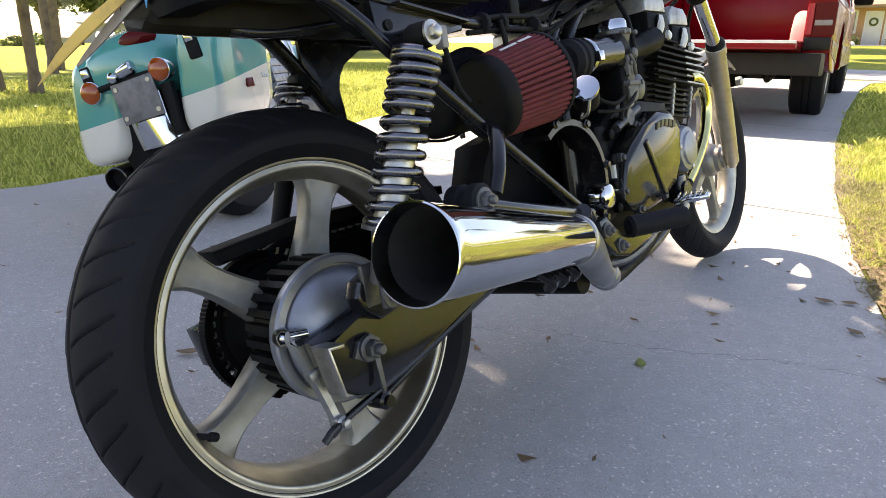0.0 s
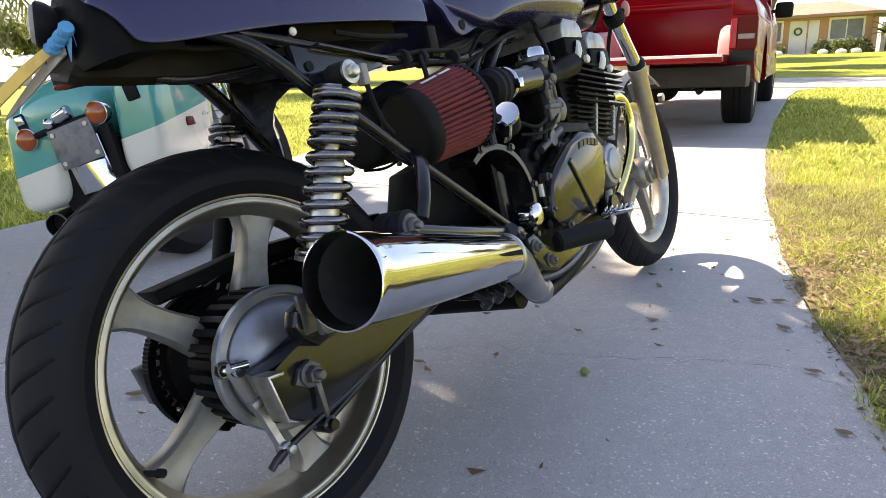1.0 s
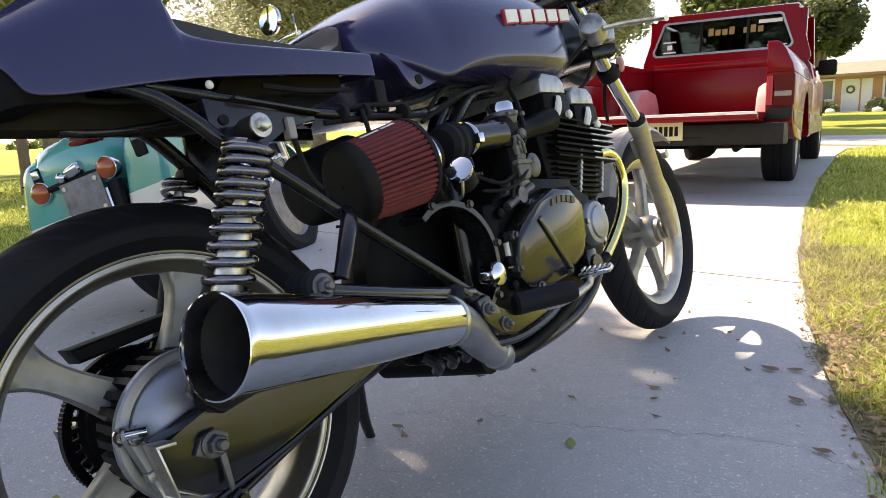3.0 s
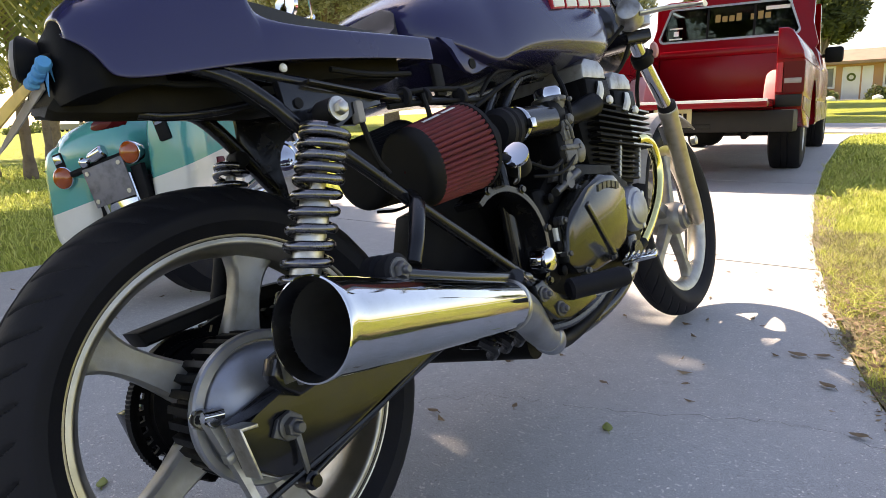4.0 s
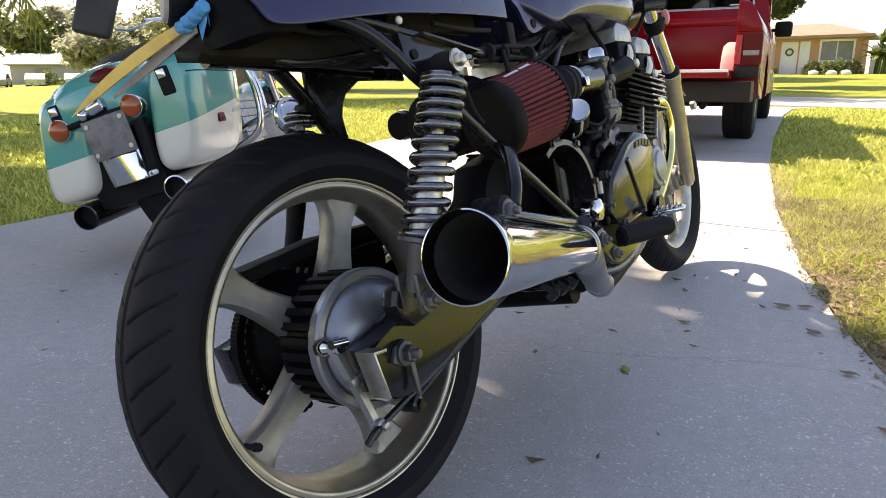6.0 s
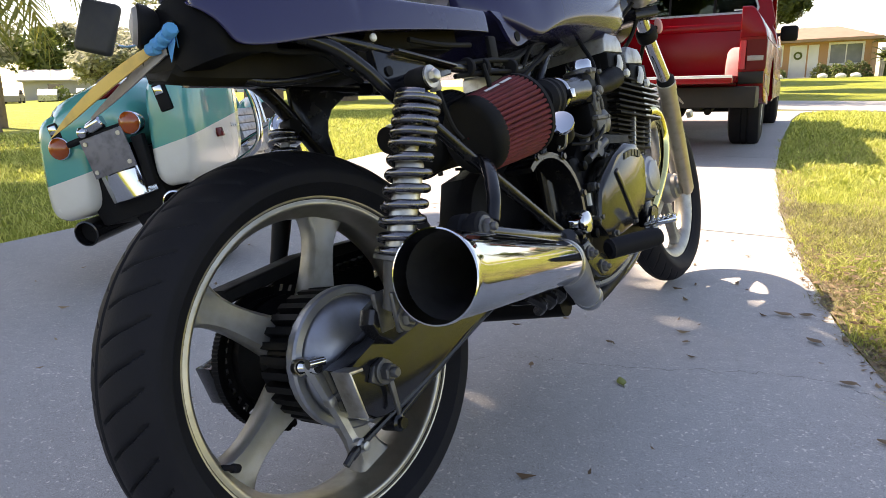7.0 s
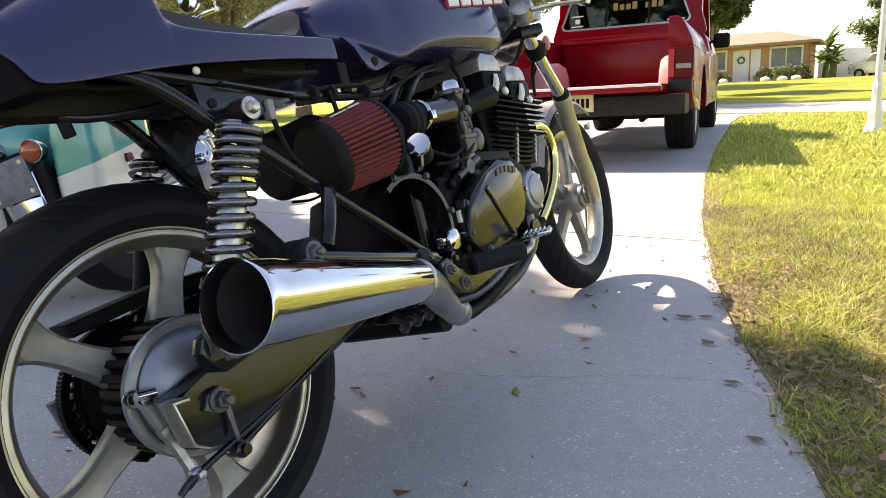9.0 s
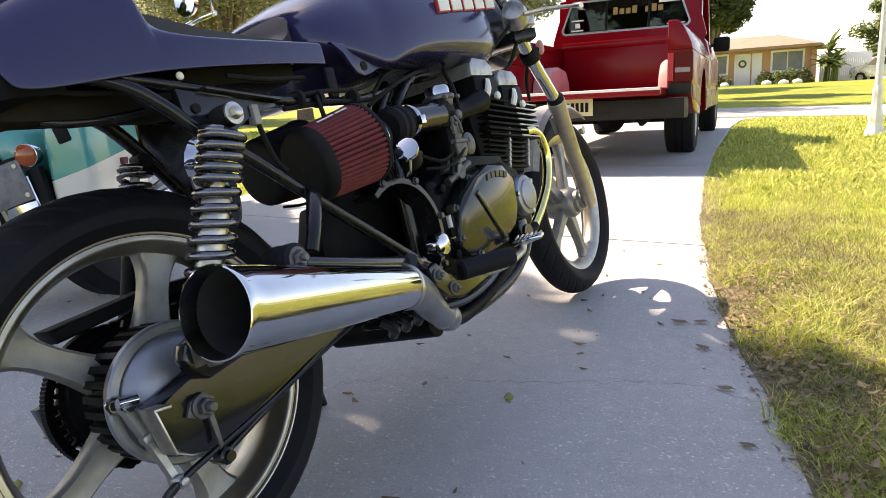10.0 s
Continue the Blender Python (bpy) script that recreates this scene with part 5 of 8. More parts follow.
# --- shock absorbers ---
for s in (1, -1):
    a, b, low, eye = [Vector(v) for v in (((0.238, 0.066, 0.605), (0.205, 0.018, 0.445), (0.184, 0.004, 0.362), (0.238, 0.076, 0.624)) if s > 0 else ((-0.135, 0.188, 0.628), (-0.138, 0.160, 0.540), (-0.145, 0.10, 0.370), (-0.130, 0.200, 0.640)))]
    bm = bmesh.new()
    coil(bm, a, b + (b - a) * 0.10, 0.0225, 0.0054, [(0.0, 0.0), (0.02, 1.0), (0.30, 5.2), (0.95, 12.0), (1.0, 13.0)] if s > 0 else [(0.0, 0.0), (0.04, 0.8), (1.0, 5.5)], 10, 26)
    shock = part("shock_absorber", bm, GALV, bike, "grey steel coil-over rear shock")
    bm = bmesh.new()
    dl = (a - b).length / 0.178
    lathe(bm, [(0.0155, 0), (0.0165, 0.006 * dl), (0.0165, 0.115 * dl), (0.014, 0.12 * dl), (0.008, 0.122 * dl), (0.008, 0.17 * dl)], axis(b + (b - a) * 0.1, a), 24)
    part("damper_body", bm, STEEL, shock, "dull steel damper body")
    bm = bmesh.new()
    lathe(bm, [(0.028, 0), (0.028, 0.005), (0.020, 0.008)], axis(b + (b - a) * 0.11, a), 28)
    d = (low - b).normalized()
    p0, p1 = b + (b - a) * 0.10, low
    tube(bm, [p0, p0.lerp(p1, 0.5), p1 + Vector((0, 0, 0.012))], [0.017, 0.014, 0.011], 14, 2)
    for w in (-1, 1):
        block(bm, (low.x + w * 0.014 - 0.004, low.y - 0.012, low.z - 0.014), (low.x + w * 0.014 + 0.004, low.y + 0.012, low.z + 0.034), 0.003)
    part("lower_clevis", bm, DARK_ALLOY if s > 0 else BLACK_MATT, shock, "cast lower fork of the shock")
    bm = bmesh.new()
    lathe(bm, [(0.024, -0.004), (0.024, 0.001), (0.012, 0.006)], axis(a, a + (a - b)), 28)
    lathe(bm, [(0.0125, -0.014), (0.014, -0.010), (0.014, 0.008), (0.0125, 0.012)], Matrix.Translation(eye) @ pose(0, 0, 0, 0, 90, 0), 24)
    part("top_eye", bm, BLACK_MATT, shock)
    bm = bmesh.new()
    m = Matrix.Translation(eye + Vector((s * 0.014, 0, 0))) @ pose(0, 0, 0, 0, 90 * s, 0)
    lathe(bm, [(0.0132, 0.0), (0.0132, 0.003), (0.009, 0.0035)], m, 28)
    lathe(bm, [(0.0080, 0.003), (0.0080, 0.009), (0.007, 0.011), (0.005, 0.012)], m, 6)
    part("top_nut", bm, STEEL, shock, "large bright washer and acorn nut")
    bm = bmesh.new()
    bolt(bm, Matrix.Translation(low + Vector((s * 0.018, 0, 0))) @ pose(0, 0, 0, 0, 90 * s, 0), 0.010, 0.010)
    part("lower_bolt", bm, DARK_ALLOY if s > 0 else BLACK_MATT, shock)

# --- exhaust ---
MOUTH, THROAT = Vector((0.309, -0.062, 0.419)), Vector((0.250, 0.312, 0.353))
m = axis(MOUTH, THROAT)
ln = (THROAT - MOUTH).length
bm = bmesh.new()
lathe(bm, [(0.0425, 0.040), (0.0440, 0.008), (0.0462, 0.0), (0.0478, 0.0005), (0.0481, 0.003), (0.0470, 0.010), (0.0462, 0.025), (0.0335, ln - 0.004), (0.0328, ln), (0.030, ln + 0.002)], m, 72, cap=False)
muffler = part("megaphone_muffler", bm, CHROME, bike, "polished chrome megaphone muffler reflecting sky and grass", sharp=50)
bm = bmesh.new()
lathe(bm, [(0.0441, 0.009), (0.0435, 0.020), (0.040, 0.030), (0.037, 0.06), (0.028, 0.10), (0.026, 0.30), (0.002, 0.30)], m, 48, cap=False)
part("muffler_bore", bm, SOOT, muffler, "sooty black inside of the muffler")
bm = bmesh.new()
lathe(bm, [(0.0340, ln - 0.012), (0.0350, ln - 0.010), (0.0350, ln - 0.004), (0.0340, ln - 0.002)], m, 48, cap=False)
part("collar", bm, STEEL, muffler)
bm = bmesh.new()
tube(bm, [THROAT - (THROAT - MOUTH) * 0.01, (0.241, 0.352, 0.332), (0.226, 0.402, 0.292), (0.208, 0.462, 0.260)], [0.032, 0.027, 0.022, 0.0205], 28, 6, False)
lathe(bm, [(0.0215, 0), (0.0235, 0.003), (0.0235, 0.024), (0.0215, 0.027)], axis((0.217, 0.432, 0.274), (0.203, 0.478, 0.255)), 28)
part("link_pipe", bm, DRUM, bike, "grey steel link pipe")
bm = bmesh.new()
tube(bm, [(0.209, 0.460, 0.261), (0.190, 0.535, 0.247), (0.18, 0.66, 0.262), (0.172, 0.80, 0.302), (0.170, 0.93, 0.345)], 0.0125, 24, 8)
part("header_pipe_lower", bm, ENGINE_BLACK, bike, "sooty dark lower header pipe")
bm = bmesh.new()
tube(bm, [(0.170, 0.92, 0.341), (0.170, 0.985, 0.378), (0.174, 1.040, 0.43), (0.177, 1.066, 0.49), (0.180, 1.048, 0.540), (0.185, 1.00, 0.560), (0.185, 0.96, 0.56)], 0.0115, 24, 8)
hdr = part("header_pipe", bm, HEADER, bike, "straw-tinted chrome header pipe")
for x in (0.07, -0.07, -0.18):
    bm = bmesh.new()
    tube(bm, [(x * 0.8, 0.55, 0.238), (x, 0.80, 0.285), (x, 0.97, 0.36), (x, 1.07, 0.45), (x, 1.06, 0.54), (x, 0.97, 0.56)], 0.0145, 16, 8)
    part("header_pipe", bm, ENGINE_BLACK, bike)
bm = bmesh.new()
tube(bm, [(-0.12, 0.52, 0.24), (0.12, 0.54, 0.24)], 0.03, 14, 1)
part("collector", bm, ENGINE_BLACK, bike)
bm = bmesh.new()
for y in (0.33, 0.365, 0.40):
    tube(bm, [(0.17, y, 0.30), (0.185, y + 0.01, 0.285), (0.17, y + 0.02, 0.272)], 0.009, 8, 3)
block(bm, (0.13, 0.325, 0.288), (0.176, 0.40, 0.300), 0.004)
part("stand_bracket", bm, BLACK_FRAME, bike)

# --- frame ---
def mirrored_tube(name, pts, r, mat=BLACK_FRAME, seg=14, n=7, both=True, label=""):
    for s in ((1, -1) if both else (1,)):
        bm = bmesh.new()
        tube(bm, [(s * p[0], p[1], p[2]) for p in pts], r, seg, n)
        part(name, bm, mat, bike, label)


mirrored_tube("seat_rail", [(0.160, -0.04, 0.698), (0.180, 0.007, 0.685), (0.187, 0.10, 0.669), (0.192, 0.212, 0.652), (0.175, 0.40, 0.653), (0.13, 0.60, 0.69), (0.06, 0.95, 0.74)], 0.0066, both=False)
mirrored_tube("rear_stay", [(0.160, -0.035, 0.694), (0.176, -0.014, 0.683), (0.189, 0.008, 0.668), (0.199, 0.036, 0.642), (0.203, 0.06, 0.618), (0.205, 0.12, 0.580), (0.210, 0.212, 0.512), (0.216, 0.392, 0.384), (0.215, 0.44, 0.355)], 0.0082, both=False)
mirrored_tube("undertray_rail", [(0.114, -0.07, 0.657), (0.118, -0.04, 0.653), (0.124, 0.02, 0.656), (0.13, 0.10, 0.668)], 0.006, both=False)
bm = bmesh.new()
tube(bm, [(-0.12, 0.02, 0.716), (-0.12, 0.10, 0.714), (-0.125, 0.147, 0.706), (-0.13, 0.207, 0.648), (-0.135, 0.26, 0.585), (-0.15, 0.35, 0.49), (-0.17, 0.44, 0.39)], 0.012, 14, 5)
part("rear_stay", bm, BLACK_FRAME, bike)
bm = bmesh.new()
prism(bm, [(0.205, 0.712), (0.203, 0.664), (0.25, 0.600), (0.276, 0.553), (0.273, 0.590), (0.267, 0.622), (0.274, 0.645), (0.288, 0.664), (0.33, 0.688), (0.46, 0.684), (0.46, 0.706)], -0.130, -0.120, 0.002)
part("frame_gusset", bm, BLACK_FRAME, bike, "black plate at the far shock mount")
bm = bmesh.new()
tube(bm, [(-0.10, 0.04, 0.712), (-0.11, 0.20, 0.708), (-0.12, 0.30, 0.702), (-0.12, 0.36, 0.700)], 0.012, 12, 5)
part("seat_rail", bm, BLACK_FRAME, bike)
mirrored_tube("down_tube", [(0.03, 1.08, 0.80), (0.10, 1.04, 0.60), (0.13, 0.98, 0.36), (0.14, 0.85, 0.26), (0.15, 0.60, 0.235), (0.15, 0.50, 0.29), (0.15, 0.49, 0.36), (0.15, 0.49, 0.50), (0.14, 0.49, 0.62), (0.13, 0.55, 0.685)], 0.013, both=False)
mirrored_tube("upper_cradle", [(0.03, 1.08, 0.86), (0.10, 0.80, 0.735), (0.14, 0.60, 0.69), (0.15, 0.50, 0.58), (0.155, 0.49, 0.45), (0.15, 0.49, 0.34)], 0.012, both=False)
bm = bmesh.new()
tube(bm, [(0, 1.06, 0.70), (0, 1.02, 0.88)], 0.034, 20, 1)
part("steering_head", bm, BLACK_FRAME, bike)
for s in (1,):
    bm = bmesh.new()
    prism(bm, [(0.046, 0.668), (0.085, 0.661), (0.150, 0.651), (0.196, 0.647), (0.196, 0.640), (0.150, 0.634), (0.118, 0.616), (0.10, 0.600), (0.05, 0.624)], min(s * 0.190, s * 0.202), max(s * 0.190, s * 0.202), 0.002)
    tube(bm, [(s * 0.19, 0.082, 0.625), (s * 0.228, 0.078, 0.624)], 0.012, 14, 1)
    g = part("shock_mount_plate", bm, BLACK_GLOSS, bike, "black gusset plate at the shock mount")
    bm = bmesh.new()
    prism(bm, [(0.080, 0.6640), (0.196, 0.6475), (0.196, 0.6505), (0.080, 0.6675)], s * 0.188, s * 0.214, 0.001)
    part("plate_flange", bm, BLACK_GLOSS, g)
    bm = bmesh.new()
    lathe(bm, [(0.006, -0.001), (0.006, 0.0025)], RX((s * 0.2025, 0.066, 0.643)) if s > 0 else Matrix.Translation((s * 0.2025, 0.066, 0.643)) @ pose(0, 0, 0, 0, -90, 0), 14)
    part("plug_hole", bm, BLACK_MATT, g)
    bm = bmesh.new()
    tube(bm, [(s * 0.212, 0.205, 0.524), (s * 0.236, 0.185, 0.510), (s * 0.258, 0.150, 0.475), (s * 0.262, 0.132, 0.446)], [0.011, 0.011, 0.010, 0.009], 12, 4, flat=0.6)
    part("hanger_strut", bm, BLACK_FRAME, bike, "worn black passenger peg hanger")
    bm = bmesh.new()
    tube(bm, [(s * 0.262, 0.10, 0.438), (s * 0.262, 0.20, 0.413), (s * 0.250, 0.30, 0.392), (s * 0.232, 0.39, 0.375)], 0.0095, 12, 4)
    tube(bm, [(s * 0.255, 0.33, 0.388), (s * 0.235, 0.38, 0.36), (s * 0.22, 0.43, 0.30)], 0.012, 12, 4)
    part("hanger_rail", bm, BLACK_GLOSS, bike)
    bm = bmesh.new()
    m = RX((s * 0.235, 0.095, 0.443)) if s > 0 else Matrix.Translation((s * 0.235, 0.095, 0.443)) @ pose(0, 0, 0, 0, -90, 0)
    lathe(bm, [(0.019, -0.004), (0.0195, 0.0), (0.0195, 0.012), (0.014, 0.014), (0.014, 0.022), (0.0195, 0.024), (0.0195, 0.036), (0.015, 0.038)], m, 22)
    mount = part("rubber_bush", bm, RUBBER, bike, "black rubber mounting bush")
    bm = bmesh.new()
    bolt(bm, m @ Matrix.Translation((0, 0, 0.037)), 0.010, 0.010)
    part("bush_bolt", bm, DARK_ALLOY, mount)

# inner rear mudguard and electrics under the seat
bm = bmesh.new()
loops = []
for y, zr, zl, w in ((-0.150, 0.660, 0.684, 0.104), (-0.145, 0.655, 0.684, 0.110), (-0.10, 0.651, 0.712, 0.120), (-0.02, 0.649, 0.718, 0.126), (0.06, 0.646, 0.720, 0.130), (0.10, 0.650, 0.720, 0.13), (0.13, 0.682, 0.720, 0.13), (0.30, 0.692, 0.720, 0.15)):
    far = 0.06 + 0.94 * min(1.0, max(0.0, (y + 0.156) / 0.20))
    lx, fwd = 0.06 - (0.06 + w) * far, 0.035 * max(0.0, (-0.10 - y) / 0.08)
    loops.append([Vector((lx, y + 0.4 * fwd, zl)), Vector((w * 0.6, y, zr + 0.010)), Vector((w * 0.9, y, zr)), Vector((w, y, zr + 0.006)), Vector((w * 1.0, y + fwd, zr + 0.034)), Vector((lx, y + fwd, max(zl, zr) + 0.03))])
rings(bm, loops)
part("undertray", bm, TRAY_BROWN, bike, "black undertray below the seat cowl", sharp=50)
bm = bmesh.new()
block(bm, (-0.05, 0.20, 0.690), (0.14, 0.30, 0.712), 0.006)
part("battery_box", bm, BLACK_MATT, bike)
WIRES = [[(0.150, -0.075, 0.682), (0.152, -0.039, 0.677), (0.155, 0.012, 0.676), (0.160, 0.034, 0.658), (0.165, 0.06, 0.640)],
         [(0.185, 0.12, 0.67), (0.19, 0.20, 0.655), (0.195, 0.30, 0.662), (0.185, 0.40, 0.668), (0.15, 0.52, 0.70)],
         [(0.19, 0.22, 0.640), (0.195, 0.30, 0.645), (0.19, 0.38, 0.648), (0.16, 0.48, 0.66), (0.14, 0.60, 0.70)],
         [(0.20, 0.155, 0.640), (0.205, 0.158, 0.600), (0.208, 0.165, 0.570), (0.212, 0.175, 0.553)],
         [(0.20, 0.28, 0.655), (0.20, 0.285, 0.62), (0.17, 0.30, 0.60)],
         [(0.19, 0.35, 0.655), (0.185, 0.36, 0.62), (0.16, 0.37, 0.60)],
         [(0.17, 0.45, 0.66), (0.16, 0.52, 0.70), (0.13, 0.65, 0.72), (0.10, 0.80, 0.74)],
         [(0.18, 0.42, 0.64), (0.19, 0.50, 0.675), (0.17, 0.60, 0.70), (0.12, 0.72, 0.72)],
         [(0.185, 0.14, 0.688), (0.19, 0.20, 0.682), (0.185, 0.28, 0.686)]]
for w_ in WIRES:
    bm = bmesh.new()
    tube(bm, w_, 0.0036, 8, 6)
    part("cable", bm, BLACK_MATT, bike)
for y in (0.25, 0.29, 0.37):
    bm = bmesh.new()
    lathe(bm, [(0.0125, -0.004), (0.0135, -0.002), (0.0135, 0.002), (0.0125, 0.004)], axis((0.192, y, 0.652), (0.190, y + 0.05, 0.652)), 16)
    part("cable_tie", bm, RUBBER, bike)
bm = bmesh.new()
block(bm, (0.183, 0.325, 0.655), (0.191, 0.345, 0.70), 0.002)
part("loose_connector", bm, BLACK_MATT, bike, "black wiring connector")
bm = bmesh.new()
block(bm, (0.194, 0.148, 0.618), (0.208, 0.160, 0.645), 0.003)
part("loose_connector", bm, GREY_PLASTIC, bike, "pale wiring connector")

# --- seat cowl ---
STN = [(-0.140, 0.140, 0.724, 0.745), (-0.136, 0.147, 0.719, 0.756), (-0.128, 0.154, 0.712, 0.766), (-0.120, 0.160, 0.702, 0.775), (-0.113, 0.164, 0.687, 0.780), (-0.108, 0.166, 0.678, 0.784), (-0.080, 0.175, 0.676, 0.804), (-0.03, 0.187, 0.682, 0.836), (0.015, 0.194, 0.687, 0.852), (0.036, 0.196, 0.689, 0.846), (0.044, 0.196, 0.690, 0.775), (0.060, 0.197, 0.692, 0.738), (0.14, 0.198, 0.697, 0.735), (0.24, 0.197, 0.702, 0.737), (0.327, 0.191, 0.705, 0.740), (0.331, 0.190, 0.705, 0.740), (0.333, 0.189, 0.7055, 0.7395)]
bm = bmesh.new()
loops = []
for y, w, z0, z1 in STN:
    h = z1 - z0
    lip = [(w - 0.010, y, z0 + 0.014), (w - 0.005, y, z0 + 0.001), (w - 0.001, y, z0), (w, y, z0 + 0.001), (w, y, z0 + 0.06 * h)]
    crown_ = [(w * 0.992, y, z0 + 0.40 * h), (w * 0.94, y, z0 + 0.72 * h), (w * 0.76, y, z0 + 0.92 * h), (w * 0.35, y, z1)]
    if y > 0.05:
        crown_ = [(w, y, z0 + 0.82 * h), (w * 0.985, y, z1 - 0.002), (w * 0.95, y, z1), (w * 0.5, y, z1 - 0.006)]
    half = lip + crown_
    ring = [(-a, b, c) for a, b, c in half] + [(0, y, z1 + (0.004 if y < 0.05 else -0.008))] + half[::-1] + [(0, y, z0 + 0.020)]
    far = 0.06 + 0.94 * min(1.0, max(0.0, (y + 0.138) / 0.20))
    loops.append([Vector((v[0] if v[0] > 0.06 else 0.06 - (0.06 - v[0]) * far, v[1] + (0.35 * (1 - far) * (0.10 - v[0]) if v[0] < 0.10 else 0), v[2] + (0.045 if v[0] < -0.05 and v[2] < z0 + 0.3 * h else 0))) for v in ring])
rings(bm, loops)
cowl = part("seat_cowl", bm, NAVY, bike, "glossy dark navy fibreglass seat cowl", sharp=42)
sub = cowl.modifiers.new("smooth", "SUBSURF")
sub.levels = sub.render_levels = 2
bm = bmesh.new()
loops = []
for y, w, z in ((0.050, 0.15, 0.748), (0.056, 0.165, 0.776), (0.075, 0.168, 0.772), (0.14, 0.166, 0.763), (0.24, 0.158, 0.759), (0.300, 0.145, 0.762), (0.325, 0.135, 0.776), (0.342, 0.125, 0.802), (0.352, 0.11, 0.812), (0.360, 0.09, 0.800)):
    loops.append([Vector((-w, y, 0.728)), Vector((-w, y, z - 0.008)), Vector((-w * 0.85, y, z)), Vector((w * 0.85, y, z)), Vector((w, y, z - 0.008)), Vector((w, y, 0.728))])
rings(bm, loops)
part("seat_pad", bm, VINYL, bike, "thin black vinyl seat pad")
# the cowl's tail turning under, its shade built as a black piece
bm = bmesh.new()
loops = []
for x, y, z0, z1 in ((0.160, -0.085, 0.676, 0.700), (0.158, -0.104, 0.674, 0.712), (0.152, -0.120, 0.671, 0.728), (0.142, -0.132, 0.668, 0.742), (0.126, -0.139, 0.666, 0.748), (0.10, -0.142, 0.666, 0.738), (0.05, -0.143, 0.668, 0.726)):
    loops.append([Vector((x, y, z0)), Vector((x, y - 0.002, (z0 + z1) / 2)), Vector((x, y + 0.004, z1)), Vector((x, y + 0.03, z1)), Vector((x, y + 0.03, z0))])
rings(bm, loops)
part("tail_shade_piece", bm, ENGINE_BLACK, bike, "black piece standing in for the shaded tail of the cowl", sharp=60)
bm = bmesh.new()
lathe(bm, [(0.0045, 0), (0.005, 0.003), (0.003, 0.005)], Matrix.Translation((0.188, 0.067, 0.686)) @ pose(0, 0, 0, 0, 90, 0), 12)
part("cowl_fastener", bm, WHITE_PAINT, bike, "pale plastic fastener under the cowl edge")
# taped-up indicator stub with a yellow plastic piece hanging from it
bm = bmesh.new()
loops = []
a0, a1 = Vector((0.098, -0.150, 0.697)), Vector((-0.165, -0.158, 0.654))
for k in range(12):
    t = k / 11
    p = a0.lerp(a1, t) + Vector((0, 0, 0.006 * math.sin(3.1 * t)))
    w = 0.0042 + 0.0030 * math.sin(math.pi * min(1, t * 1.1)) * (1 - 0.2 * t)
    w *= 1.0 if t < 0.75 else max(0.05, 1 - ((t - 0.75) / 0.25) ** 1.5)
    loops.append([p + Vector((0.15 * w * c, 0.3 * w * c - 0.1 * s_ * w, s_ * w)) for c, s_ in ((-0.5, -1), (0.5, -1), (0.6, 0), (0.5, 1), (-0.5, 1), (-0.6, 0))])
rings(bm, loops)
part("yellow_blade", bm, YELLOW, bike, "yellowed plastic piece hanging from the tail", sharp=60)
bm = bmesh.new()
loops = []
for k in range(8):
    t = k / 7
    p = Vector((0.098, -0.146, 0.692)).lerp(Vector((-0.10, -0.135, 0.664)), t)
    w = 0.0062 * (1 - 0.75 * t ** 3)
    loops.append([p + Vector((0.2 * w * c, 0.3 * w * c, s_ * w)) for c, s_ in ((-0.5, -1), (0.5, -1), (0.5, 1), (-0.5, 1))])
rings(bm, loops)
part("grey_blade", bm, GREY_PLASTIC, bike, "grey plastic strip hanging from the tail")
bm = bmesh.new()
for k in range(4):
    p = Vector((0.118 - 0.011 * k, -0.150, 0.703 - 0.0025 * k))
    lathe(bm, [(0.006, -0.008), (0.0076 - 0.0003 * k, -0.005), (0.0070, 0.003), (0.0066, 0.008)], axis(p, p + Vector((-0.10 - 0.03 * k, 0.02, -0.02 + 0.02 * k))), 9)
for dy, dz, ln in ((0.010, 0.004, 0.016), (0.012, -0.008, 0.020), (0.004, -0.012, 0.018)):
    rings(bm, [[Vector((0.122 - 0.02 * t, -0.150 + dy * (0.3 + t), 0.703 + dz * (0.3 + t) + v * ln * (0.35 + 0.2 * t))) + Vector((u * 0.0006, 0, 0)) for u, v in ((-1, -1), (1, -1), (1, 1), (-1, 1))] for t in (0.0, 0.4, 1.0)])
part("tape_wrap", bm, BLUE_TAPE, bike, "crumpled blue masking tape")
bm = bmesh.new()
tube(bm, [(0.118, -0.150, 0.705), (0.112, -0.14, 0.712), (0.10, -0.10, 0.715)], 0.005, 10, 3)
stub = part("indicator_stem", bm, BLACK_MATT, bike)
bm = bmesh.new()
lathe(bm, [(0.002, -0.022), (0.014, -0.018), (0.021, -0.006), (0.0225, 0.002), (0.021, 0.004)], Matrix.Translation((0.072, -0.150, 0.722)) @ pose(0, 0, 0, 80, 0, -25), 24)
shell_ = part("indicator_shell", bm, BLACK_MATT, stub, "black rear indicator shell")
bm = bmesh.new()
lathe(bm, [(0.0205, 0.003), (0.017, 0.008), (0.002, 0.011)], Matrix.Translation((0.072, -0.150, 0.722)) @ pose(0, 0, 0, 80, 0, -25), 24)
part("indicator_lens", bm, GREY_PLASTIC, shell_, "smoky indicator lens")

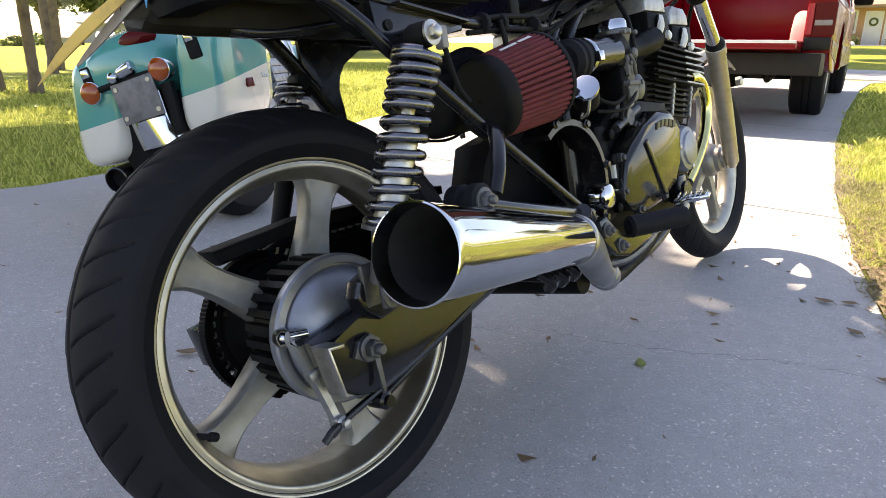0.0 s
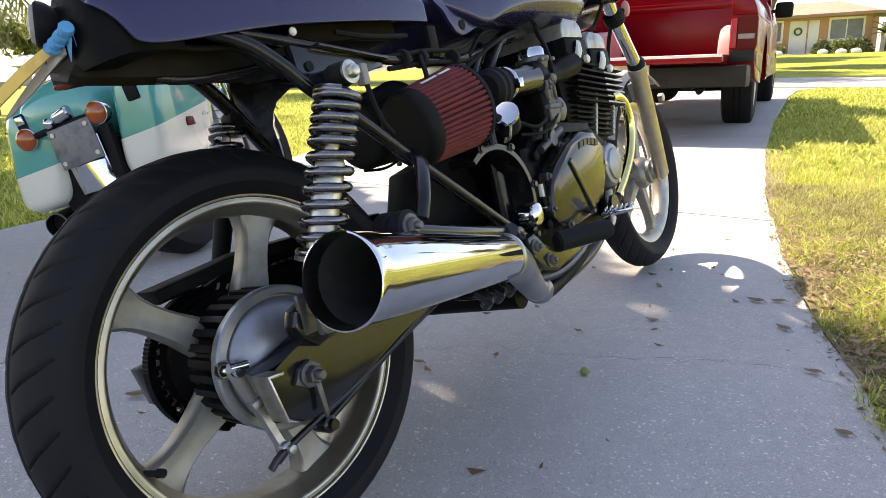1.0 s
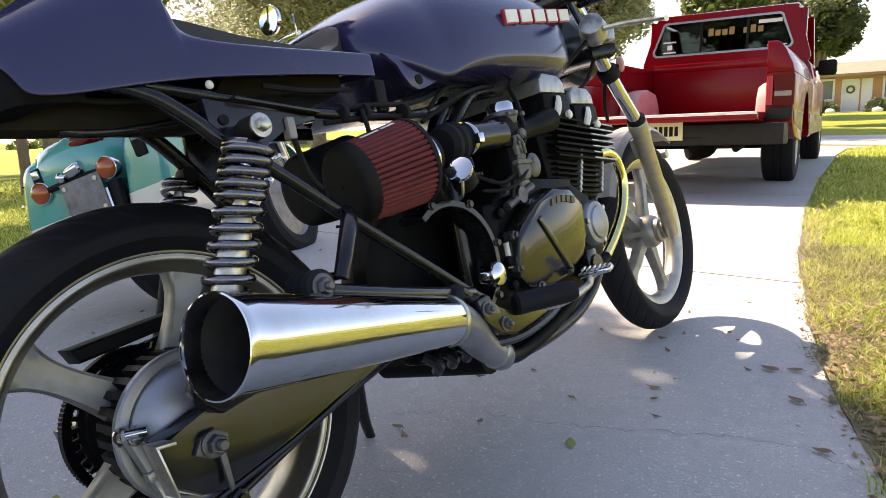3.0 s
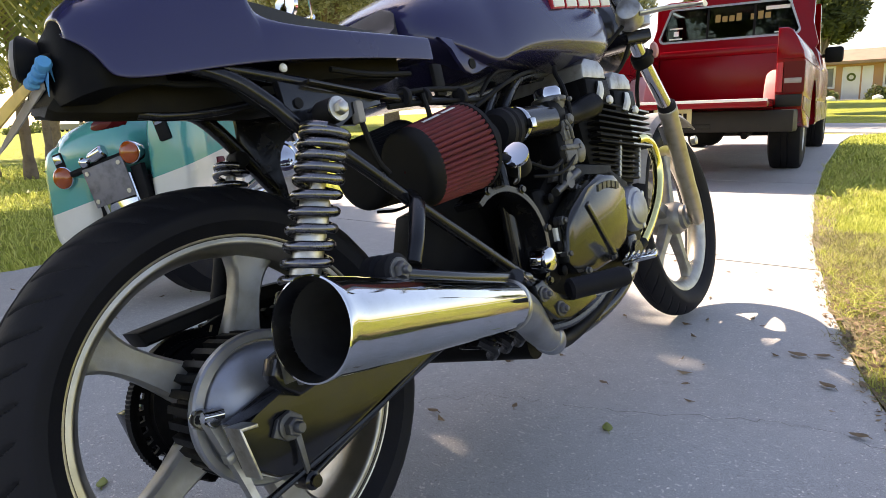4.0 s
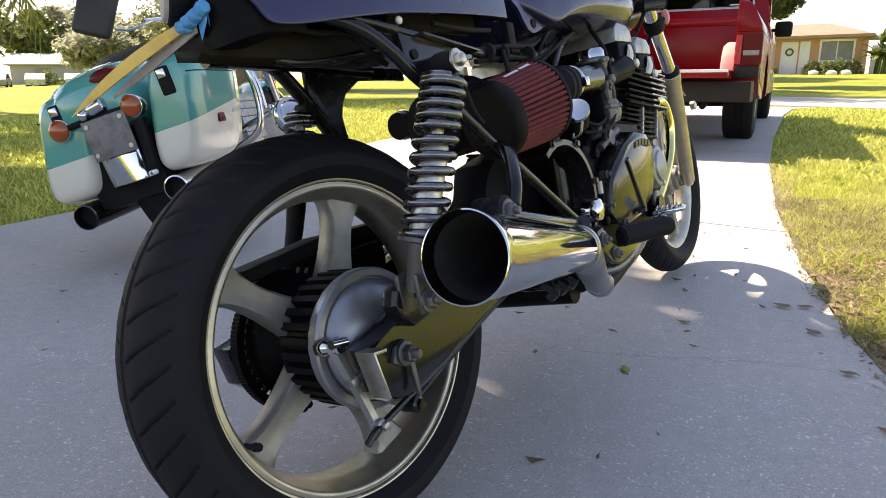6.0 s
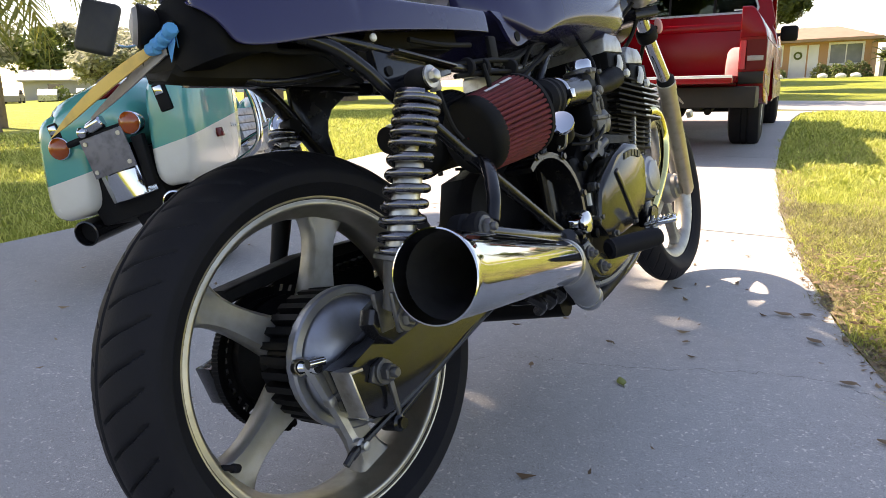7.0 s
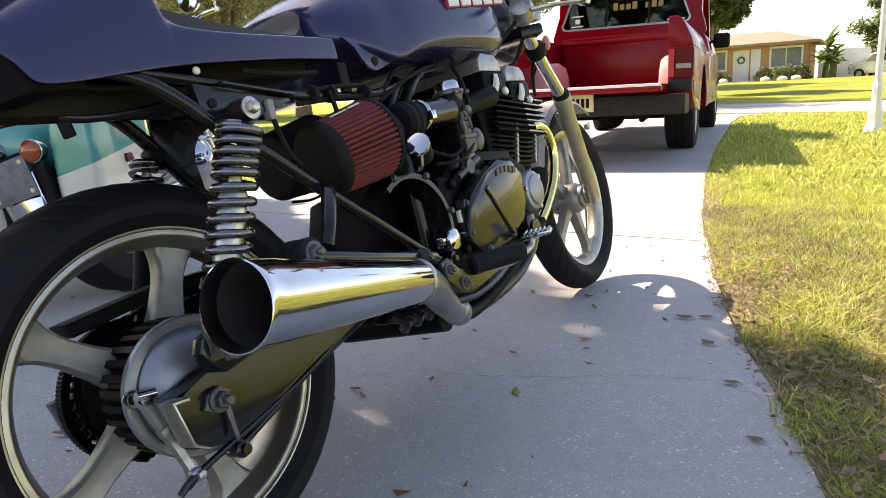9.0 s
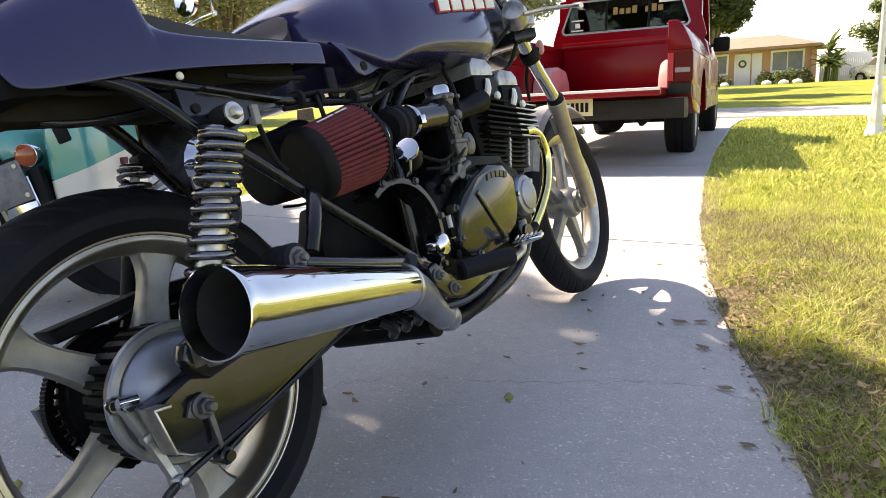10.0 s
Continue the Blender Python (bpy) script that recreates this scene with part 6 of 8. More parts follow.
# --- tank ---
TANK = [(0.346, 0.110, 0.742, 0.764, 0.790), (0.360, 0.160, 0.735, 0.752, 0.822), (0.41, 0.184, 0.722, 0.732, 0.852), (0.455, 0.194, 0.708, 0.717, 0.874), (0.480, 0.197, 0.700, 0.709, 0.882), (0.505, 0.200, 0.702, 0.711, 0.890), (0.54, 0.205, 0.702, 0.728, 0.900), (0.62, 0.210, 0.714, 0.745, 0.915), (0.74, 0.210, 0.716, 0.752, 0.925), (0.86, 0.205, 0.717, 0.758, 0.925), (0.94, 0.180, 0.722, 0.764, 0.912), (0.99, 0.120, 0.74, 0.78, 0.89), (1.015, 0.06, 0.77, 0.80, 0.865)]
bm = bmesh.new()
loops = []
for y, w, zb, zc, zt in TANK:
    h = zt - zc
    half = [(0.30 * w, zb), (0.72 * w, zb), (0.93 * w, zb + 0.45 * (zc - zb)), (0.995 * w, zc - 0.002), (w, zc + 0.004), (w * 1.0, zc + 0.25 * h), (w * 0.95, zc + 0.55 * h), (w * 0.78, zc + 0.85 * h), (w * 0.45, zt - 0.004), (0.15 * w, zt)]
    loops.append([Vector((x, y, z)) for x, z in half] + [Vector((-x, y, z)) for x, z in reversed(half)])
rings(bm, loops)
tank = part("fuel_tank", bm, NAVY, bike, "glossy dark navy fuel tank", sharp=60)
sub = tank.modifiers.new("smooth", "SUBSURF")
sub.levels = sub.render_levels = 2
# badge: a plain white band edged in red, split in five blocks
for k in range(5):
    y0 = 0.665 + 0.054 * k
    bm = bmesh.new()
    prism(bm, [(y0 - 0.002, 0.8025 + 0.007 * k), (y0 + 0.0405, 0.808 + 0.007 * k), (y0 + 0.0405, 0.835 + 0.007 * k), (y0 - 0.002, 0.8295 + 0.007 * k)], 0.2035 - 0.002 * k, 0.2115 - 0.0028 * k, 0.001)
    bdg = part("badge_edge", bm, SIGN_RED, tank, "red badge outline")
    bm = bmesh.new()
    prism(bm, [(y0 + 0.000, 0.805 + 0.007 * k), (y0 + 0.038, 0.810 + 0.007 * k), (y0 + 0.038, 0.833 + 0.007 * k), (y0 + 0.000, 0.828 + 0.007 * k)], 0.2065 - 0.002 * k, 0.2135 - 0.0028 * k, 0.001)
    part("badge_face", bm, WHITE_PAINT, bdg, "white badge block")
bm = bmesh.new()
prism(bm, [(0.366, 0.744), (0.394, 0.729), (0.404, 0.712), (0.417, 0.696), (0.432, 0.691), (0.446, 0.694), (0.472, 0.703), (0.520, 0.711), (0.498, 0.716), (0.456, 0.727), (0.412, 0.744)], 0.172, 0.178, 0.001)
tab = part("tank_tab", bm, NAVY, tank, "painted mounting tab")
bm = bmesh.new()
lathe(bm, [(0.008, 0), (0.008, 0.003)], RX((0.1768, 0.436, 0.707)), 14)
part("tab_hole", bm, BLACK_MATT, tab)

# --- engine ---
bm = bmesh.new()
prism(bm, [(0.46, 0.33), (0.49, 0.29), (0.60, 0.275), (0.80, 0.29), (0.90, 0.36), (0.88, 0.48), (0.80, 0.52), (0.72, 0.52), (0.64, 0.41), (0.50, 0.365)], -0.19, 0.19, 0.015)
prism(bm, [(0.53, 0.40), (0.54, 0.50), (0.60, 0.54), (0.82, 0.52), (0.80, 0.40)], 0.06, 0.19, 0.012)
prism(bm, [(0.50, 0.28), (0.56, 0.225), (0.80, 0.23), (0.84, 0.30)], -0.14, 0.14, 0.015)
CTILT = Matrix.Translation((0.205, 0, 0.42)) @ pose(0, 0, 0, 0, 9, 0) @ Matrix.Translation((-0.205, 0, -0.42))
engine = part("engine", bm, ENGINE_BLACK, bike, "black enamelled four-cylinder engine")
bm = bmesh.new()
prism(bm, [(0.615, 0.488), (0.665, 0.508), (0.72, 0.502), (0.765, 0.470), (0.775, 0.41), (0.76, 0.372), (0.70, 0.345), (0.635, 0.338), (0.57, 0.348), (0.54, 0.372), (0.545, 0.43), (0.565, 0.458)], 0.185, 0.226, 0.009, CTILT)
cover = part("clutch_cover", bm, COVER, engine, "glossy black clutch cover reflecting the grass")
bm = bmesh.new()
prism(bm, [(0.60, 0.46), (0.608, 0.466), (0.715, 0.352), (0.705, 0.348)], 0.220, 0.231, 0.002, CTILT)
part("cover_rib", bm, COVER, cover)
for k in range(5):
    bm = bmesh.new()
    prism(bm, [(0.648 + 0.017 * k, 0.478 + 0.004 * math.sin(0.8 * k)), (0.660 + 0.017 * k, 0.478 + 0.004 * math.sin(0.8 * k + 0.6)), (0.660 + 0.017 * k, 0.490 + 0.004 * math.sin(0.8 * k + 0.6)), (0.648 + 0.017 * k, 0.490 + 0.004 * math.sin(0.8 * k))], 0.224, 0.2285, 0, CTILT)
    part("cast_mark", bm, LETTER_GREY, cover)
for y, z in ((0.552, 0.44), (0.548, 0.385), (0.60, 0.346), (0.70, 0.352), (0.763, 0.40), (0.757, 0.468), (0.62, 0.486)):
    bm = bmesh.new()
    lathe(bm, [(0.008, -0.01), (0.008, 0.003), (0.0052, 0.004), (0.0052, 0.008), (0.004, 0.009)], RX((0.212, y, z)), 10)
    part("cover_bolt", bm, DARK_ALLOY, cover)
bm = bmesh.new()
lathe(bm, [(0.046, -0.06), (0.046, 0.0), (0.042, 0.008), (0.034, 0.010), (0.032, 0.014), (0.02, 0.017), (0.002, 0.018)], Matrix.Translation((0.200, 0.855, 0.423)) @ pose(0, 0, 0, 0, 90, 0), 40)
pul = part("pulser_cover", bm, DRUM, engine, "round grey alloy pulser cover")
for a in (40, 170, 290):
    bm = bmesh.new()
    lathe(bm, [(0.006, 0), (0.006, 0.006), (0.004, 0.007)], RX((0.204, 0.855 + 0.040 * math.cos(radians(a)), 0.423 + 0.040 * math.sin(radians(a)))), 8)
    part("cover_screw", bm, STEEL, pul)
# round black guard behind the clutch cover
bm = bmesh.new()
loops = []
for k in range(22):
    a = radians(-70 + 9.3 * k)
    c = Vector((0.19, 0.405 + 0.098 * math.cos(a), 0.418 + 0.092 * math.sin(a)))
    rad = Vector((0, math.cos(a), math.sin(a)))
    loops.append([c + Vector((0.018, 0, 0)) + rad * 0.005, c + Vector((0.018, 0, 0)) - rad * 0.004, c + Vector((-0.03, 0, 0)) - rad * 0.005, c + Vector((-0.03, 0, 0)) + rad * 0.006])
rings(bm, loops)
for a in (-40, 10, 60, 110):
    c = (0.205, 0.405 + 0.105 * math.cos(radians(a)), 0.418 + 0.099 * math.sin(radians(a)))
    lathe(bm, [(0.007, -0.02), (0.007, 0.004), (0.005, 0.005), (0.005, 0.008)], RX(c), 10)
part("drive_cover_ring", bm, BLACK_FRAME, engine, "black curved side cover ring")
# black disc and case wall closing the inside of the cover ring
bm = bmesh.new()
lathe(bm, [(0.094, -0.03), (0.094, 0.0), (0.070, 0.006), (0.045, 0.004), (0.002, 0.008)], RX((0.105, 0.405, 0.418)), 40)
prism(bm, [(0.30, 0.36), (0.33, 0.335), (0.52, 0.31), (0.56, 0.36), (0.56, 0.50), (0.50, 0.53), (0.36, 0.50)], 0.02, 0.100, 0.010)
part("gearbox_case", bm, ENGINE_BLACK, engine, "black gearbox side")
bm = bmesh.new()
lathe(bm, [(0.021, -0.02), (0.021, 0.0), (0.018, 0.006), (0.010, 0.009), (0.002, 0.010)], Matrix.Translation((0.216, 0.479, 0.388)) @ pose(0, 0, 0, 0, 90, 0), 32)
part("chrome_plug", bm, CHROME, engine, "domed chrome pivot cap")
bm = bmesh.new()
block(bm, (0.15, 0.50, 0.34), (0.20, 0.545, 0.50), 0.012)
for z in (0.36, 0.40, 0.44, 0.48):
    lathe(bm, [(0.009, 0), (0.009, 0.012), (0.006, 0.014)], RX((0.197, 0.535, z)), 8)
part("case_flange", bm, ENGINE_BLACK, engine)
bm = bmesh.new()
block(bm, (0.198, 0.536, 0.388), (0.206, 0.544, 0.442), 0.002)
part("sight_strip", bm, WHITE_PAINT, engine, "bright oil sight strip")
# kick-down lever boss and clutch arm
bm = bmesh.new()
prism(bm, [(0.565, 0.505), (0.60, 0.545), (0.635, 0.555), (0.66, 0.52), (0.64, 0.50)], 0.15, 0.20, 0.006)
lathe(bm, [(0.022, 0), (0.022, 0.02), (0.016, 0.024)], RX((0.185, 0.668, 0.552)), 18)
tube(bm, [(0.205, 0.56, 0.488), (0.208, 0.60, 0.503), (0.208, 0.64, 0.515)], 0.008, 10, 3)
lathe(bm, [(0.014, -0.008), (0.014, 0.010)], RX((0.205, 0.60, 0.503)), 14)
part("clutch_arm", bm, DARK_ALLOY, engine, "cast clutch release arm")
bm = bmesh.new()
tube(bm, [(0.21, 0.572, 0.50), (0.212, 0.60, 0.56), (0.215, 0.64, 0.60), (0.205, 0.655, 0.66), (0.18, 0.68, 0.70), (0.12, 0.80, 0.74)], 0.0042, 8, 6)
tube(bm, [(0.20, 0.50, 0.545), (0.215, 0.545, 0.528), (0.21, 0.60, 0.545), (0.19, 0.635, 0.565)], 0.0035, 8, 6)
part("clutch_cable", bm, BLACK_MATT, engine)
# cylinder block and head with cooling fins
bm = bmesh.new()
prism(bm, [(0.78, 0.50), (0.96, 0.47), (1.0, 0.60), (1.02, 0.66), (0.80, 0.70), (0.76, 0.62)], -0.165, 0.165, 0.008)
part("cylinder_core", bm, ENGINE_BLACK, engine)
for k in range(7):
    bm = bmesh.new()
    z = 0.640 - 0.0125 * k
    prism(bm, [(0.80 - 0.002 * k, z), (0.80 - 0.002 * k, z + 0.005), (1.035 - 0.002 * k, z - 0.021), (1.035 - 0.002 * k, z - 0.026)], -0.19, 0.192, 0.0012)
    part("head_fin", bm, ENGINE_BLACK, engine)
    bm = bmesh.new()
    block(bm, (0.150, 1.031 - 0.002 * k, z - 0.0255), (0.1925, 1.0365 - 0.002 * k, z - 0.0205), 0.001)
    block(bm, (0.1915, 0.93, z - 0.013), (0.1930, 1.036 - 0.002 * k, z - 0.010), 0, Matrix.Translation((0, 0.93, z - 0.0115)) @ pose(0, 0, 0, -6.3, 0, 0) @ Matrix.Translation((0, -0.93, 0.0115 - z)))
    part("head_fin_edge", bm, ENGINE_GREY, engine, "bare alloy fin edge")
for k in range(9):
    bm = bmesh.new()
    z = 0.572 - 0.0105 * k
    prism(bm, [(0.80 - 0.002 * k, z + 0.012), (0.80 - 0.002 * k, z + 0.016), (0.995 - 0.005 * k, z - 0.005), (0.995 - 0.005 * k, z - 0.009)], -0.178, 0.180, 0.001)
    part("cylinder_fin", bm, ENGINE_BLACK, engine)
for k in range(9):
    z = 0.572 - 0.0105 * k
    for y in (0.90 - 0.005 * k, 0.995 - 0.005 * k):
        bm = bmesh.new()
        block(bm, (0.170, y - 0.004, z - 0.007), (0.182, y + 0.004, z + 0.004), 0.0015)
        part("fin_edge", bm, ENGINE_GREY, engine, "bare alloy fin edge")
bm = bmesh.new()
prism(bm, [(0.765, 0.640), (0.775, 0.690), (0.80, 0.712), (0.87, 0.712), (0.885, 0.69), (0.98, 0.688), (1.01, 0.67), (1.015, 0.63)], -0.175, 0.175, 0.008)
part("cylinder_head", bm, ENGINE_BLACK, engine)
for y0, y1, z0, z1, d in ((0.775, 0.872, 0.690, 0.730, 0.0), (0.888, 0.985, 0.668, 0.706, 0.0)):
    bm = bmesh.new()
    prism(bm, [(y0, z0), (y0 + 0.004, z1 - 0.012), (y0 + 0.02, z1), (y1 - 0.02, z1 - 0.004), (y1 - 0.002, z1 - 0.018), (y1, z0)], -0.17, 0.186, 0.006)
    cap_ = part("cam_cover", bm, ENGINE_GREY, engine, "bare alloy cam cover")
    bm = bmesh.new()
    prism(bm, [(y0 - 0.004, z0 - 0.05), (y0, z0), (y1, z0 - 0.002), (y1 + 0.004, z0 - 0.05)], 0.10, 0.19, 0.008)
    lathe(bm, [(0.020, 0), (0.020, 0.006), (0.014, 0.008)], RX((0.188, (y0 + y1) / 2, z0 - 0.025)), 18)
    part("cam_end", bm, ENGINE_BLACK, cap_)
    bm = bmesh.new()
    tube(bm, [(0.192, y0 + 0.03, z0 - 0.045), (0.197, y0 + 0.035, z0 - 0.03), (0.192, y0 + 0.045, z0 - 0.012)], 0.0075, 8, 3)
    lathe(bm, [(0.009, 0), (0.009, 0.007), (0.006, 0.009)], RX((0.19, y1 - 0.02, z0 - 0.045)), 6)
    part("spark_plug_cap", bm, WHITE_PAINT, cap_, "pale spark plug end")

# --- carburettors and pod filters ---
def carburettor(x, name="carburettor"):
    bm = bmesh.new()
    tube(bm, [(x, 0.475, 0.604), (x, 0.53, 0.608), (x, 0.58, 0.610)], [0.027, 0.025, 0.026], 20, 3)
    block(bm, (x - 0.024, 0.570, 0.585), (x + 0.024, 0.625, 0.640), 0.008)
    block(bm, (x - 0.022, 0.580, 0.530), (x + 0.022, 0.635, 0.588), 0.010)
    tube(bm, [(x, 0.62, 0.612), (x, 0.68, 0.618), (x, 0.72, 0.625), (x, 0.77, 0.635)], [0.019, 0.018, 0.021, 0.023], 16, 3)
    c = part(name, bm, ENGINE_BLACK, bike, "black and grey alloy carburettor")
    bm = bmesh.new()
    lathe(bm, [(0.026, 0.0), (0.030, 0.004), (0.030, 0.010), (0.024, 0.013)], Matrix.Translation((x, 0.612, 0.636)), 24)
    part("top_flange", bm, DARK_ALLOY, c)
    bm = bmesh.new()
    lathe(bm, [(0.0235, 0.0), (0.0235, 0.012), (0.020, 0.017), (0.002, 0.019)], Matrix.Translation((x, 0.612, 0.648)), 28)
    part("chrome_cap", bm, CHROME, c, "chrome carburettor cap")
    bm = bmesh.new()
    lathe(bm, [(0.025, 0.0), (0.022, -0.012), (0.016, -0.020), (0.015, -0.034)], Matrix.Translation((x + 0.002, 0.612, 0.637)), 20)
    block(bm, (x + 0.004, 0.600, 0.560), (x + 0.024, 0.630, 0.612), 0.006)
    block(bm, (x + 0.006, 0.596, 0.570), (x + 0.028, 0.606, 0.604), 0.003)
    lathe(bm, [(0.008, 0), (0.009, 0.004), (0.009, 0.010), (0.006, 0.013)], RX((x + 0.020, 0.622, 0.606)), 14)
    part("slide_body", bm, CARB_GREY, c, "dull grey slide housing")
    bm = bmesh.new()
    block(bm, (x - 0.02, 0.586, 0.554), (x + 0.030, 0.642, 0.562), 0.002)
    prism(bm, [(0.594, 0.556), (0.598, 0.534), (0.610, 0.526), (0.626, 0.528), (0.634, 0.540), (0.636, 0.556)], x - 0.016, x + 0.026, 0.005)
    lathe(bm, [(0.006, 0), (0.006, -0.012), (0.004, -0.014)], Matrix.Translation((x + 0.008, 0.616, 0.528)), 10)
    part("float_bowl", bm, CARB_GREY, c, "grey float bowl")
    bm = bmesh.new()
    tube(bm, [(x + 0.004, 0.500, 0.606), (x + 0.004, 0.540, 0.609), (x + 0.004, 0.585, 0.611)], [0.0262, 0.0256, 0.0262], 24, 3)
    part("intake_sleeve", bm, BLACK_GLOSS, c, "glossy black intake sleeve")
    bm = bmesh.new()
    tube(bm, [(x + 0.012, 0.50, 0.520), (x + 0.028, 0.54, 0.516), (x + 0.030, 0.585, 0.526), (x + 0.020, 0.640, 0.552)], 0.003, 8, 5)
    part("drain_hose", bm, BLACK_MATT, c)
    for y, z in ((0.592, 0.640), (0.634, 0.640), (0.590, 0.558), (0.638, 0.558), (0.604, 0.590)):
        bm = bmesh.new()
        lathe(bm, [(0.0042, 0), (0.0042, 0.005), (0.003, 0.006)], RX((x + 0.026, y, z)), 8)
        part("screw", bm, CARB_GREY, c)
    bm = bmesh.new()
    tube(bm, [(x + 0.028, 0.604, 0.604), (x + 0.031, 0.612, 0.590), (x + 0.028, 0.620, 0.572)], 0.0032, 8, 3)
    part("linkage", bm, CARB_GREY, c)
    bm = bmesh.new()
    lathe(bm, [(0.0285, -0.006), (0.030, -0.004), (0.030, 0.004), (0.0285, 0.006)], axis((x, 0.495, 0.606), (x, 0.6, 0.61)), 28)
    box(bm, (0.012, 0.014, 0.016), Matrix.Translation((x + 0.030, 0.495, 0.602)), 0.002)
    part("hose_clamp", bm, CHROME, c, "bright hose clamp")
    if x < 0:
        return
    bm = bmesh.new()
    lathe(bm, [(0.026, -0.03), (0.034, -0.022), (0.034, -0.014), (0.030, -0.012), (0.035, -0.006), (0.035, 0.003), (0.029, 0.008)], axis((x, 0.465, 0.600), (x, 0.6, 0.61)), 28)
    part("rubber_boot", bm, RUBBER, c)


carburettor(0.195)
carburettor(0.08)
carburettor(-0.05)
carburettor(-0.17)


def pod_filter(cap_at, neck_at, r_cap, r_neck, label, mat=PLEAT):
    """A conical filter: a ring of folded gauze between a rubber end cap and a neck."""
    m, ln = axis(cap_at, neck_at), (Vector(neck_at) - Vector(cap_at)).length
    bm = bmesh.new()
    n, loops = 46, []
    for h, r in ((0.02, r_cap), (0.3, r_cap + (r_neck - r_cap) * 0.35), (0.6, r_cap + (r_neck - r_cap) * 0.7), (0.86, r_neck)):
        loop = []
        for k in range(n):
            for f, d in ((0.0, -0.004), (0.22, 0.0022), (0.5, 0.0032), (0.78, 0.0022)):
                a = 2 * math.pi * (k + f) / n
                loop.append(m @ Vector(((r + d) * math.cos(a), (r + d) * math.sin(a), h * ln)))
        loops.append(loop)
    rings(bm, loops)
    pod = part("air_filter", bm, mat, bike, label, sharp=60)
    bm = bmesh.new()
    lathe(bm, [(0.002, -0.010), (r_cap * 0.80, -0.009), (r_cap * 0.98, -0.008), (r_cap * 1.05, -0.003), (r_cap * 1.075, 0.004), (r_cap * 1.07, 0.013), (r_cap * 0.94, 0.014)], m, 56, cap=False)
    part("end_cap", bm, BLACK_MATT, pod, "black rubber end cap", sharp=60)
    bm = bmesh.new()
    lathe(bm, [(r_neck * 0.98, 0.85 * ln), (r_neck * 1.07, 0.86 * ln), (r_neck * 1.07, 0.91 * ln), (r_neck * 0.9, 0.94 * ln), (r_neck * 0.52, 0.96 * ln), (r_neck * 0.48, 1.22 * ln)], m, 48)
    part("neck", bm, RUBBER, pod, sharp=50)
    bm = bmesh.new()
    lathe(bm, [(r_neck * 0.54, 1.01 * ln), (r_neck * 0.58, 1.02 * ln), (r_neck * 0.58, 1.13 * ln), (r_neck * 0.54, 1.14 * ln)], m, 40)
    part("neck_clamp", bm, CHROME, pod, "bright band clamp")
    return pod, m, ln


pod, pm, pl = pod_filter((0.182, 0.246, 0.557), (0.206, 0.364, 0.580), 0.052, 0.059, "red pleated conical air filter with a black cap")
bm = bmesh.new()
for k, (a0, a1) in enumerate(((0.0, 0.16), (0.18, 0.30))):
    lo, hi = [], []
    for i in range(7):
        a = 1.95 + 0.10 * (i / 6 - 0.5)
        for lst, h in ((lo, 0.24 + a0 * 1.6), (hi, 0.24 + a1 * 1.6)):
            r = 0.0550 + 0.0105 * h
            lst.append(pm @ Vector((r * math.cos(a), r * math.sin(a), h * pl)))
    va, vb = [bm.verts.new(v) for v in lo], [bm.verts.new(v) for v in hi]
    for i in range(6):
        bm.faces.new((va[i], va[i + 1], vb[i + 1], vb[i]))
part("label_bars", bm, WHITE_PAINT, pod, "small pale label bars")
# second filter, its folds in the black tyre material
pod_filter((0.072, 0.262, 0.570), (0.080, 0.365, 0.586), 0.050, 0.058, "black conical air filter with a black cap", RUBBER)
# crankcase breather
BR = Vector((0.238, 0.412, 0.556))
bm = bmesh.new()
mm = axis(BR + Vector((-0.016, 0.030, -0.022)), BR)
lathe(bm, [(0.015, 0.0), (0.0195, 0.004), (0.0195, 0.034), (0.017, 0.038)], mm, 28)
breather = part("breather_filter", bm, BLACK_MATT, bike, "small black crankcase breather filter")
bm = bmesh.new()
lathe(bm, [(0.0205, 0.034), (0.0212, 0.037), (0.0205, 0.041), (0.016, 0.0425), (0.002, 0.043)], mm, 32)
part("breather_cap", bm, CHROME, breather, "bright chrome breather cap")
bm = bmesh.new()
tube(bm, [BR + Vector((0.012, -0.012, -0.020)), BR + Vector((0.004, -0.008, -0.038)), BR + Vector((-0.018, 0.012, -0.042)), BR + Vector((-0.022, 0.03, -0.03))], 0.0022, 6, 5)
part("breather_spring_clip", bm, STEEL, breather)

# --- footpeg, pedal and brackets on the right; stand on the left ---
for s in (1, -1):
    bm = bmesh.new()
    prism(bm, [(0.362, 0.368), (0.372, 0.336), (0.405, 0.308), (0.44, 0.300), (0.53, 0.312), (0.525, 0.322), (0.45, 0.325), (0.405, 0.345), (0.385, 0.372)], min(s * 0.245, s * 0.262), max(s * 0.245, s * 0.262), 0.004)
    brk = part("peg_bracket", bm, COVER, bike, "glossy black peg bracket")
    bm = bmesh.new()
    for y, z in ((0.378, 0.352), (0.415, 0.322)):
        bolt(bm, RX((s * 0.262, y, z)) if s > 0 else Matrix.Translation((s * 0.262, y, z)) @ pose(0, 0, 0, 0, -90, 0), 0.008, 0.008)
    part("bracket_bolts", bm, DARK_ALLOY, brk)
    bm = bmesh.new()
    lathe(bm, [(0.012, 0.0), (0.017, 0.004)] + [(0.0168 if i % 2 else 0.0160, 0.006 + 0.0045 * i) for i in range(20)] + [(0.014, 0.102)], axis((s * 0.262, 0.445, 0.343), (s * 0.318, 0.535, 0.342)), 18)
    part("rubber_footpeg", bm, RUBBER, bike, "black ribbed rubber footpeg")
bm = bmesh.new()
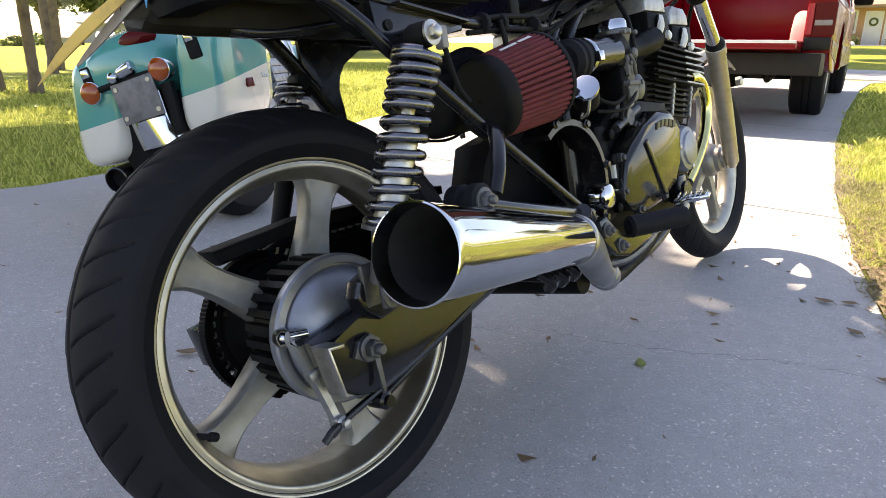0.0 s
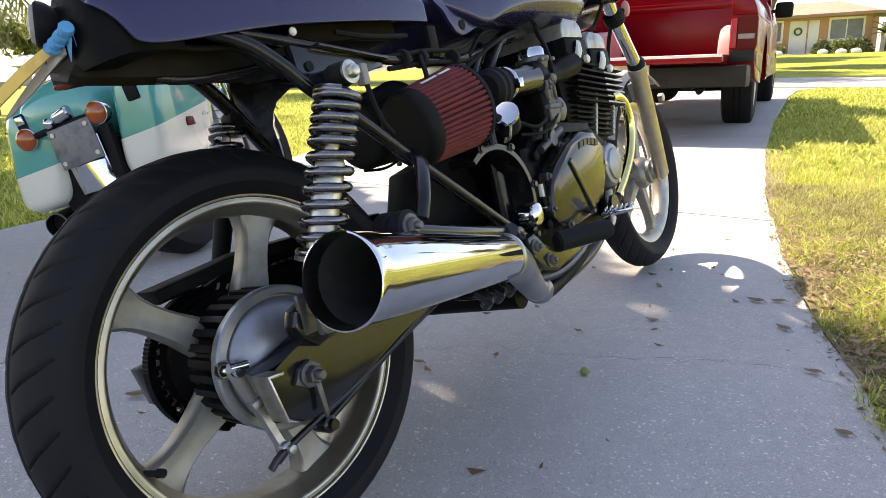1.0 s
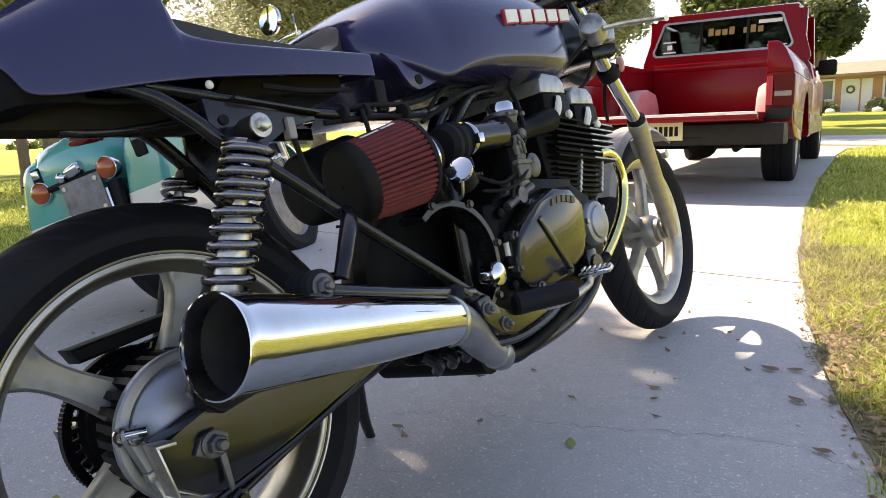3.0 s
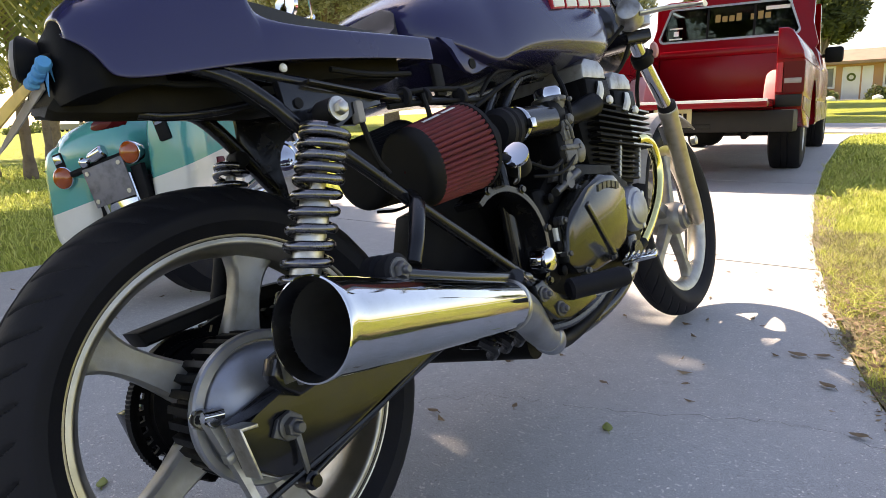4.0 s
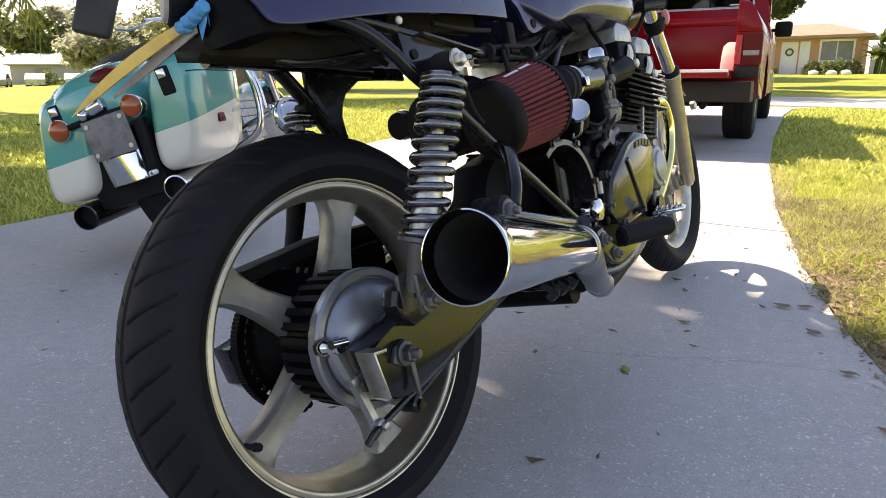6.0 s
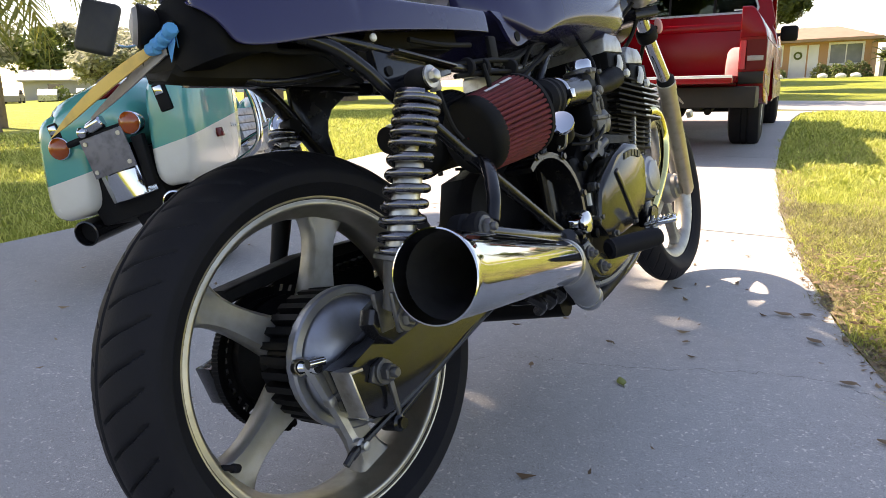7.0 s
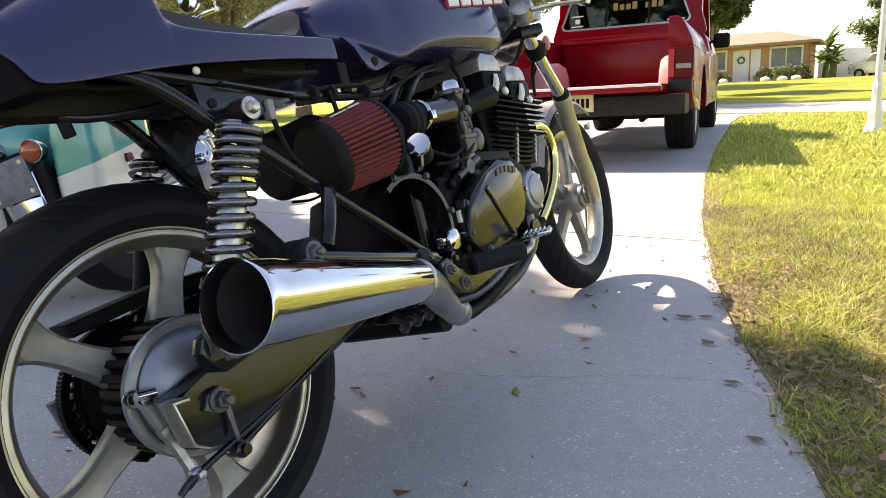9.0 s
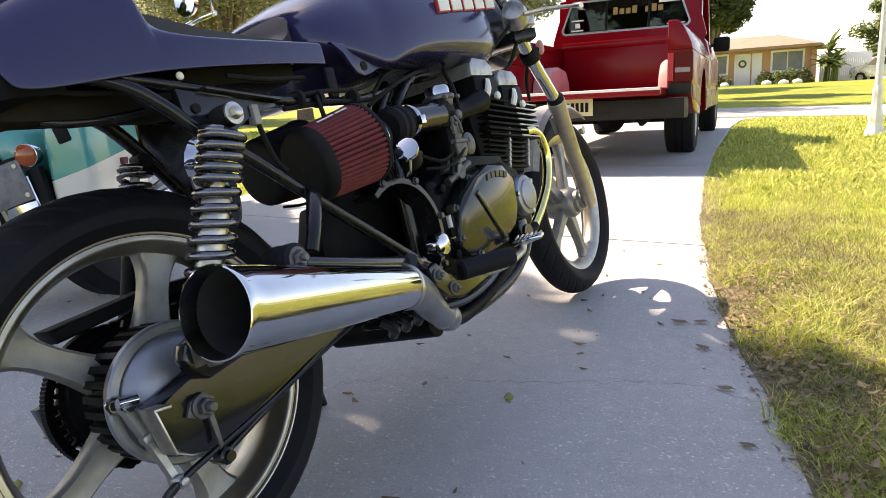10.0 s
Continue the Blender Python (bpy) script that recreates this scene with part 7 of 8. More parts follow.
tube(bm, [(0.24, 0.50, 0.322), (0.252, 0.60, 0.315), (0.25, 0.685, 0.322), (0.252, 0.70, 0.335)], 0.0075, 10, 5)
part("brake_pedal", bm, STEEL, bike, "steel brake pedal arm")
bm = bmesh.new()
box(bm, (0.062, 0.030, 0.010), pose(0.262, 0.706, 0.344, 8, -6, 12), 0.004)
pad = part("pedal_pad", bm, CHROME, bike, "ribbed chrome pedal pad")
for i in range(6):
    bm = bmesh.new()
    box(bm, (0.004, 0.030, 0.004), pose(0.240 + 0.009 * i, 0.704 + 0.002 * i, 0.351, 8, -6, 12), 0.001)
    part("pad_rib", bm, CHROME, pad)
bm = bmesh.new()
lathe(bm, [(0.020, -0.02), (0.020, 0.02)], RX((0.20, 0.80, 0.345)), 16)
tube(bm, [(0.20, 0.80, 0.345), (0.225, 0.76, 0.335), (0.235, 0.72, 0.332)], 0.010, 10, 3)
block(bm, (0.19, 0.775, 0.325), (0.215, 0.815, 0.378), 0.006)
part("pedal_pivot", bm, BLACK_FRAME, bike)
bm = bmesh.new()
tube(bm, [(0.238, 0.40, 0.295), (0.24, 0.47, 0.288), (0.235, 0.56, 0.295), (0.225, 0.64, 0.31)], 0.007, 8, 5)
part("lower_rail", bm, BLACK_FRAME, bike)
bm = bmesh.new()
tube(bm, [(-0.19, 0.50, 0.26), (-0.235, 0.53, 0.13), (-0.26, 0.56, 0.062)], [0.014, 0.012, 0.010], 12, 3)
lathe(bm, [(0.028, -0.004), (0.030, 0.0), (0.028, 0.004)], Matrix.Translation((-0.262, 0.562, 0.062)) @ pose(0, 0, 0, 0, LEAN, 0), 16)
part("side_stand", bm, BLACK_FRAME, bike, "black side stand on the concrete")

# --- front end ---
FW = Matrix.Translation((-0.04, 1.605, 0.330)) @ pose(0, 0, 0, 0, 90, 0)
bm = bmesh.new()
lathe(bm, [(0.220, -0.030), (0.232, -0.030), (0.232, -0.026), (0.222, -0.020), (0.205, -0.010), (0.205, 0.010), (0.222, 0.020), (0.232, 0.026), (0.232, 0.030), (0.220, 0.030), (0.206, 0.022), (0.196, 0.012), (0.196, -0.012), (0.206, -0.022)], FW, 96, cap=False, close=True)
front = part("front_wheel", bm, RIM_LIP, bike, "five-spoke cast front wheel", sharp=50)
motorcycle_tyre("tyre", FW, 0.298, 0.224, 0.050, front, "black front tyre", 0.003, 34)
for k in range(5):
    wheel_spoke(FW, radians(20 + 72 * k), 0.045, 0.200, 0.019, 0.014, front, CAST)
bm = bmesh.new()
lathe(bm, [(0.028, -0.07), (0.040, -0.06), (0.050, -0.03), (0.050, 0.03), (0.044, 0.042), (0.038, 0.046), (0.036, 0.058), (0.028, 0.062), (0.026, 0.070), (0.016, 0.074), (0.016, 0.085)], FW, 36)
part("hub", bm, CAST, front, "stepped alloy front hub")
bm = bmesh.new()
lathe(bm, [(0.075, -0.066), (0.135, -0.066), (0.135, -0.062), (0.075, -0.062)], FW, 56, cap=False, close=True)
part("brake_disc", bm, STEEL, front, "steel brake disc")
for s in (1, -1):
    bm = bmesh.new()
    tube(bm, [(s * 0.113, 1.365, 0.632), (s * 0.138, 1.19, 0.757), (s * 0.150, 1.075, 0.885), (s * 0.150, 1.03, 0.94)], 0.0165, 24, 3)
    leg = part("fork_tube", bm, CHROME, bike, "chromed fork tube")
    bm = bmesh.new()
    a, b = Vector((s * 0.115, 1.352, 0.640)), Vector((s * 0.084 - 0.04, 1.612, 0.320))
    mm = axis(a, b)
    ln = (b - a).length
    lathe(bm, [(0.021, -0.004), (0.0255, 0.0), (0.0255, 0.022), (0.0232, 0.026), (0.0232, ln * 0.55), (0.022, ln * 0.8), (0.021, ln), (0.015, ln + 0.016), (0.004, ln + 0.020)], mm, 30)
    lathe(bm, [(0.012, 0), (0.012, 0.012), (0.008, 0.014)], RX((s * 0.135 if s > 0 else s * 0.115, 1.43, 0.545)), 14)
    part("fork_slider", bm, GOLD_FORK, leg, "aged alloy fork slider")
    bm = bmesh.new()
    lathe(bm, [(0.0205, -0.014), (0.0235, -0.010), (0.0235, 0.006), (0.020, 0.010)], mm @ Matrix.Translation((0, 0, -0.004)), 28)
    part("dust_seal", bm, RUBBER, leg)
    bm = bmesh.new()
    lathe(bm, [(0.024, -0.014), (0.026, -0.010), (0.026, 0.010), (0.024, 0.014)], axis((s * 0.138, 1.19, 0.757), (s * 0.15, 1.075, 0.885)), 24)
    tube(bm, [(s * 0.150, 1.185, 0.760), (s * 0.164, 1.200, 0.770)], 0.006, 8, 1)
    part("reflector_clamp", bm, BLACK_MATT, leg)
    bm = bmesh.new()
    lathe(bm, [(0.002, -0.005), (0.010, -0.003), (0.013, 0.0), (0.011, 0.008), (0.002, 0.011)], Matrix.Translation((s * 0.166, 1.205, 0.772)) @ pose(0, 0, 0, 90, 0, 0) @ Matrix.Diagonal((0.8, 1.5, 1, 1)), 20)
    part("indicator", bm, PINK_LINER, leg, "faded front indicator lens")
for z0, y0 in ((0.80, 1.14), (0.92, 1.04)):
    bm = bmesh.new()
    prism(bm, [(-0.19, y0), (-0.15, y0 - 0.04), (0.15, y0 - 0.04), (0.19, y0), (0.15, y0 + 0.045), (-0.15, y0 + 0.045)], z0 - 0.014, z0 + 0.014, 0.006, plane="xy")
    part("triple_clamp", bm, BLACK_FRAME, bike)
bm = bmesh.new()
tube(bm, [(0.0, 1.06, 0.91), (0.12, 1.06, 0.905), (0.19, 1.05, 0.90), (0.26, 1.02, 0.885), (0.30, 0.98, 0.872)], 0.011, 12, 5)
tube(bm, [(0.0, 1.06, 0.91), (-0.12, 1.06, 0.905), (-0.19, 1.05, 0.90), (-0.28, 1.02, 0.885), (-0.36, 0.93, 0.87)], 0.011, 12, 5)
bars = part("handlebar", bm, BLACK_FRAME, bike)
bm = bmesh.new()
tube(bm, [(0.20, 1.07, 0.835), (0.25, 1.10, 0.833), (0.31, 1.12, 0.822), (0.325, 1.118, 0.818)], [0.008, 0.0075, 0.006, 0.009], 10, 5, flat=0.7)
part("brake_lever", bm, STEEL, bars, "alloy brake lever")
bm = bmesh.new()
lathe(bm, [(0.03, 0), (0.032, 0.02), (0.026, 0.05), (0.012, 0.056)], Matrix.Translation((0.165, 1.10, 0.835)) @ pose(0, 0, 0, 70, 0, 20), 20)
lathe(bm, [(0.02, 0), (0.022, 0.02), (0.018, 0.03)], Matrix.Translation((0.175, 1.13, 0.82)), 16)
part("switch_housing", bm, ENGINE_GREY, bars, "cast switch housing")
bm = bmesh.new()
lathe(bm, [(0.02, -0.06), (0.075, -0.03), (0.092, 0.02), (0.096, 0.05), (0.09, 0.056), (0.002, 0.064)], Matrix.Translation((0, 1.24, 0.86)) @ pose(0, 0, 0, -90, 0, 0), 32)
part("headlight", bm, BLACK_GLOSS, bike, "black headlight shell")
for c in ([(0.16, 1.10, 0.83), (0.15, 1.16, 0.78), (0.10, 1.22, 0.70), (0.06, 1.3, 0.66)], [(0.17, 1.09, 0.84), (0.13, 1.02, 0.78), (0.09, 0.98, 0.73)], [(0.15, 1.12, 0.80), (0.12, 1.10, 0.74), (0.1, 1.02, 0.70)]):
    bm = bmesh.new()
    tube(bm, c, 0.005, 8, 6)
    part("cable", bm, BLACK_MATT, bike)
bm = bmesh.new()
loops = []
for k in range(16):
    a = radians(58 + 6.4 * k)
    ring = []
    for x, r in ((-0.062, 0.318), (-0.050, 0.334), (0, 0.341), (0.050, 0.334), (0.062, 0.318), (0.057, 0.316), (0.046, 0.330), (0, 0.337), (-0.046, 0.330), (-0.057, 0.316)):
        ring.append((x - 0.03, 1.605 + r * math.cos(a), 0.318 + r * math.sin(a)))
    loops.append(ring)
rings(bm, loops)
for s in (1, -1):
    prism(bm, [(1.40, 0.60), (1.50, 0.625), (1.49, 0.585), (1.42, 0.55)], min(s * 0.060, s * 0.090), max(s * 0.060, s * 0.090), 0.004)
part("front_mudguard", bm, GREY_PLASTIC, bike, "silver-grey front mudguard")

# ---------------- turquoise touring motorcycle ----------------
tour = thing("touring_motorcycle", "turquoise and cream touring motorcycle with hard saddlebags", "motorcycle", pose(-1.567, 0.830, 0, 0, 0, 28) @ pose(0, 0, 0, 0, -17.3, 0) @ Matrix.Scale(1.077, 4))


def saddlebag(s):
    """A rounded hard case: turquoise above, cream below, with latch and marker light."""
    bx, wide = (0.262, 0.82) if s > 0 else (0.105, 1.0)

    def shell():
        bm = bmesh.new()
        loops = []
        for y, w, h in ((-0.212, 0.060, 0.125), (-0.203, 0.080, 0.148), (-0.17, 0.092, 0.160), (-0.09, 0.095, 0.165), (0.03, 0.095, 0.163), (0.090, 0.090, 0.152), (0.135, 0.08, 0.135), (0.150, 0.05, 0.10)):
            w *= wide
            loops.append([Vector((s * bx + x * w / 0.1 + 0.27 * (z * h / 0.165 - 0.087), y, 0.458 + z * h / 0.165)) for x, z in superellipse(0.1, 0.165, 28, 4.2)])
        rings(bm, loops)
        return bm
    cut = Vector((0, 0.10, 0.470)), Vector((0, -0.17, 1)).normalized()
    bm = shell()
    bmesh.ops.bisect_plane(bm, geom=bm.verts[:] + bm.edges[:] + bm.faces[:], plane_co=cut[0], plane_no=cut[1], clear_inner=True)
    bag = part("saddlebag", bm, TEAL, tour, "turquoise upper half of the saddlebag", sharp=60)
    bm = shell()
    bmesh.ops.bisect_plane(bm, geom=bm.verts[:] + bm.edges[:] + bm.faces[:], plane_co=cut[0], plane_no=cut[1], clear_outer=True)
    part("lower_case", bm, CREAM, bag, "cream lower half", sharp=60)
    bm = bmesh.new()
    loops = []
    for y, w, h in ((-0.2045, 0.080, 0.137), (-0.17, 0.0925, 0.157), (-0.09, 0.0955, 0.167), (0.03, 0.0955, 0.167), (0.090, 0.0905, 0.152)):
        w *= wide
        loops.append([Vector((s * bx + s * 0.1 * w / 0.1 * 1.003, y, 0.458 + f * 0.165)) for f in (0.56, 0.58)] + [Vector((s * bx + s * 0.097 * w / 0.1, y, 0.458 + f * 0.165)) for f in (0.58, 0.56)])
    rings(bm, loops)
    part("lid_seam", bm, BLACK_MATT, bag)
    bm = bmesh.new()
    block(bm, (s * bx - 0.02, -0.221, 0.505), (s * bx + 0.02, -0.205, 0.585), 0.005)
    latch = part("latch", bm, BLACK_MATT, bag, "black recessed latch")
    bm = bmesh.new()
    block(bm, (s * bx - 0.013, -0.227, 0.552), (s * bx + 0.013, -0.217, 0.578), 0.003)
    part("latch_key", bm, CHROME, latch)
    bm = bmesh.new()
    block(bm, (min(s * (bx + 0.092 * wide) - 0.036, s * (bx + 0.095 * wide + 0.006) - 0.036), -0.066, 0.400), (max(s * (bx + 0.092 * wide) - 0.036, s * (bx + 0.095 * wide + 0.006) - 0.036), -0.022, 0.428), 0.003)
    part("side_marker", bm, RED_LENS, bag, "small red side marker")
    bm = bmesh.new()
    for k in range(3):
        block(bm, (min(s * (bx + 0.09 * wide) - 0.031, s * (bx + 0.095 * wide + 0.0015) - 0.031), 0.045 + 0.016 * k, 0.425), (max(s * (bx + 0.09 * wide) - 0.031, s * (bx + 0.095 * wide + 0.0015) - 0.031), 0.057 + 0.016 * k, 0.44 - 0.004 * k))
    part("name_bars", bm, STEEL, bag)


for s in (1, -1):
    saddlebag(s)
# tail body and trunk between the bags
bm = bmesh.new()
loops = []
for y, w, z0, z1 in ((-0.22, 0.10, 0.50, 0.60), (-0.19, 0.135, 0.46, 0.64), (-0.10, 0.15, 0.44, 0.67), (0.10, 0.15, 0.46, 0.68), (0.25, 0.14, 0.50, 0.68)):
    loops.append([Vector((x, y, (z0 + z1) / 2 + z)) for x, z in superellipse(w, (z1 - z0) / 2, 24, 3)])
rings(bm, loops)
part("tail_cowl", bm, TEAL, tour, "turquoise tail cowl", sharp=60)
bm = bmesh.new()
lathe(bm, [(0.002, 0.038), (0.030, 0.034), (0.046, 0.016), (0.050, 0.0)], Matrix.Translation((0.078, -0.18, 0.612)) @ pose(0, 0, 0, 80, 0, 0) @ Matrix.Diagonal((1.3, 0.6, 1, 1)), 24)
part("tail_light", bm, RED_LENS, tour, "deep red domed tail light")
bm = bmesh.new()
rings(bm, [[Vector((0.030 + 0.083 * u, y0 + 0.045 * u * u, z)) for u in (-1, -0.8, -0.6, -0.4, -0.2, 0, 0.2, 0.4, 0.6, 0.8, 1)] + [Vector((0.111, -0.17, z)), Vector((-0.051, -0.17, z))] for z, y0 in ((0.30, -0.212), (0.305, -0.222), (0.40, -0.226), (0.46, -0.222))])
part("chrome_panel", bm, CHROME, tour, "chrome panel under the plate")
bm = bmesh.new()
prism(bm, [(0.113, 0.32), (0.140, 0.32), (0.158, 0.47), (0.120, 0.47)], -0.225, -0.20, 0.004, plane="xz")
part("black_filler", bm, BLACK_MATT, tour)
bm = bmesh.new()
prism(bm, [(-0.026, 0.388), (0.116, 0.388), (0.118, 0.508), (-0.028, 0.508)], -0.240, -0.234, 0.002, plane="xz")
tp = part("license_plate", bm, PLATE_BACK, tour, "weathered grey number plate back")
for x, z in ((-0.012, 0.405), (0.102, 0.405), (-0.012, 0.492), (0.102, 0.492)):
    bm = bmesh.new()
    lathe(bm, [(0.007, 0), (0.007, 0.004)], Matrix.Translation((x, -0.239, z)) @ pose(0, 0, 0, 90, 0, 0), 10)
    part("plate_bolt", bm, STEEL, tp)
bm = bmesh.new()
tube(bm, [(-0.10, -0.222, 0.509), (0.0, -0.224, 0.511), (0.13, -0.222, 0.509)], 0.010, 10, 4)
bar = part("indicator_bar", bm, BLACK_MATT, tour, "black indicator bar")
bm = bmesh.new()
lathe(bm, [(0.016, 0), (0.02, 0.01), (0.02, 0.05), (0.014, 0.055)], Matrix.Translation((0.01, -0.228, 0.532)) @ pose(0, 0, 0, 0, 80, 0), 16)
lathe(bm, [(0.010, 0), (0.015, 0.006), (0.015, 0.018), (0.010, 0.023), (0.002, 0.025)], Matrix.Translation((-0.004, -0.232, 0.526)) @ pose(0, 0, 0, 90, 0, 0), 16)
part("plate_lamp", bm, CHROME, bar, "chrome plate lamp")
for x, z in ((-0.108, 0.509), (0.140, 0.509)):
    bm = bmesh.new()
    m = Matrix.Translation((x, -0.222, z)) @ pose(0, 0, 0, 90, 0, 0)
    lathe(bm, [(0.010, -0.040), (0.028, -0.030), (0.034, -0.005), (0.034, 0.004), (0.032, 0.005)], m, 28)
    cup = part("indicator", bm, CHROME, tour, "chrome indicator cup")
    bm = bmesh.new()
    lathe(bm, [(0.032, 0.002), (0.032, 0.010), (0.026, 0.017), (0.012, 0.021), (0.002, 0.022)], m, 28)
    part("amber_lens", bm, AMBER, cup, "round amber indicator lens")
# running gear
bm = bmesh.new()
m = Matrix.Translation((0.02, 0.17, 0.31)) @ pose(0, 0, 0, 0, 90, 0)
lathe(bm, [(0.19, -0.05), (0.25, -0.068), (0.29, -0.055), (0.31, 0.0), (0.29, 0.055), (0.25, 0.068), (0.19, 0.05)], m, 56, cap=False, close=True)
part("rear_tyre", bm, RUBBER, tour, "black rear tyre")
bm = bmesh.new()
lathe(bm, [(0.05, -0.05), (0.18, -0.03), (0.195, -0.05), (0.195, 0.05), (0.18, 0.03), (0.05, 0.05)], m, 40)
part("rear_rim", bm, CAST, tour)
bm = bmesh.new()
m = Matrix.Translation((-0.12, 1.35, 0.31)) @ pose(0, 0, 0, 0, 90, 0)
lathe(bm, [(0.21, -0.04), (0.26, -0.055), (0.295, -0.04), (0.31, 0.0), (0.295, 0.04), (0.26, 0.055), (0.21, 0.04)], m, 56, cap=False, close=True)
part("front_tyre", bm, RUBBER, tour)
bm = bmesh.new()
lathe(bm, [(0.05, -0.04), (0.20, -0.02), (0.215, -0.04), (0.215, 0.04), (0.20, 0.02), (0.05, 0.04)], m, 40)
part("front_rim", bm, CAST, tour)
bm = bmesh.new()
prism(bm, [(-0.16, 0.25), (0.15, 0.22), (0.40, 0.30), (0.45, 0.46), (-0.19, 0.44)], -0.13, 0.13, 0.02)
part("under_body", bm, BLACK_MATT, tour)
for s, ex_x in ((1, 0.155), (-1, -0.170)):
    bm = bmesh.new()
    tube(bm, [(ex_x, -0.19, 0.247), (ex_x, -0.10, 0.252), (ex_x * 1.03, 0.25, 0.27), (ex_x, 0.45, 0.28)], 0.040, 24, 5, False)
    tube(bm, [(ex_x, -0.186, 0.2472), (ex_x, -0.10, 0.2525)], 0.036, 24, 1, False)
    lathe(bm, [(0.036, -0.002), (0.041, 0.0), (0.041, 0.006)], axis((ex_x, -0.19, 0.247), (ex_x, -0.1, 0.2525)), 24, cap=False)
    ex = part("exhaust", bm, CHROME if s > 0 else BLACK_GLOSS, tour, "chrome exhaust silencer" if s > 0 else "black exhaust silencer")
    bm = bmesh.new()
    lathe(bm, [(0.035, 0.03), (0.002, 0.031)], axis((ex_x, -0.19, 0.247), (ex_x, -0.1, 0.2525)), 20, cap=False)
    part("exhaust_bore", bm, BLACK_MATT, ex)
    bm = bmesh.new()
    tube(bm, [(s * 0.14, 0.19, 0.62), (s * 0.30, 0.20, 0.62), (s * 0.335, 0.21, 0.56), (s * 0.335, 0.22, 0.45), (s * 0.30, 0.21, 0.35), (s * 0.18, 0.21, 0.31)], 0.012, 12, 6)
    tube(bm, [(s * 0.14, 0.24, 0.61), (s * 0.29, 0.26, 0.61), (s * 0.325, 0.28, 0.54), (s * 0.32, 0.29, 0.42)], 0.011, 12, 6)
    part("bag_guard", bm, CHROME, tour, "chrome saddlebag guard bars")
    bm = bmesh.new()
    tube(bm, [(s * 0.16, 0.36, 0.38), (s * 0.33, 0.37, 0.41)], 0.012, 10, 2)
    box(bm, (0.10, 0.05, 0.014), pose(s * 0.35, 0.38, 0.415, 0, -12 * s, 10), 0.005)
    for k in range(4):
        box(bm, (0.012, 0.06, 0.02), pose(s * (0.31 + 0.03 * k), 0.38, 0.425, 0, -12 * s, 10), 0.003)
    part("passenger_peg", bm, CHROME, tour, "ribbed chrome passenger footboard")
bm = bmesh.new()
prism(bm, [(0.32, 0.26), (0.50, 0.24), (0.62, 0.30), (0.64, 0.44), (0.58, 0.52), (0.36, 0.52)], -0.15, 0.15, 0.03)
tour_engine = part("engine", bm, ENGINE_GREY, tour, "grey alloy engine")
for k in range(6):
    bm = bmesh.new()
    block(bm, (-0.17, 0.42, 0.34 + 0.03 * k), (0.17, 0.60, 0.368 + 0.03 * k), 0.002)
    part("cooling_fin", bm, ENGINE_GREY, tour_engine)
bm = bmesh.new()
loops = []
for y, w, z0, z1 in ((0.50, 0.10, 0.66, 0.76), (0.56, 0.15, 0.65, 0.82), (0.72, 0.16, 0.66, 0.86), (0.88, 0.13, 0.68, 0.86), (0.95, 0.07, 0.72, 0.82)):
    loops.append([Vector((x, y, (z0 + z1) / 2 + z)) for x, z in superellipse(w, (z1 - z0) / 2, 24, 2.6)])
rings(bm, loops)
part("fuel_tank", bm, TEAL, tour, "turquoise fuel tank", sharp=60)
bm = bmesh.new()
loops = []
for y, w, z0, z1 in ((0.06, 0.10, 0.665, 0.70), (0.11, 0.14, 0.66, 0.735), (0.22, 0.15, 0.64, 0.735), (0.45, 0.14, 0.62, 0.72), (0.60, 0.10, 0.62, 0.72)):
    loops.append([Vector((x, y, (z0 + z1) / 2 + z)) for x, z in superellipse(w, (z1 - z0) / 2, 24, 3)])
rings(bm, loops)
part("seat", bm, VINYL, tour, "black vinyl saddle", sharp=60)
bm = bmesh.new()
for s in (1, -1):
    dx, dy, dz = (0.138, 0.115, -0.043) if s < 0 else (0, 0, 0)
    tube(bm, [(0, 1.02, 0.92), (s * 0.12, 1.03, 0.96), (s * 0.24 + 0.4 * dx, 1.02 + s * 0.14 + dy, 1.02 + dz), (s * 0.38 + dx, 0.86 + s * 0.22 + dy, 1.0 + dz)], 0.012, 12, 6)
bars2 = part("handlebar", bm, CHROME, tour, "chrome handlebar")
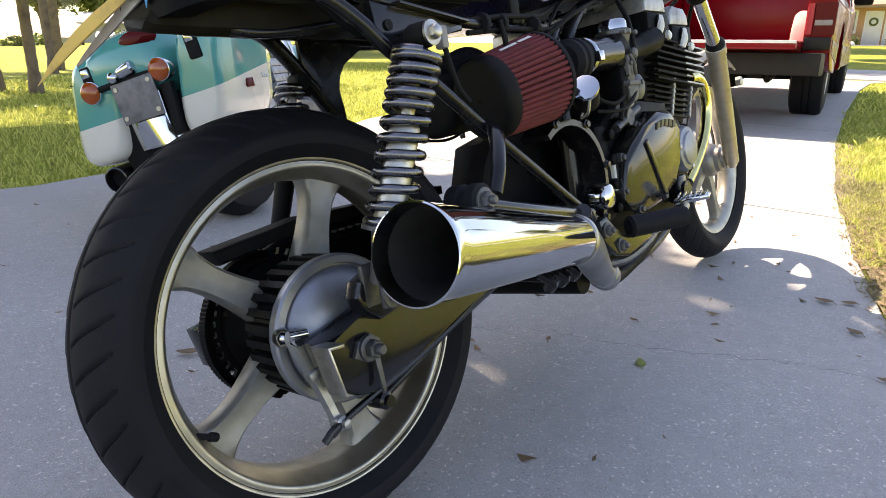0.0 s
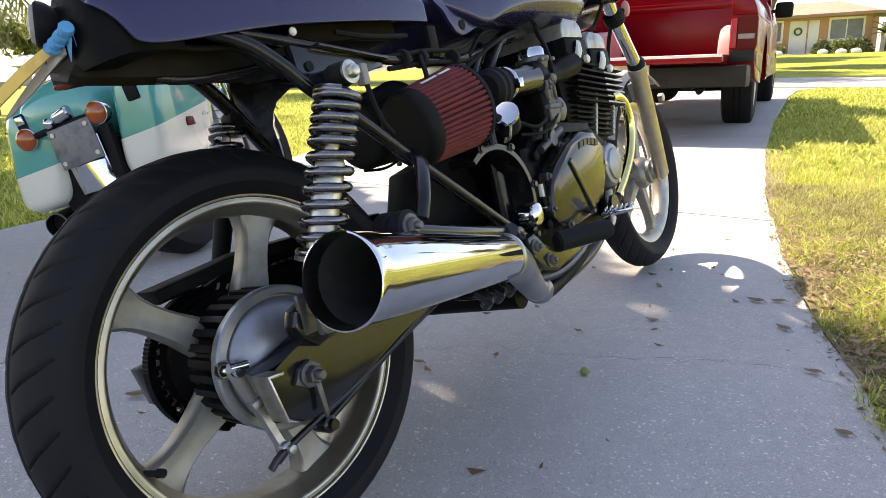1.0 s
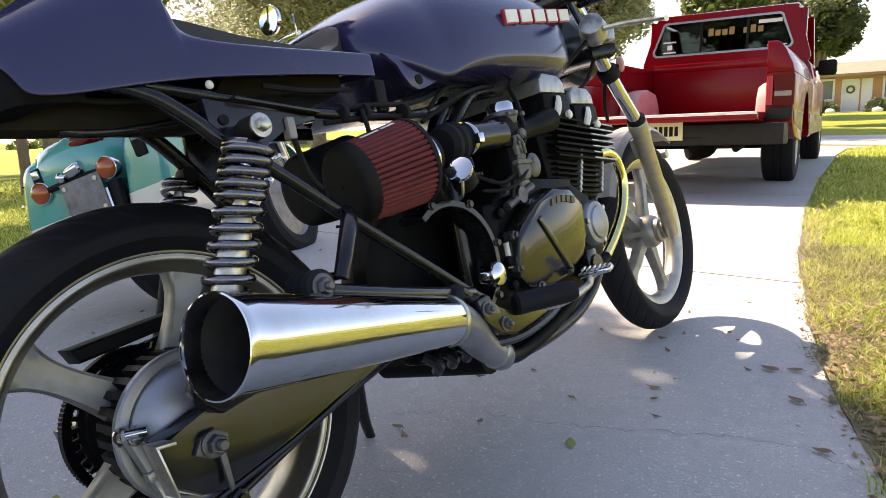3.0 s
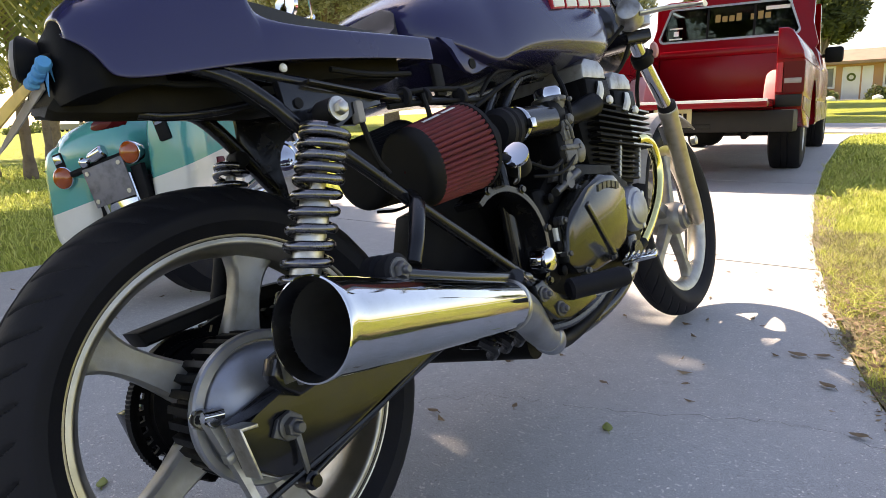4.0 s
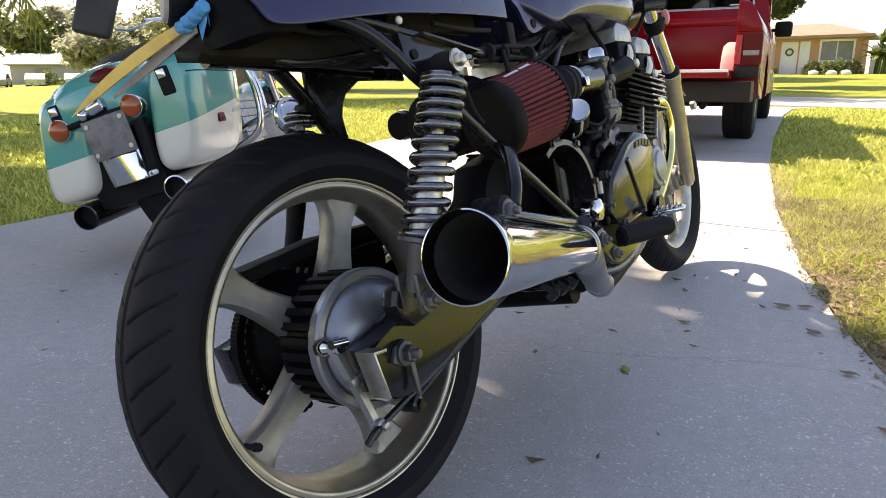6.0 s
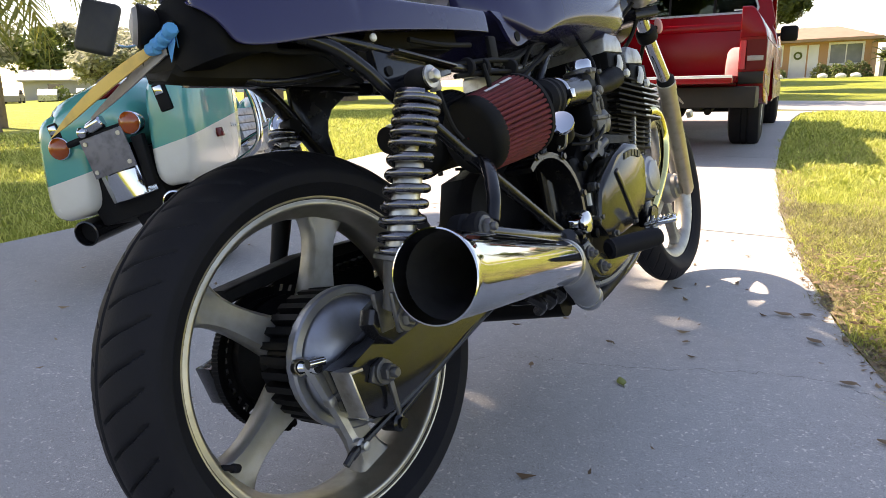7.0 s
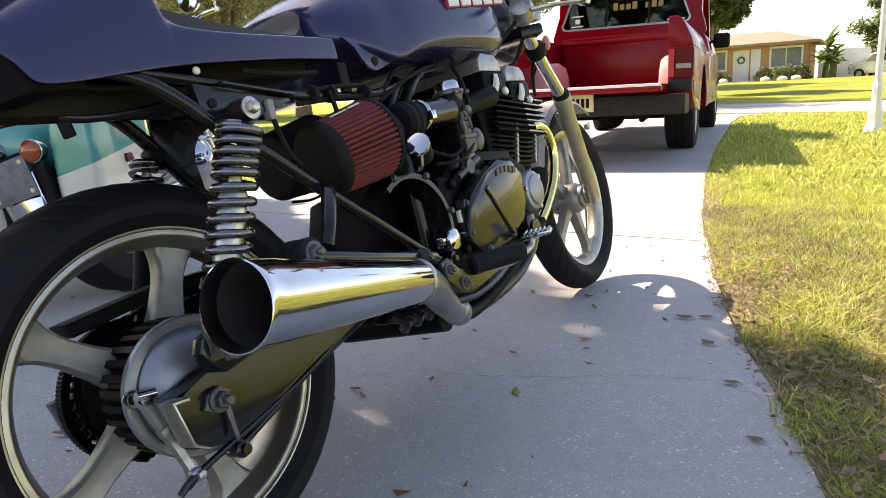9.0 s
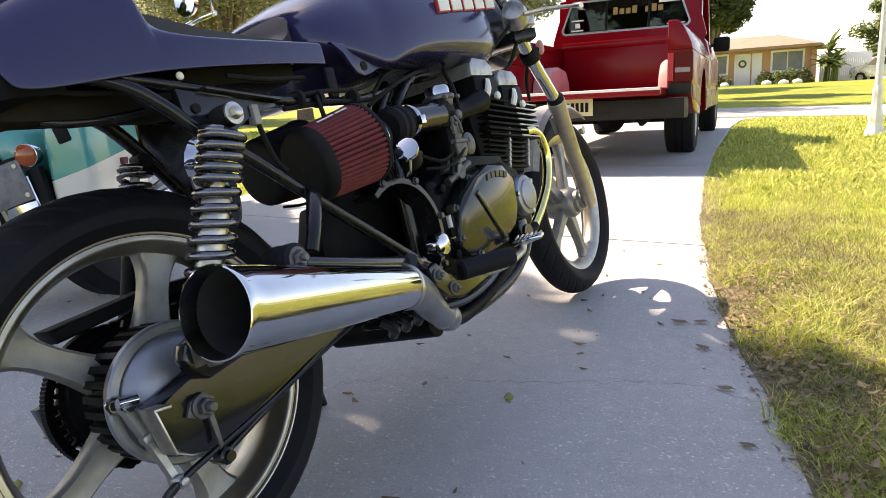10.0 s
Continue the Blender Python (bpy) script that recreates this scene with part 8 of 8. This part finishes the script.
for s in (1, -1):
    dx, dy, dz = (0.138, 0.115, -0.043) if s < 0 else (0, 0, 0)
    bm = bmesh.new()
    tube(bm, [(s * 0.36 + dx, 0.88 + s * 0.21 + dy, 1.00 + dz), (s * 0.42 + dx, 0.74 + s * 0.2 + dy, 0.97 + dz), (s * 0.46 + dx, 0.66 + s * 0.2 + dy, 1.02 + dz)], 0.006, 8, 4)
    stem = part("mirror_stem", bm, CHROME, bars2)
    bm = bmesh.new()
    if s < 0:
        box(bm, (0.165, 0.045, 0.21), pose(s * 0.48 + dx + 0.03, 0.64 + s * 0.2 + dy, 1.055 + dz, -12, 30, -2), 0.020, 3)
        part("mirror", bm, VINYL, stem, "black rectangular mirror")
    else:
        lathe(bm, [(0.040, -0.022), (0.058, -0.012), (0.064, 0.004), (0.060, 0.009), (0.055, 0.006)], pose(0.415, 0.70, 0.985, 80, 0, -25), 32)
        part("mirror", bm, CHROME, stem, "round chrome mirror")
for s in (1, -1):
    bm = bmesh.new()
    tube(bm, [(s * 0.10, 1.04, 0.92), (s * 0.10 - 0.06, 1.19, 0.62), (s * 0.10 - 0.12, 1.35, 0.31)], 0.022, 18, 1)
    part("fork_leg", bm, CHROME, tour)
bm = bmesh.new()
lathe(bm, [(0.02, -0.08), (0.08, -0.04), (0.095, 0.02), (0.10, 0.05), (0.002, 0.06)], Matrix.Translation((0, 1.14, 0.84)) @ pose(0, 0, 0, -90, 0, 0), 32)
part("headlight", bm, CHROME, tour, "chrome headlight")
bm = bmesh.new()
tube(bm, [(-0.15, 0.62, 0.27), (-0.25, 0.64, 0.11), (-0.275, 0.66, 0.055)], 0.012, 10, 2)
part("side_stand", bm, BLACK_FRAME, tour)
bm = bmesh.new()
loops = []
for k in range(14):
    a = radians(30 + 9.5 * k)
    loops.append([Vector((x - 0.12, 1.35 + r * math.cos(a), 0.31 + r * math.sin(a))) for x, r in ((-0.075, 0.30), (-0.06, 0.335), (0, 0.348), (0.06, 0.335), (0.075, 0.30), (0.068, 0.30), (0.054, 0.330), (0, 0.342), (-0.054, 0.330), (-0.068, 0.30))])
rings(bm, loops)
part("front_mudguard", bm, TEAL, tour, "turquoise front mudguard", sharp=60)
bm = bmesh.new()
lathe(bm, [(0.052, -0.03), (0.056, -0.024), (0.056, 0.0), (0.050, 0.010), (0.040, 0.013), (0.036, 0.010), (0.024, 0.016), (0.002, 0.018)], tour.matrix_world.inverted() @ pose(-0.99, 0.83, 0.545, 0, 62, -22), 36)
part("air_cleaner", bm, CHROME, tour, "round chrome air cleaner cover")
